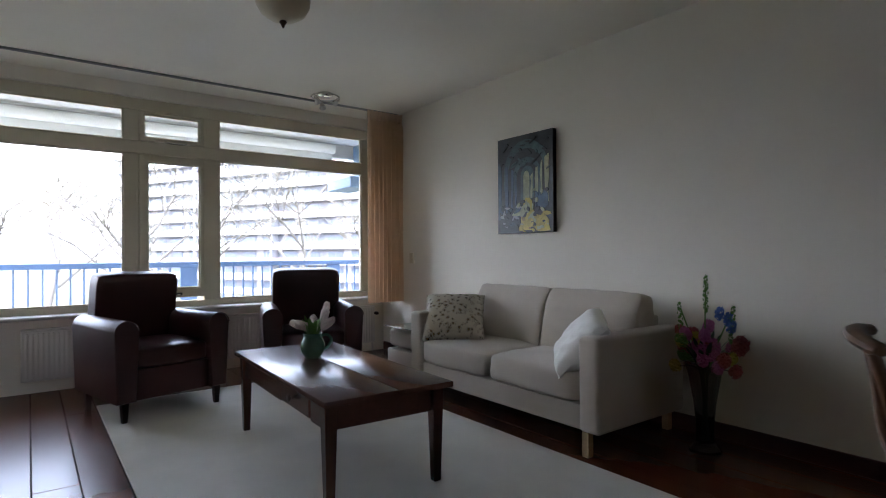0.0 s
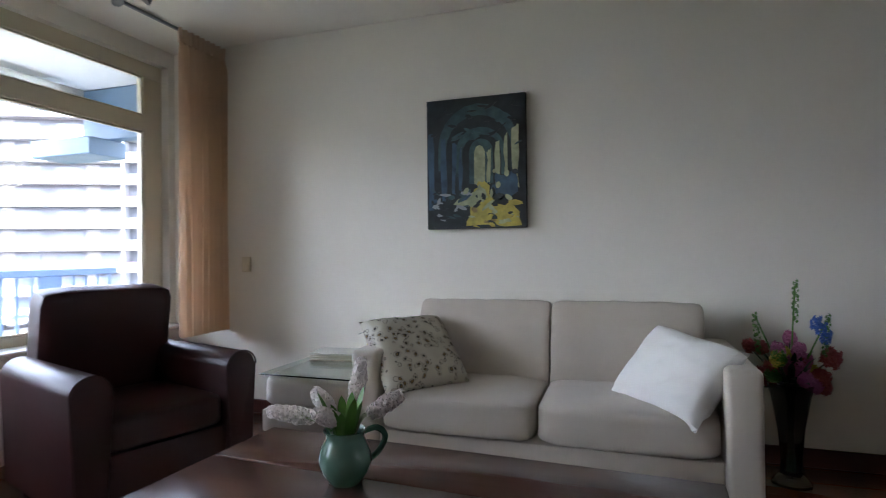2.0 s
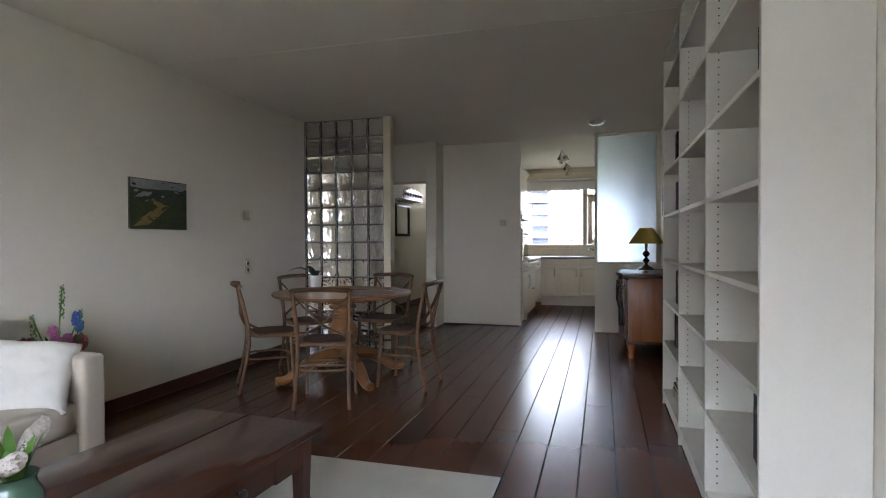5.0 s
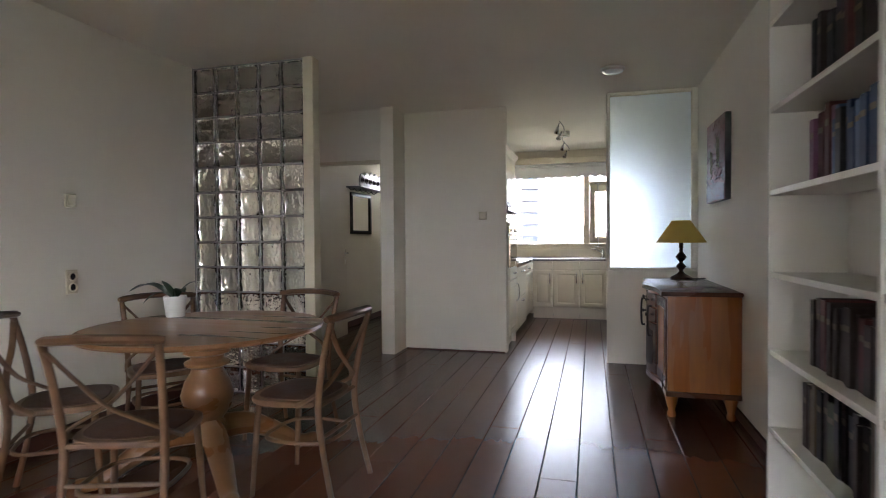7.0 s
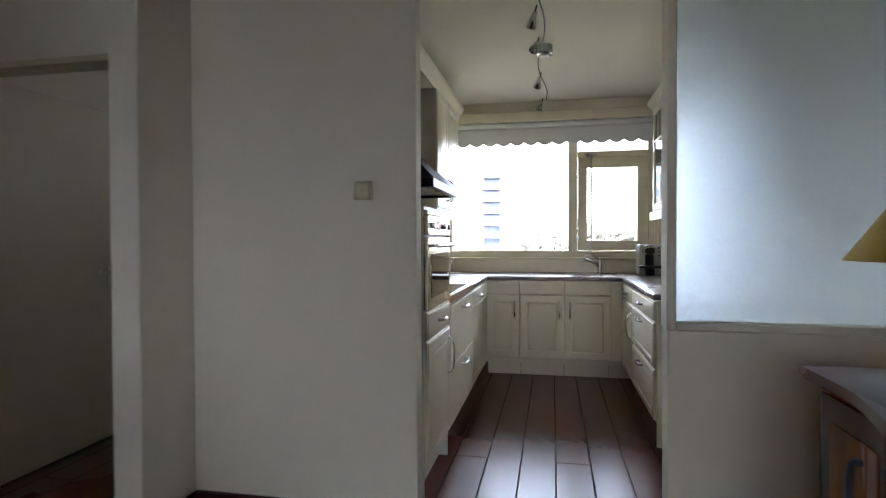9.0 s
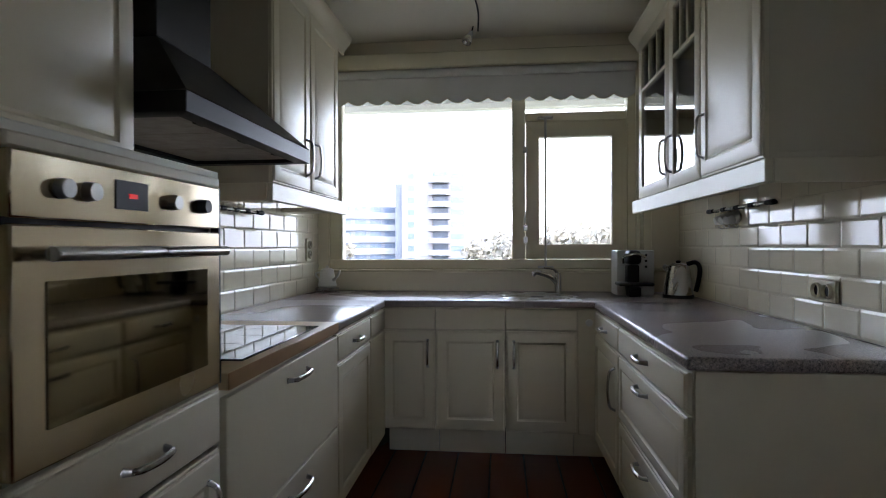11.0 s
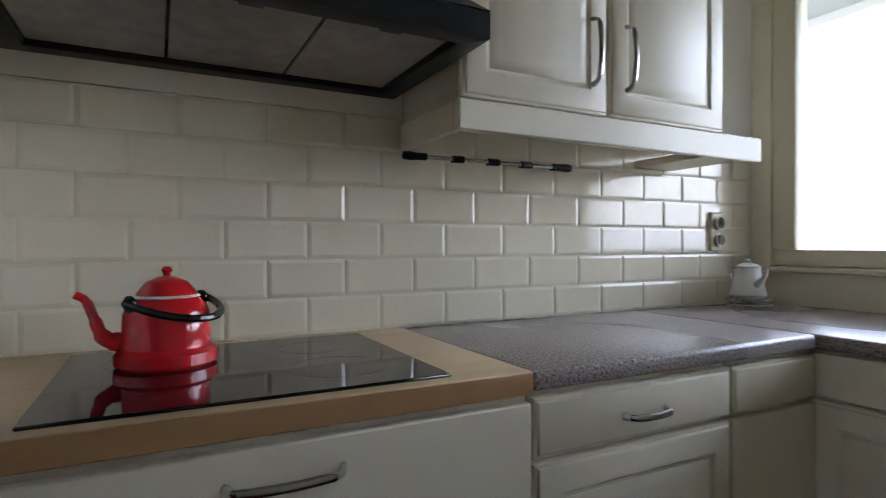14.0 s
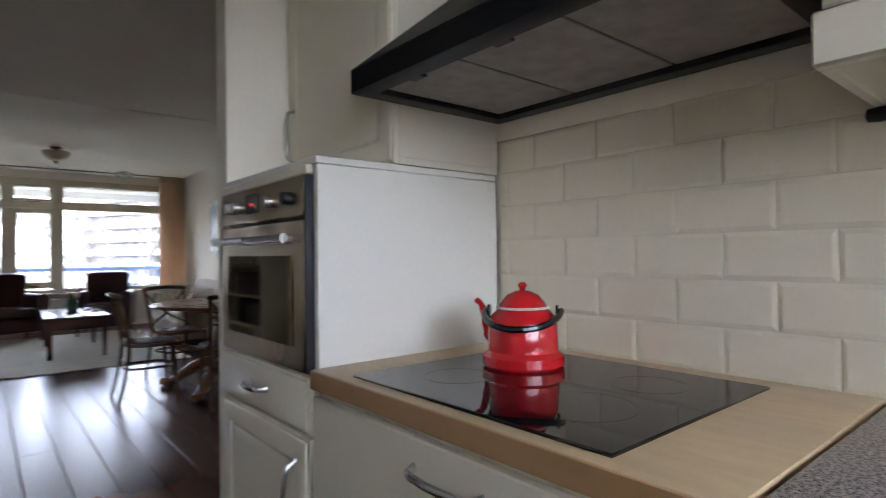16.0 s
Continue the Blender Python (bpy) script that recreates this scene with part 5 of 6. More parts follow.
def base_unit(m, w, depth, fronts, label, kick=0.15, recess=0.08):
    """Fronts towards -y; fronts: (z0, z1, style, handle)."""
    u = thing("base_cabinet", m, label, "cabinet", "kitchen base cabinets")
    part("carcass", box(0.001, w - 0.001, 0.001, depth, kick, CT - 0.042), KCARC, u)
    part("kickboard", box(0.001, w - 0.001, recess, recess + 0.016, 0, kick - 0.002), KITCHEN, u)
    for z0, z1, style, handle in fronts:
        f = front(u, "drawer_front" if z1 - z0 < 0.38 else "door", w, z1 - z0, pose(0, 0, z0), style, handle)
    return u


LEFT = 90   # fronts facing east
RIGHT = -90  # fronts facing west
# left run: origin at the south end, local x runs north when turned by 90
tall = thing("oven_cabinet", pose(KF, 4.005, 0, 0, 0, LEFT), "tall cream cabinet holding the built-in oven", "cabinet")
# local: x north, y towards the west (depth), fronts at y = 0
part("side_panel", box(0.583, 0.603, -0.001, 0.575, 0, 1.384, 0.002), SHELF, tall)
part("side_panel", box(0, 0.018, 0.001, 0.575, 0, 1.384, 0.002), KCARC, tall)
part("top_panel", box(0.0, 0.603, -0.004, 0.575, 1.385, 1.402, 0.002), SHELF, tall)
part("top_front", box(0.019, 0.582, -0.018, 0.0, 1.362, 1.384, 0.003), KITCHEN, tall)
part("back_panel", box(0.019, 0.582, 0.55, 0.575, 0.15, 1.384), KCARC, tall)
part("kickboard", box(0.019, 0.582, 0.05, 0.066, 0, 0.148), KITCHEN, tall)
front(tall, "drawer_front", 0.563, 0.135, pose(0.019, 0, 0.762), "edge", ("h", 0.28, 0.07, 0.12))
front(tall, "door", 0.563, 0.60, pose(0.019, 0, 0.155), "raised", ("v", 0.50, 0.44, 0.20))

# golden tint in both colours stands in for the cream cabinets they reflect
OVEN_STEEL = material("steel_with_cream_reflection", (0.7, 0.6, 0.43), 0.2, 1.0, vary=0.06, stretch=(1, 12, 1), scale=20)
OVEN_GLASS = material("oven_glass_gold_reflection", (0.24, 0.2, 0.12), 0.05, 1.0, vary=0.05, rough_vary=0.02)
ov = thing("oven", pose(KF, 4.03, 0.905, 0, 0, LEFT), "stainless steel built-in oven with a dark glass door", "oven")
part("body", box(0.0, 0.545, 0.002, 0.5, 0.0, 0.455), DARK_METAL, ov)
part("control_panel", box(-0.003, 0.548, -0.022, 0.0, 0.36, 0.455, 0.003), OVEN_STEEL, ov)
dr = part("oven_door", box(-0.003, 0.548, -0.022, 0.0, 0.0, 0.352, 0.003), OVEN_STEEL, ov)
part("door_glass", box(0.055, 0.49, -0.0245, -0.0222, 0.055, 0.27), OVEN_GLASS, dr)
part("bar_handle", tube([(0.03, -0.055, 0.31), (0.515, -0.055, 0.31)], 0.011, 10), STEEL, dr)
for x in (0.06, 0.485):
    part("handle_post", tube([(x, -0.05, 0.31), (x, -0.02, 0.31)], 0.007, 8), STEEL, dr)
for x in (0.08, 0.135, 0.36, 0.47):
    part("knob", lathe([(0, 0), (0.016, 0), (0.014, 0.018), (0, 0.018)], 18, m=pose(x, -0.022, 0.407, 90)), STEEL if x < 0.4 else BLACK, ov)
part("display", box(0.20, 0.285, -0.0242, -0.0222, 0.385, 0.435), BLACK, ov)
CLOCK = material("red_clock_light", (0.2, 0.0, 0.0), 0.4, vary=0)
CLOCK.node_tree.nodes["Principled BSDF"].inputs["Emission Color"].default_value = (1, 0.05, 0.03, 1)
CLOCK.node_tree.nodes["Principled BSDF"].inputs["Emission Strength"].default_value = 0.05
part("clock_digits", box(0.232, 0.254, -0.0252, -0.0243, 0.405, 0.413), CLOCK, ov)
part("trim_strip", box(0.549, 0.556, -0.020, 0.0, 0.0, 0.455), DARK_METAL, ov)

base_unit(pose(KF, 4.61, 0, 0, 0, LEFT), 0.90, 0.565, ((0.50, 0.862, "plain", ("h", 0.46, 0.31, 0.17)), (0.155, 0.495, "plain", ("h", 0.46, 0.29, 0.17))), "cream drawer cabinet under the hob with steel bow handles")
base_unit(pose(KF, 5.515, 0, 0, 0, LEFT), 0.56, 0.565, ((0.75, 0.868, "edge", ("h", 0.28, 0.055, 0.12)), (0.155, 0.745, "raised", None)), "cream cabinet with a drawer over a panelled door")
base_unit(pose(KF, 6.08, 0, 0, 0, LEFT), 0.335, 0.565, ((0.75, 0.868, "edge", None), (0.155, 0.745, "plain", None)), "narrow cream corner cabinet front")
for x0, x1, hx in ((-0.655, -0.352, 0.26), (-0.35, 0.038, 0.345), (0.04, 0.43, 0.045)):
    base_unit(pose(x0, KB, 0), x1 - x0, 0.58, ((0.755, 0.872, "plain", None), (0.19, 0.75, "raised", ("v", hx, 0.43, 0.15))), "cream sink cabinet with a blank top panel and panelled door", 0.185, 0.17)
fp = thing("filler_panel", pose(0.433, KB, 0), "plain cream filler panel in the kitchen corner", "panel")
part("board", box(0, 0.105, -0.016, 0, 0.186, 0.872, 0.002), KITCHEN, fp)
part("kickboard", box(0, 0.185, 0.17, 0.186, 0, 0.185), KITCHEN, fp)
part("round_hook", lathe([(0, 0), (0.02, 0), (0.018, 0.008), (0, 0.01)], 20, m=pose(0.06, -0.016, 0.80, 90)), WHITE_POT, fp)
base_unit(pose(KR, 6.43, 0, 0, 0, RIGHT), 0.60, 0.60, ((0.75, 0.868, "edge", ("h", 0.30, 0.055, 0.12)), (0.155, 0.745, "raised", ("v", 0.54, 0.42, 0.19))), "cream cabinet with a drawer over a panelled door, by the window")
base_unit(pose(KR, 5.825, 0, 0, 0, RIGHT), 0.875, 0.60, ((0.75, 0.868, "edge", ("h", 0.42, 0.06, 0.14)), (0.465, 0.745, "raised", ("h", 0.42, 0.23, 0.14)), (0.155, 0.46, "raised", ("h", 0.42, 0.25, 0.14))), "cream cabinet with three wide drawers")
ep = thing("gable_board", pose(KR, 4.928, 0), "plain cream end panel of the worktop run", "panel")
part("board", box(0.0, 0.62, 0, 0.018, 0.0, CT - 0.042, 0.002), KITCHEN, ep)

# worktops
wt = thing("worktop", label="grey-brown speckled worktop in a U round the kitchen", category="worktop")
part("left_slab", box(KX - 0.006, -0.635, 5.512, 6.405, CT - 0.038, CT, 0.010, seg=3), GRANITE, wt)
sink_c = (0.23, 6.69)
part("back_slab", box(KX - 0.006, EX - 0.003, 6.407, 7.07, CT - 0.038, CT, 0.010, seg=3), GRANITE, wt)
part("right_slab", box(0.520, EX - 0.003, 4.915, 6.405, CT - 0.038, CT, 0.010, seg=3), GRANITE, wt)
wood = thing("hob_worktop", label="pale beech worktop round the hob", category="worktop")
part("board", box(KX - 0.006, -0.638, 4.612, 5.508, CT - 0.040, CT + 0.002, 0.002, seg=2), BEECH, wood)
part("front_lipping", box(-0.6378, -0.634, 4.612, 5.508, CT - 0.040, CT + 0.001, 0.0015), BEECH_EDGE, wood)
hob = thing("hob", pose(-0.918, 5.051, CT + 0.002), "black glass ceramic hob set in the beech worktop", "hob")
part("glass", box(-0.253, 0.253, -0.306, 0.306, 0, 0.006, 0.002), HOB, hob)
RINGS = material("hob_marking", (0.013, 0.013, 0.014), 0.08, vary=0)
for x, y, r in ((-0.11, -0.15, 0.09), (-0.11, 0.15, 0.07), (0.1, -0.15, 0.07), (0.1, 0.15, 0.09)):
    part("zone_ring", lathe([(r, 0.0062), (r - 0.002, 0.0062), (r - 0.002, 0.0059), (r, 0.0059), (r, 0.0062)], 40), RINGS, hob, m=pose(x, y, 0))

# sink and tap
sink = thing("sink", pose(sink_c[0], sink_c[1], CT), "round stainless steel sink let into the worktop", "sink")
part("rim", lathe([(0.215, 0.0), (0.21, 0.004), (0.19, 0.004), (0.185, 0.001), (0.215, 0.0)], 48), STEEL, sink)
part("bowl", lathe([(0.19, 0.0035), (0.183, 0.0022), (0.16, 0.0012), (0.04, 0.001), (0, 0.001)], 48), STEEL, sink)
part("drain", lathe([(0, 0.003), (0.035, 0.003), (0.04, 0.0015), (0, 0.0012)], 24), DARK_METAL, sink, m=pose(0, -0.03, 0))
tap = thing("tap", pose(0.375, 6.90, CT), "chrome mixer tap behind the sink", "tap")
part("body", lathe([(0, 0), (0.028, 0), (0.028, 0.008), (0.022, 0.014), (0.022, 0.10), (0.018, 0.13), (0, 0.135)], 20), CHROME, tap)
part("spout", tube(bow([(0, 0, 0.06), (-0.05, -0.03, 0.105), (-0.11, -0.06, 0.13), (-0.15, -0.085, 0.135), (-0.16, -0.09, 0.115)], 5), [0.015] * 16 + [0.013] * 5, 10), CHROME, tap)
part("lever", tube(bow([(0, 0, 0.125), (-0.03, -0.02, 0.155), (-0.09, -0.055, 0.165)], 4), [0.012, 0.011, 0.01, 0.009, 0.008, 0.007, 0.007, 0.006, 0.006], 8), CHROME, tap)


# wall cabinets
def wall_unit(m, w, depth, z0, z1, doors, label):
    u = thing("wall_cabinet", m, label, "cabinet", "kitchen wall cabinets")
    part("bottom", box(0, w, 0.0, depth, z0, z0 + 0.018), KCARC, u)
    part("top", box(0, w, 0.0, depth, z1 - 0.018, z1), KCARC, u)
    part("side", box(0, 0.018, 0.0, depth, z0 + 0.0185, z1 - 0.0185), KCARC, u)
    part("side", box(w - 0.018, w, 0.0, depth, z0 + 0.0185, z1 - 0.0185), KCARC, u)
    part("back", box(0.0185, w - 0.0185, depth - 0.015, depth, z0 + 0.0185, z1 - 0.0185), KCARC, u)
    for z in (z0 + 0.33, z0 + 0.6):
        part("inner_shelf", box(0.0185, w - 0.0185, 0.03, depth - 0.016, z, z + 0.016), KCARC, u)
    for x, dw, glazed, hx in doors:
        h = z1 - z0
        if not glazed:
            front(u, "door", dw, h, pose(x, 0, z0), "raised", ("v", hx, 0.16, 0.17))
        else:
            b = 0.062
            bm = ring(0.0015, dw - 0.0015, 0.0015, h - 0.0015, (b, b, b, b), -0.02, 0)
            d = part("door", bm, KITCHEN, u, m=pose(x, 0, z0))
            g = part("glass", box(b, dw - b, -0.012, -0.008, b, h - b), CABINET_GLASS, d)
            g.visible_shadow = False
            for k in (1, 2):
                c = b + (dw - 2 * b) * k / 3
                part("glazing_bar", box(c - 0.008, c + 0.008, -0.018, -0.006, h - b - 0.22, h - b), KITCHEN, d)
            part("glazing_bar", box(b, dw - b, -0.019, -0.0055, h - b - 0.236, h - b - 0.22), KITCHEN, d)
            bow_handle(0.17, d, pose(hx, -0.02, 0.16, 0, 90))
    return u


WZ0, WZ1 = 1.485, 2.375
wall_unit(pose(-0.925, 5.515, 0, 0, 0, LEFT), 0.905, 0.315, WZ0, WZ1, ((0.0, 0.439, False, 0.383), (0.441, 0.462, False, 0.062)), "cream wall cabinet with two panelled doors")
wall_unit(pose(-0.885, 4.005, 0, 0, 0, LEFT), 0.605, 0.355, 1.404, WZ1, ((0.0, 0.605, False, 0.05),), "cream wall cabinet above the oven")
wall_unit(pose(0.82, 6.60, 0, 0, 0, RIGHT), 0.97, 0.345, WZ0, WZ1, ((0.0, 0.56, True, 0.51), (0.56, 0.41, True, 0.045)), "cream wall cabinet with two glazed doors")
wall_unit(pose(0.82, 5.628, 0, 0, 0, RIGHT), 0.52, 0.345, WZ0, WZ1, ((0.0, 0.52, False, 0.045),), "cream wall cabinet with one panelled door")
# pelmets and cornices
pm = thing("pelmet", label="cream light pelmet under the panelled wall cabinets", category="pelmet")
part("board", box(-0.93, -0.905, 5.505, 6.60, 1.41, 1.484, 0.004), KITCHEN, pm)
part("end_board", box(KX, -0.93, 5.505, 5.525, 1.41, 1.484, 0.003), KITCHEN, pm)
part("batten", box(KX, -0.931, 6.40, 6.58, 1.42, 1.445, 0.003), KITCHEN, pm)
pm = thing("pelmet", label="cream light pelmet under the glazed wall cabinets", category="pelmet")
part("board", box(0.80, 0.826, 5.09, 6.76, 1.41, 1.484, 0.004), KITCHEN, pm)
part("end_board", box(0.826, EX - 0.002, 5.09, 5.108, 1.41, 1.484, 0.003), KITCHEN, pm)


def cornice(x, s, y0, y1, label):
    c = thing("cornice", label=label, category="cornice")
    prof = [(0, 0), (0.012, 0.0), (0.016, 0.02), (0.03, 0.04), (0.05, 0.06), (0.06, 0.085), (0.06, 0.1), (0, 0.1)]
    bm = prism([(u, v) for u, v in prof], 0, y1 - y0, m=Matrix.Translation((x, y1, 2.376)) @ Matrix.Diagonal((s, 1, 1, 1)) @ pose(0, 0, 0, 90))
    part("moulding", bm, KITCHEN, c)


cornice(-0.935, 1, 4.0, 6.60, "moulded cream cornice above the hood and panelled cabinets")
cornice(0.84, -1, 5.09, 6.76, "moulded cream cornice above the glazed wall cabinets")
for x0, x1, y0, y1, lab in ((KX, -0.945, 6.425, 6.585, "cream open end shelves beside the panelled wall cabinet"), (0.84, EX - 0.003, 6.605, 6.76, "cream open end shelves beside the glazed wall cabinet")):
    sh = thing("end_shelf", label=lab, category="shelf")
    for z in (1.485, 1.765, 2.06, 2.357):
        left = x0 == KX
        c = (x1 if left else x0)
        w = x0 if left else x1
        out = [(w, y0), (c, y0)] + [(c + (w - c) * (1 - math.cos(k * math.pi / 16)) * 0.9, y0 + (y1 - y0) * math.sin(k * math.pi / 16)) for k in range(1, 9)] + [(w, y1)]
        part("shelf_board", prism(out, z, z + 0.018, 0.003), KITCHEN, sh)
    part("back_board", box(KX - 0.004, KX, y0, y1, 1.485, 2.36) if left else box(EX - 0.006, EX - 0.002, y0, y1, 1.485, 2.36), KITCHEN, sh)

# extractor hood
hd = thing("extractor_hood", label="black pyramid extractor hood with greasy metal filters", category="hood")
HX0, HX1, HY0, HY1, HZ = KX, -0.742, 4.618, 5.487, 1.552
bm = ring(HX0, HX1, -HY1, -HY0, (0.05, 0.05, 0.05, 0.05), HZ, HZ + 0.055)
bmesh.ops.transform(bm, matrix=pose(0, 0, 0, 90), verts=bm.verts)
part("rim", bm, BLACK, hd)
own = bmesh.new()
lo = [own.verts.new(p) for p in ((HX0, HY0, HZ + 0.056), (HX1, HY0, HZ + 0.056), (HX1, HY1, HZ + 0.056), (HX0, HY1, HZ + 0.056))]
hi = [own.verts.new(p) for p in ((HX0, HY0 + 0.28, HZ + 0.30), (HX0 + 0.24, HY0 + 0.28, HZ + 0.30), (HX0 + 0.24, HY1 - 0.28, HZ + 0.30), (HX0, HY1 - 0.28, HZ + 0.30))]
own.faces.new(lo[::-1])
own.faces.new(hi)
for i in range(4):
    own.faces.new((lo[i], lo[(i + 1) % 4], hi[(i + 1) % 4], hi[i]))
part("canopy", own, BLACK, hd)
part("chimney", box(HX0, HX0 + 0.24, HY0 + 0.28, HY1 - 0.28, HZ + 0.301, CEIL, 0.003), BLACK, hd)
for k in range(3):
    y0 = HY0 + 0.052 + k * 0.2555
    fl_ob = part("filter", box(HX0 + 0.052, HX1 - 0.052, y0, y0 + 0.25, HZ + 0.012, HZ + 0.02, 0.002), FILTER, hd)
    part("filter_catch", box(HX1 - 0.075, HX1 - 0.054, y0 + 0.10, y0 + 0.145, HZ + 0.006, HZ + 0.012, 0.002), BLACK, fl_ob)
# boards above the tiling behind the hood
bb = thing("back_board", label="cream board behind the hood over the tiles", category="board")
part("board", box(KX - 0.004, KX + 0.004, 4.612, 5.50, 1.50, 1.559), KITCHEN, bb)

# hanging bars
def utensil_bar(m, length, label):
    u = thing("utensil_bar", m, label, "rail")
    part("bar", tube([(0, -0.035, 0), (length, -0.035, 0)], 0.006, 10), CHROME, u)
    k = 5
    for i in range(k):
        x = 0.02 + (length - 0.04) * i / (k - 1)
        part("clip", tube([(x - 0.018, -0.035, 0), (x + 0.018, -0.035, 0)], 0.0105, 10), BLACK, u)
        part("bracket", tube([(x, -0.035, 0), (x, 0, 0.0)], 0.006, 8), BLACK, u)
    for x in (-0.012, length + 0.012):
        part("end_knob", lathe([(0, -0.022), (0.011, -0.018), (0.013, 0.0), (0.011, 0.018), (0, 0.022)], 12, m=pose(x, -0.035, 0, 0, 90)), BLACK, u)
    return u


utensil_bar(pose(KX, 5.53, 1.395, 0, 0, LEFT), 0.52, "steel utensil bar with black clips under the wall cabinet")
utensil_bar(pose(EX - 0.01, 6.42, 1.40, 0, 0, RIGHT), 0.66, "steel bar with black clips and hanging cups")
for i in range(4):
    cp = thing("cup", pose(EX - 0.05, 6.34 - 0.07 * i, 1.345, 0, 75, 12 * i), "small white cup hanging from the bar", "cup", "cups on the bar")
    part("body", lathe([(0, 0), (0.02, 0), (0.034, 0.055), (0.031, 0.055), (0.018, 0.004), (0, 0.004)], 18), WHITE_POT, cp)
    part("ear", tube([(0.028 + 0.018 * math.sin(k * 0.52), 0, 0.028 + 0.018 * math.cos(k * 0.52)) for k in range(7)], 0.004, 6), WHITE_POT, cp)

# kitchen window
kw = thing("window_2", label="cream kitchen window with a fixed pane and an opening casement", category="window", kind="structure")
YK = 7.083
for n, a in (("window_frame", (-1.17, 0.90, 1.065, 1.13)), ("window_frame", (-1.17, 0.90, 2.275, 2.335)), ("jamb", (-1.17, -1.08, 1.13, 2.275)), ("mullion", (0.092, 0.18, 1.13, 2.275)), ("jamb", (0.842, 0.90, 1.13, 2.275)), ("transom", (0.18, 0.842, 2.05, 2.11))):
    part(n, box(a[0], a[1], YK, YK + 0.08, a[2], a[3], 0.005), FRAME, kw)
bm = ring(0.184, 0.838, 1.134, 2.046, (0.086, 0.096, 0.096, 0.101), YK - 0.018, YK + 0.05)
part("casement", bm, FRAME, kw)
for x0, x1, z0, z1 in ((-1.08, 0.092, 1.13, 2.275), (0.18, 0.842, 2.11, 2.275), (0.27, 0.742, 1.23, 1.945)):
    pane_part(kw, x0, x1, YK + 0.03, z0, z1)
for z in (1.34, 1.26, 1.86):
    part("lock", box(0.165, 0.192, YK - 0.035, YK - 0.018, z - 0.022, z + 0.022, 0.004), STEEL, kw)
part("window_latch", tube(bow([(0.176, YK - 0.02, 1.43), (0.176, YK - 0.05, 1.44), (0.172, YK - 0.05, 1.36)], 4), 0.007, 8), STEEL, kw)
part("espagnolette_rod", tube([(0.31, YK - 0.04, 1.085), (0.31, YK - 0.04, 2.075)], 0.008, 8), STEEL, kw)
for z in (1.08, 2.07):
    part("rod_bracket", box(0.26, 0.36, YK - 0.05, YK + 0.0, z - 0.008, z + 0.008, 0.003), STEEL, kw)
part("window_sill", box(-1.245, EX - 0.002, 7.02, 7.082, 1.045, 1.064, 0.005), FRAME, kw)
part("reveal_post", box(0.92, 0.97, 6.98, 7.072, 1.065, 2.33, 0.004), FRAME, kw)

bl = thing("roller_blind", label="cream roller blind with a scalloped edge, rolled up", category="blind")
part("box", box(-1.19, 0.91, 6.95, 7.06, 2.40, 2.50, 0.012, seg=3), FRAME, bl)
part("roll", tube([(-1.15, 7.0, 2.375), (0.88, 7.0, 2.375)], 0.03, 14), AWNING, bl)
out = [(-1.15, 2.39), (-1.15, 2.195)]
n = 15
for k in range(n):
    for j in range(1, 9):
        u = (k + j / 8) / n
        out.append((-1.15 + 2.03 * u, 2.195 - 0.03 * math.sin(math.pi * j / 8) + 0.008))
out += [(0.88, 2.39)]
bm = bmesh.new()
lo = [bm.verts.new((x, 7.015, z)) for x, z in out]
hi = [bm.verts.new((x, 7.018, z)) for x, z in out]
bm.faces.new(lo)
bm.faces.new(hi[::-1])
for i in range(len(lo)):
    j = (i + 1) % len(lo)
    bm.faces.new((lo[i], lo[j], hi[j], hi[i]))
part("scalloped_valance", bm, AWNING, bl)
part("edge_cord", tube([(x, 7.012, z) for x, z in out[1:-1]], 0.0025, 5), SWITCH, bl)

bs = thing("splashback", label="plain cream tiles behind the sink", category="splashback", kind="structure")
part("panel", box(KX, EX - 0.003, 7.060, 7.074, CT, 1.044, 0.002), KITCHEN, bs)

# things on the worktop
rk = thing("kettle", pose(-0.995, 4.92, CT + 0.008) @ Matrix.Diagonal((0.95, 0.95, 0.97, 1)), "red enamel kettle with a black handle on the hob", "kettle")
part("body", lathe([(0, 0), (0.088, 0), (0.094, 0.006), (0.095, 0.026), (0.082, 0.036), (0.082, 0.042), (0.079, 0.10), (0.072, 0.115), (0.06, 0.128), (0.056, 0.131), (0, 0.131)], 40), RED, rk)
part("collar", lathe([(0.0575, 0.129), (0.0635, 0.131), (0.0575, 0.135), (0.0575, 0.129)], 36), WHITE_POT, rk, "white enamel edge")
part("lid", lathe([(0.056, 0.134), (0.053, 0.142), (0.038, 0.16), (0.018, 0.169), (0.007, 0.171), (0.007, 0.176), (0.011, 0.182), (0.006, 0.189), (0, 0.19)], 36), RED, rk)
part("spout", tube(bow([(0.0, -0.075, 0.045), (0.0, -0.108, 0.058), (0.0, -0.124, 0.095), (0.0, -0.137, 0.128), (0.0, -0.155, 0.14)], 6), [0.018] * 4 + [0.015] * 4 + [0.0115] * 4 + [0.009] * 6 + [0.0075] * 7, 12), RED, rk)
bail = part("bail_handle", tube([(0.002 + 0.112 * math.sin(k * math.pi / 16), 0.088 * math.cos(k * math.pi / 16), 0.125 - 0.03 * math.sin(k * math.pi / 16)) for k in range(17)], 0.0075, 8), BAKELITE, rk, m=pose(0, 0, 0, 0, 0, 35))
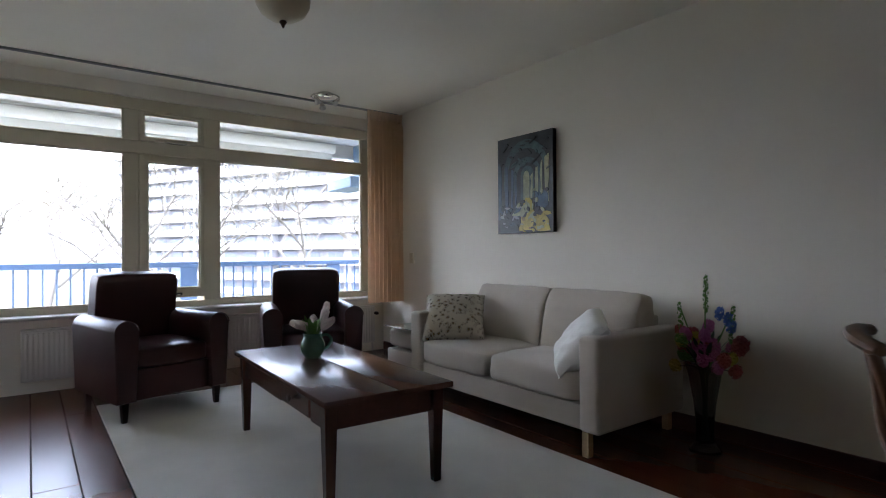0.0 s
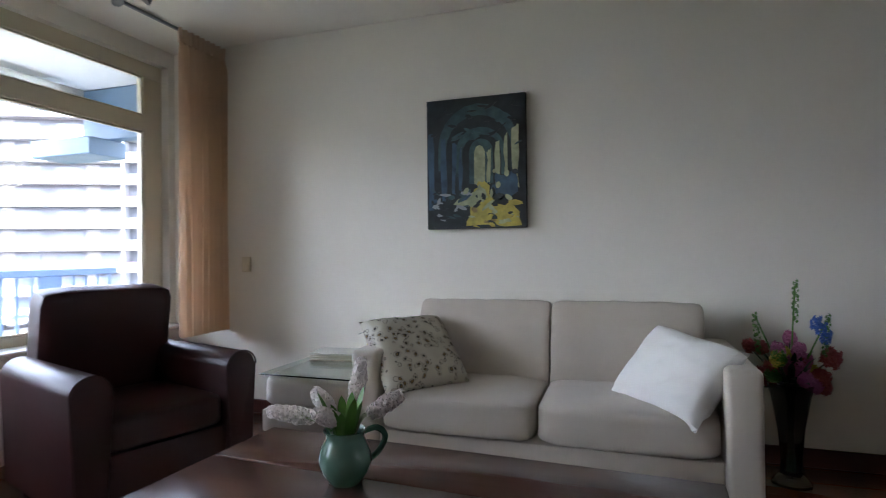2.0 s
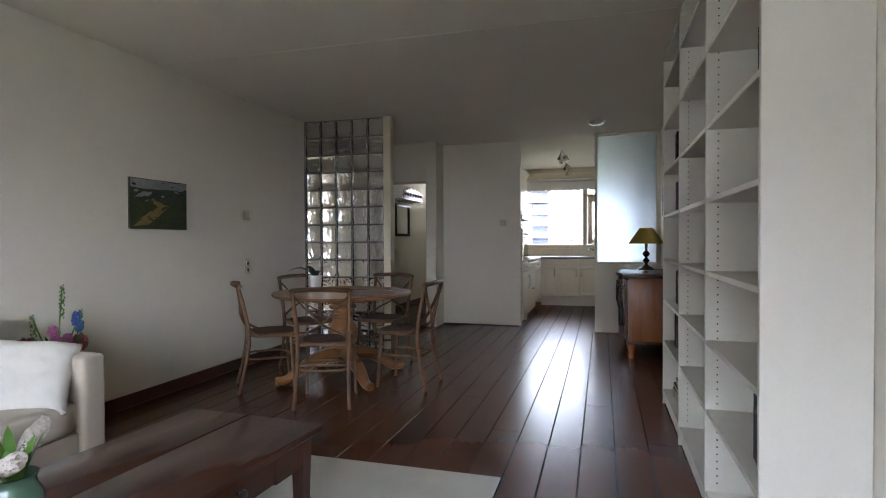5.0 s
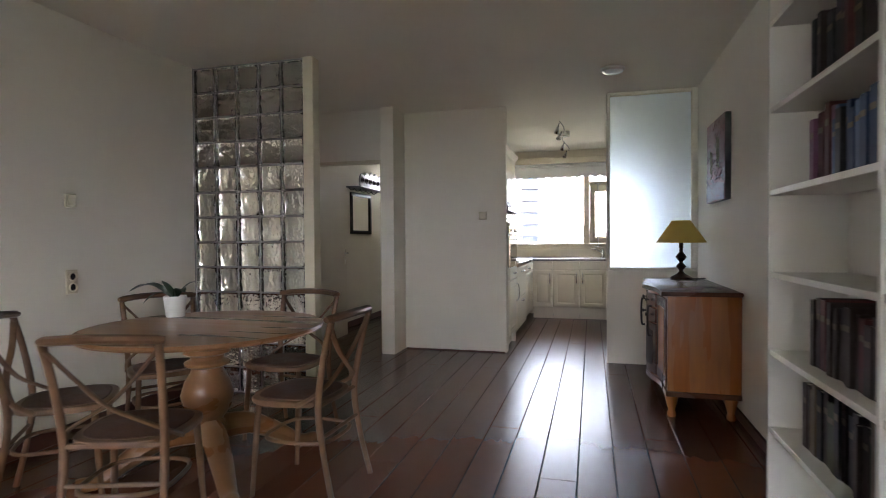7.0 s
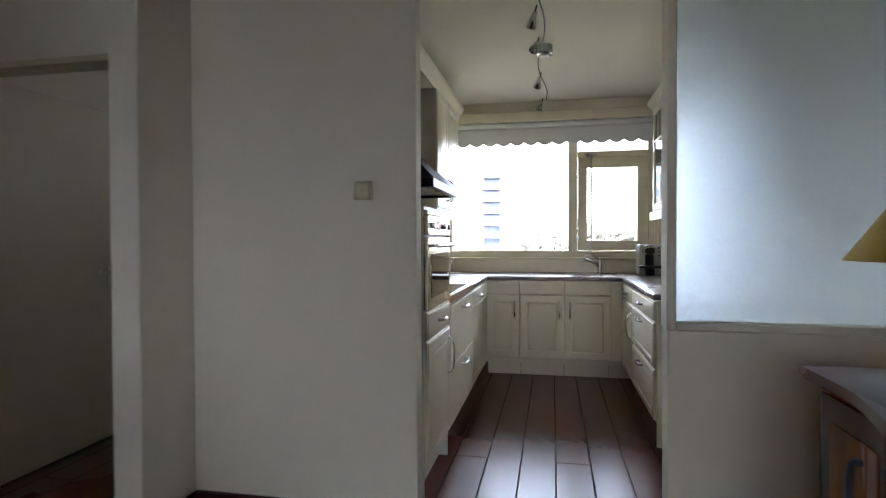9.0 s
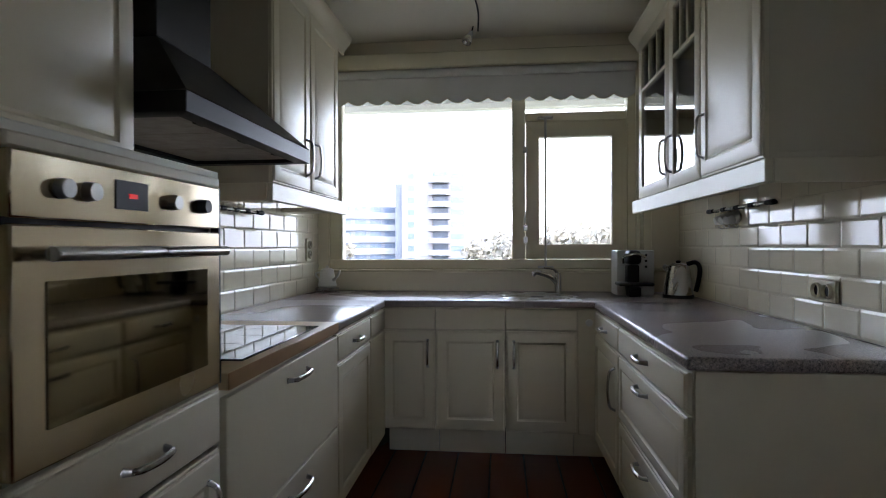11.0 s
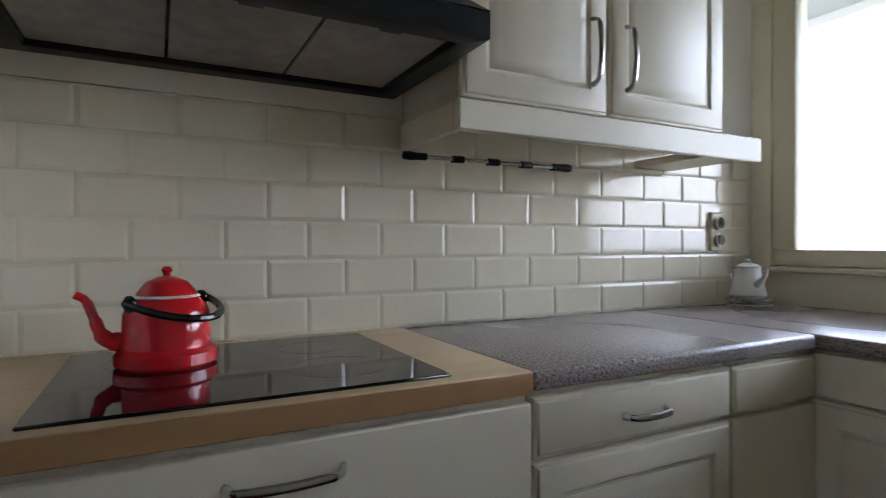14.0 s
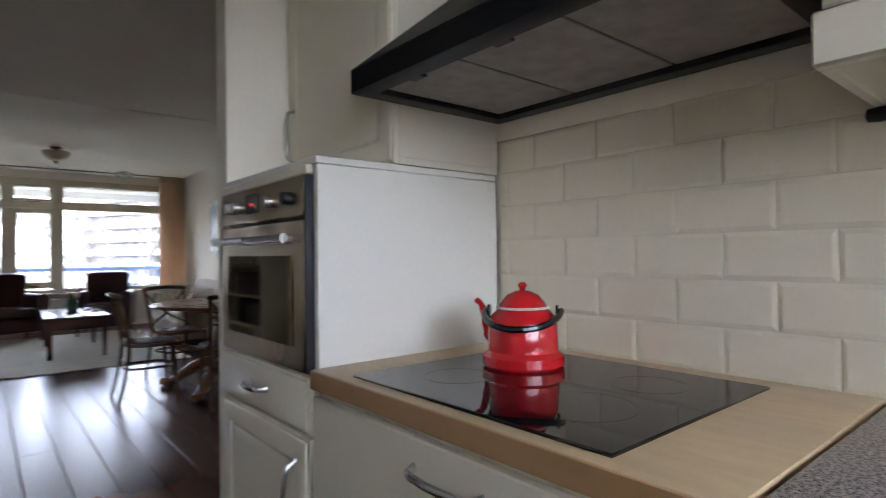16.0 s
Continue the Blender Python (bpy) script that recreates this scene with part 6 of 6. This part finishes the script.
for s in (-1, 1):
    part("handle_lug", lathe([(0, -0.004), (0.016, -0.003), (0.016, 0.003), (0, 0.004)], 14, m=pose(0, 0, 0, 0, 0, 35) @ pose(0.002, s * 0.079, 0.122, 90)), BAKELITE, rk)

tp = thing("teapot", pose(-1.11, 6.84, CT + 0.035), "small white teapot on a wire stand", "teapot")
part("body", lathe([(0, 0), (0.05, 0), (0.062, 0.012), (0.05, 0.06), (0.042, 0.11), (0.044, 0.115), (0.03, 0.125), (0.01, 0.13), (0.012, 0.14), (0, 0.146)], 28), WHITE_POT, tp)
part("spout", tube(bow([(0.045, -0.02, 0.05), (0.08, -0.03, 0.08), (0.095, -0.035, 0.115)], 4), [0.012, 0.011, 0.01, 0.009, 0.008, 0.008, 0.007, 0.007, 0.006], 8), WHITE_POT, tp)
part("ear", tube(bow([(-0.042, 0.01, 0.10), (-0.085, 0.02, 0.09), (-0.05, 0.012, 0.04)], 5), 0.006, 8), WHITE_POT, tp)
st = thing("pot_stand", pose(-1.11, 6.84, CT), "round wire pot stand on the worktop", "stand")
for z in (0.012, 0.030):
    part("wire_ring", tube([(0.075 * math.cos(k * math.pi / 12), 0.075 * math.sin(k * math.pi / 12), z) for k in range(24)], 0.003, 6, closed=True), STEEL, st)
for k in range(4):
    a = k * math.pi / 2
    part("wire_foot", tube([(0.075 * math.cos(a), 0.075 * math.sin(a), 0), (0.075 * math.cos(a), 0.075 * math.sin(a), 0.034), (0.01 * math.cos(a), 0.01 * math.sin(a), 0.031)], 0.003, 6), STEEL, st)

cm = thing("coffee_machine", pose(0.825, 6.80, CT), "black and silver capsule coffee machine on the worktop", "coffee machine")
part("back_body", box(-0.11, 0.11, -0.02, 0.16, 0, 0.275, 0.008, seg=3), material("pale_grey_casing", (0.55, 0.55, 0.53), 0.35, vary=0.04), cm)
part("head", cushion(0.085, 0.14, 0.085, 3.5, 0, 1, 0), BLACK, cm, m=pose(-0.03, -0.075, 0.232))
part("column", box(-0.065, 0.005, -0.10, -0.02, 0.03, 0.19, 0.012, seg=2), BLACK, cm)
part("drip_tray", box(-0.125, 0.075, -0.16, -0.02, 0.066, 0.086, 0.008, seg=2), BLACK, cm)
part("tray_foot", box(-0.06, 0.01, -0.12, -0.02, 0.0, 0.06, 0.008), BLACK, cm)
part("lever", tube(bow([(-0.09, -0.1, 0.2), (-0.095, -0.13, 0.235), (-0.03, -0.15, 0.255), (0.035, -0.1, 0.235)], 4), 0.008, 8), CHROME, cm)
for k in range(3):
    part("button", lathe([(0, 0), (0.008, 0), (0.007, 0.004), (0, 0.004)], 12, m=pose(0.06, -0.02, 0.245 - 0.035 * k, 90)), DARK_METAL, cm)
ek = thing("electric_kettle", pose(1.035, 6.66, CT), "stainless steel electric kettle with a black handle", "kettle")
part("base", lathe([(0, 0), (0.085, 0), (0.085, 0.02), (0, 0.02)], 28), BLACK, ek)
part("body", lathe([(0, 0.02), (0.08, 0.02), (0.078, 0.06), (0.06, 0.16), (0.055, 0.185), (0.03, 0.2), (0.0, 0.203)], 32), STEEL, ek)
part("lid_knob", lathe([(0, 0.2), (0.012, 0.2), (0.014, 0.214), (0, 0.218)], 14), BLACK, ek)
part("handle", tube(bow([(0.04, -0.02, 0.195), (0.085, -0.035, 0.205), (0.105, -0.042, 0.17), (0.098, -0.04, 0.10), (0.085, -0.035, 0.04)], 5), 0.013, 8), BLACK, ek)
part("spout", tube([(-0.05, 0.02, 0.165), (-0.075, 0.03, 0.185)], [0.02, 0.012], 8), STEEL, ek)

wall_plate("socket", pose(KX, 6.835, 1.20, 0, 0, LEFT), 0.08, 0.15, "socket", "cream double socket on the kitchen tiles")
wall_plate("socket", pose(EX - 0.010, 5.43, 1.06, 0, 0, RIGHT), 0.15, 0.08, "socket", "cream double socket on the kitchen tiles by the end")

# spot rail on the kitchen ceiling
kl = thing("spot_rail", pose(-0.12, 5.5, CEIL), "wavy chrome spot rail on the kitchen ceiling", "lamp")
part("canopy", lathe([(0, 0), (0.062, 0), (0.062, -0.06), (0.055, -0.065), (0, -0.065)], 24), STEEL, kl)
part("canopy_cap", lathe([(0, -0.066), (0.04, -0.066), (0.032, -0.078), (0, -0.08)], 20), WHITE_POT, kl)
part("rail", tube(bow([(-0.02 + 0.03 * math.sin(k * 1.1), -0.95 + 0.28 * k, -0.06) for k in range(9)], 4), 0.005, 6), DARK_METAL, kl)
for y, t in ((-0.85, 35), (-0.35, -40), (0.42, 35), (1.22, -30)):
    part("arm", tube([(-0.03, y, -0.06), (-0.04, y, -0.10)], 0.005, 6), DARK_METAL, kl)
    part("spot_head", lathe([(0, 0), (0.012, 0), (0.016, -0.03), (0.03, -0.085), (0.03, -0.09), (0.024, -0.075), (0, -0.06)], 14), STEEL, kl, m=pose(-0.04, y, -0.095, t, 20, 0))

# wall tiles: bed of grout here, the tiles one by one
TW, TH, T0 = 0.2, 0.0975, CT + 0.001
tiles_w = thing("wall_tiles", label="cream bevelled brick-laid wall tiles", category="wall tiles", kind="structure")
part("grout_bed", box(KX - 0.010, KX - 0.0045, 4.612, 7.06, CT, 1.50), GROUT, tiles_w)
tiles_e = thing("wall_tiles", label="cream bevelled brick-laid tiles above the drawer worktop", category="wall tiles", kind="structure")
part("grout_bed", box(EX - 0.006, EX - 0.001, 4.93, 7.06, CT, 1.50), GROUT, tiles_e)
tile_shapes = {}


def tile_mesh(w, h):
    key = (round(w, 3), round(h, 3))
    if key not in tile_shapes:
        g = 0.0011
        own = bmesh.new()
        x0, x1, z0, z1, b = g, w - g, g, h - g, min(0.009, w * 0.2, h * 0.2)
        lo = [own.verts.new(p) for p in ((x0, 0.005, z0), (x1, 0.005, z0), (x1, 0.005, z1), (x0, 0.005, z1))]
        mi = [own.verts.new(p) for p in ((x0, 0.0002, z0), (x1, 0.0002, z0), (x1, 0.0002, z1), (x0, 0.0002, z1))]
        hi = [own.verts.new(p) for p in ((x0 + b, -0.002, z0 + b), (x1 - b, -0.002, z0 + b), (x1 - b, -0.002, z1 - b), (x0 + b, -0.002, z1 - b))]
        own.faces.new(hi)
        for a, c in ((lo, mi), (mi, hi)):
            for i in range(4):
                j = (i + 1) % 4
                own.faces.new((a[i], a[j], c[j], c[i]))
        own.faces.new(lo[::-1])
        tile_shapes[key] = mesh_of("tile", own, TILE, 12)
    return tile_shapes[key]


def lay_tiles(parent, x, turn, lo, hi, phase, rows):
    for r in range(rows):
        h = min(TH, 1.50 - (T0 + r * TH))
        if h < 0.02:
            continue
        y = lo - ((lo - phase - (r % 2) * TW / 2) % TW)
        while y < hi - 0.004:
            a, b = max(y, lo), min(y + TW, hi)
            if b - a > 0.012:
                piece("tile", tile_mesh(b - a, h), parent, pose(x, a if turn > 0 else b, T0 + r * TH, 0, 0, turn))
            y += TW


lay_tiles(tiles_w, KX - 0.002, 90, 4.612, 7.058, 5.047, 6)
lay_tiles(tiles_e, EX - 0.0085, -90, 4.93, 7.058, 5.05, 6)


# ---- balcony and the world outside ----
bal = thing("balcony", label="concrete balcony with a blue-grey end panel", category="balcony", kind="structure")
part("slab", box(-3.6, 3.0, -6.75, -5.64, -0.25, -0.02, 0.01), CONCRETE, bal)
part("soffit", box(-3.6, 3.0, -6.75, -5.64, 2.60, 2.8, 0.01), AWNING, bal)
part("edge_beam", box(-3.6, 3.0, -6.85, -6.755, 2.42, 2.8, 0.01), CONCRETE, bal)
part("end_panel", box(-3.42, -3.30, -6.75, -5.64, 2.14, 2.598, 0.01), BLUE_GREY, bal)
part("end_bracket", box(-3.44, -3.08, -7.1, -6.4, 1.98, 2.13, 0.01), BLUE_GREY, bal)
aw = thing("awning", label="rolled-up white awning under the balcony ceiling", category="awning")
part("cassette", tube([(-2.95, -6.62, 2.50), (2.9, -6.62, 2.50)], 0.06, 14), AWNING, aw)
part("valance", box(-2.95, 2.9, -6.70, -6.685, 2.32, 2.47, 0.004), AWNING, aw)

rl = thing("railing", label="blue metal balcony railing with upright bars", category="railing", kind="structure")
part("top_rail", box(-3.6, 3.0, -6.80, -6.70, 0.95, 1.01, 0.008), BLUE_RAIL, rl)
part("bottom_rail", box(-3.6, 3.0, -6.77, -6.73, 0.06, 0.10, 0.004), BLUE_RAIL, rl)
for x in (-2.98, -1.15, 0.7, 2.5):
    part("post", box(x - 0.09, x + 0.09, -6.76, -6.72, -0.02, 0.95, 0.004), BLUE_RAIL, rl)
bar = mesh_of("bar", box(-0.010, 0.010, -0.010, 0.010, 0.10, 0.95), BLUE_RAIL)
x = -3.55
while x < 2.95:
    piece("bar", bar, rl, pose(x, -6.75, 0))
    x += 0.118

structure("ground", box(-900, 900, -900, 900, -7.2, -6.5), GRASS, "grassy ground far below, reaching the horizon", "ground")
bm = box(-95, 30, -70, -62, -6.5, -6.46)
structure("road", bm, material("asphalt", (0.055, 0.055, 0.058), 0.9, vary=0.2, scale=0.5), "asphalt parking road below the flats", "road")


def slab_block(name, m, length, floors, bay, label, storey=2.8, depth=12):
    """A long block of flats; its balcony side towards +y."""
    h = thing(name, m, label, "building")
    part("wall", box(0, length, -depth, -1.6, 0, floors * storey), FACADE_GREY, h)
    part("roof", box(-0.5, length + 0.5, -depth - 0.3, 0.3, floors * storey + 0.01, floors * storey + 0.7), FACADE, h)
    win_me = mesh_of("window", box(0, bay * 0.62, -1.62, -1.54, 0.7, 2.25), DARK_WINDOW)
    par_me = mesh_of("parapet", box(0, bay - 0.15, -0.15, 0, 0.05, 1.05), FACADE)
    wht_me = mesh_of("panel", box(0, bay * 0.3, -1.62, -1.5, 0.1, 2.6), FACADE)
    n = int(length / bay)
    for f in range(floors):
        z = f * storey
        part("balcony_slab", box(0, length, -1.6, 0.1, z - 0.12, z + 0.05), FACADE, h)
        part("coping", box(0, length, -0.2, 0.06, z + 1.06, z + 1.16), FACADE_RED if f % 3 == 2 else FACADE, h)
        for k in range(n):
            piece("parapet", par_me, h, pose(k * bay, 0, z))
            piece("window", win_me, h, pose(k * bay + 0.3, 0, z))
            if k % 2 == 0:
                piece("panel", wht_me, h, pose(k * bay + bay * 0.68, 0, z))
    for k in range(0, n + 1, 4):
        part("pier", box(k * bay - 0.15, k * bay + 0.15, -1.6, 0.12, 0, floors * storey), FACADE, h)
    return h


slab_block("apartment_building", pose(-62, -45, -6.5, 0, 0, -63.2), 106, 10, 5.0, "long white block of flats with balcony bands, across the green")

# tower and wing seen from the kitchen
tw = thing("apartment_tower", pose(-15.5, 128, -6.5, 0, 0, 5), "brick tower of flats with white curved balconies, far off", "building")
part("core", box(-7, 0, 0, 12, 0, 25.5), BRICK_FAR, tw)
part("core", box(3.6, 12.5, 0, 12, 0, 22.8), BRICK_FAR, tw)
part("stair_shaft", box(-8.6, -7.05, 1, 10, 0, 22), FACADE_GREY, tw)
part("roof", box(-6, 9, 2, 10, 22.9, 26.8), FACADE, tw)
for f in range(9):
    z = f * 2.75
    part("round_balcony", lathe([(0, 0), (2.6, 0), (2.6, 1.15), (2.45, 1.15), (2.45, 0.2), (0, 0.2)], 24), FACADE, tw, m=pose(1.6, 0.3, z))
    part("window", box(0.05, 3.55, 1.2, 1.4, z + 1.1, z + 2.7), DARK_WINDOW, tw)
    part("window", box(4.2, 7.2, -0.08, 0.02, z + 0.9, z + 2.2), DARK_WINDOW, tw)
    part("window", box(-5.6, -4.2, -0.08, 0.02, z + 0.9, z + 2.2), DARK_WINDOW, tw)
    part("band", box(-7.05, 0, -0.06, -0.01, z, z + 0.3), FACADE, tw)
part("back_wall", box(0, 3.6, 1.41, 12, 0, 24.5), BRICK_FAR, tw)
wg = thing("apartment_wing", pose(-27, 132, -6.5, 0, 0, 28), "long low wing of flats with white bands, far off", "building")
part("wall", box(-19, 4, 0, 10, 0, 17.0), FACADE_GREY, wg)
for f in range(6):
    part("band", box(-19, 4, -0.5, -0.01, f * 2.8 + 0.1, f * 2.8 + 1.5), FACADE, wg)
    for k in range(6):
        part("window", box(-18.4 + 3.6 * k, -15.8 + 3.6 * k, -0.06, -0.008, f * 2.8 + 1.55, f * 2.8 + 2.75), DARK_WINDOW, wg)


def bare_tree(m, height, spread, seed, label, density=1.0):
    t = thing("tree", m, label, "tree", "bare trees outside")
    rng = random.Random(seed)
    limbs = bmesh.new()
    twigs = bmesh.new()

    def grow(p, d, ln, r, level):
        q = p + d * ln * 0.5 + Vector((rng.uniform(-1, 1), rng.uniform(-1, 1), 0)) * ln * 0.05
        e = q + (d + Vector((rng.uniform(-1, 1), rng.uniform(-1, 1), rng.uniform(-0.2, 0.5))) * 0.22).normalized() * ln * 0.5
        tube([p, q, e], [r, r * 0.82, r * 0.62], 5 if level < 2 else 3, bm=limbs if level < 3 else twigs)
        if level >= 4:
            return
        kids = (4, 5, 4, 4)[level]
        for i in range(kids):
            a = rng.uniform(0, 6.28)
            o = Vector((math.cos(a), math.sin(a), rng.uniform(-0.1, 0.6)))
            nd = (d * 0.75 + o * spread).normalized()
            start = p.lerp(e, rng.uniform(0.55, 1.0)) if i else e
            grow(start, nd, ln * rng.uniform(0.5, 0.72), r * 0.55, level + 1)

    grow(Vector((0, 0, 0)), Vector((0, 0, 1)), height * 0.5, height * 0.013, 0)
    part("trunk", limbs, BARK, t)
    tw_ob = part("crown", twigs, TWIG, t)
    return t


for x, y, h, s in ((-5.0, -40, 15, 1), (-1.0, -44, 15, 2), (-17, -42, 15.5, 3), (-12, -52, 15.5, 4), (2.5, -48, 14.5, 5), (-25, -44, 15, 6), (-8.5, -50, 14, 7)):
    bare_tree(pose(x, y, -6.5), h, 0.75, s, "bare tree with thin twigs on the green")


def leafy_far_tree(m, r, seed, label):
    t = thing("tree", m, label, "tree", "far trees behind the kitchen")
    rng = random.Random(seed)
    part("trunk", tube([(0, 0, 0), (0.2, 0.1, r * 1.2)], [0.35, 0.2], 7), BARK, t)
    bm = bmesh.new()
    for i in range(260):
        d = Vector((rng.gauss(0, 1), rng.gauss(0, 1), rng.gauss(0, 1))).normalized() * r * rng.uniform(0.3, 1.0)
        p = Vector((d.x, d.y, r * 1.7 + d.z * 0.8))
        a = Vector((rng.uniform(-1, 1), rng.uniform(-1, 1), rng.uniform(-1, 1))).normalized() * r * 0.13
        b = a.orthogonal().normalized() * r * 0.13
        vs = [bm.verts.new(p + a), bm.verts.new(p + b), bm.verts.new(p - a), bm.verts.new(p - b)]
        bm.faces.new(vs)
    part("crown", bm, TWIG, t)


for x, y, r, s in ((-37, 100, 4.6, 1), (-33, 110, 4.4, 2), (6, 95, 4.4, 3), (1, 110, 4.4, 4), (11, 90, 4.6, 5), (16, 96, 4.5, 6), (-5, 120, 3.6, 7)):
    leafy_far_tree(pose(x, y, -6.5), r, s, "hazy tree far behind the kitchen window")

CAR = [material("car_paint", c, 0.25, 0.2, vary=0.05) for c in ((0.4, 0.03, 0.03), (0.6, 0.6, 0.6), (0.05, 0.08, 0.2), (0.3, 0.31, 0.33))]


def parked_car(m, paint):
    c = thing("car", m, "small parked car on the road below", "car", "parked cars")
    prof = [(-2.0, 0.35), (2.0, 0.35), (2.05, 0.7), (1.9, 0.85), (1.1, 0.95), (0.55, 1.42), (-1.1, 1.45), (-1.7, 0.98), (-2.02, 0.9)]
    part("body", prism(prof, -0.8, 0.8, 0.05, m=pose(0, 0, 0, 90)), paint, c)
    part("windows", prism([(0.95, 0.97), (0.5, 1.37), (-1.05, 1.39), (-1.5, 1.0)], -0.81, 0.81, m=pose(0, 0, 0, 90)), DARK_WINDOW, c)
    for x in (-1.25, 1.25):
        for y in (-0.78, 0.78):
            part("wheel", lathe([(0, -0.09), (0.28, -0.09), (0.31, -0.05), (0.31, 0.05), (0.28, 0.09), (0, 0.09)], 16, m=pose(0, 0, 0, 90)), BLACK, c, m=pose(x, y, 0.31))


for i in range(9):
    parked_car(pose(-46 + i * 5.6, -64.2, -6.46, 0, 0, 2 * (i % 3)), CAR[(0, 1, 3, 0, 2, 1, 3, 0, 1)[i]])

ks = thing("kitchen_soffit", label="overhang above the kitchen window outside, grey below, white at the front", category="soffit", kind="structure")
# the slab is a darker bluish grey than the front edge
SOFFIT = material("grey_soffit_underside", (0.42, 0.43, 0.46), 0.85, vary=0.06)
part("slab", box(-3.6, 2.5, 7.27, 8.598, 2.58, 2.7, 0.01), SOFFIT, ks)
part("front_edge", box(-3.6, 2.5, 8.6, 8.7, 2.52, 2.7, 0.01), AWNING, ks)

# ---- pieces: floorboards, glass blocks ----
PW = 0.1893
rng = random.Random(3)
shared = {}


def plank_mesh(length):
    key = round(length, 2)
    if key not in shared:
        shared[key] = mesh_of("plank", box(-PW / 2 + 0.0024, PW / 2 - 0.0024, 0, key - 0.003, -0.02, 0, 0.002), PLANK)
    return shared[key]


x = -2.887 - PW / 2
i = 0
while x < EX + PW / 2:
    cuts = [-5.6, -5.6 + (1.2, 2.6, 3.6, 2.0)[i % 4], (-0.4, 0.9, -1.4, 0.3, 1.6)[i % 5], (3.2, 4.6, 3.9)[i % 3], 7.25]
    for a, b in zip(cuts, cuts[1:]):
        piece("plank", plank_mesh(b - a), floor, pose(x, a, -0.0002 * (i % 3)))
    x += PW
    i += 1
x = -2.887 - 1.5 * PW
while x > -5.5:
    for a, b in ((1.9, 4.6), (4.6, 7.25)):
        piece("plank", plank_mesh(b - a), floor, pose(x, a, -0.0002))
    x -= PW

own = bmesh.new()
bmesh.ops.create_cube(own, size=1)
for v in own.verts:
    v.co = Vector((v.co.x * 0.186, v.co.y * 0.076, v.co.z * 0.186))
bmesh.ops.bevel(own, geom=own.edges[:], offset=0.012, segments=3, profile=0.5, affect="EDGES")
block_me = mesh_of("glass_block", own, BLOCK_GLASS, 60)
bm = bmesh.new()
RH = (CEIL - 0.012) / 13
for r in range(14):
    z = 0.006 + r * RH
    box(WX + 0.006, -1.919, GY0 + 0.012, GY1 - 0.012, z - 0.006, z + 0.006, bm=bm)
for k in range(6):
    xx = WX + 0.006 + k * 0.1986
    for r in range(13):
        box(max(xx - 0.006, WX + 0.006), xx + 0.006, GY0 + 0.012, GY1 - 0.012, 0.0125 + r * RH, -0.0005 + (r + 1) * RH, bm=bm)
part("mortar", bm, MORTAR, blocks)
for r in range(13):
    for k in range(5):
        ob = piece("glass_block", block_me, blocks, pose(WX + 0.006 + (k + 0.5) * 0.1986, (GY0 + GY1) / 2, 0.006 + (r + 0.5) * RH, 0, 90 * ((r + k) % 4)))
        ob.visible_shadow = False
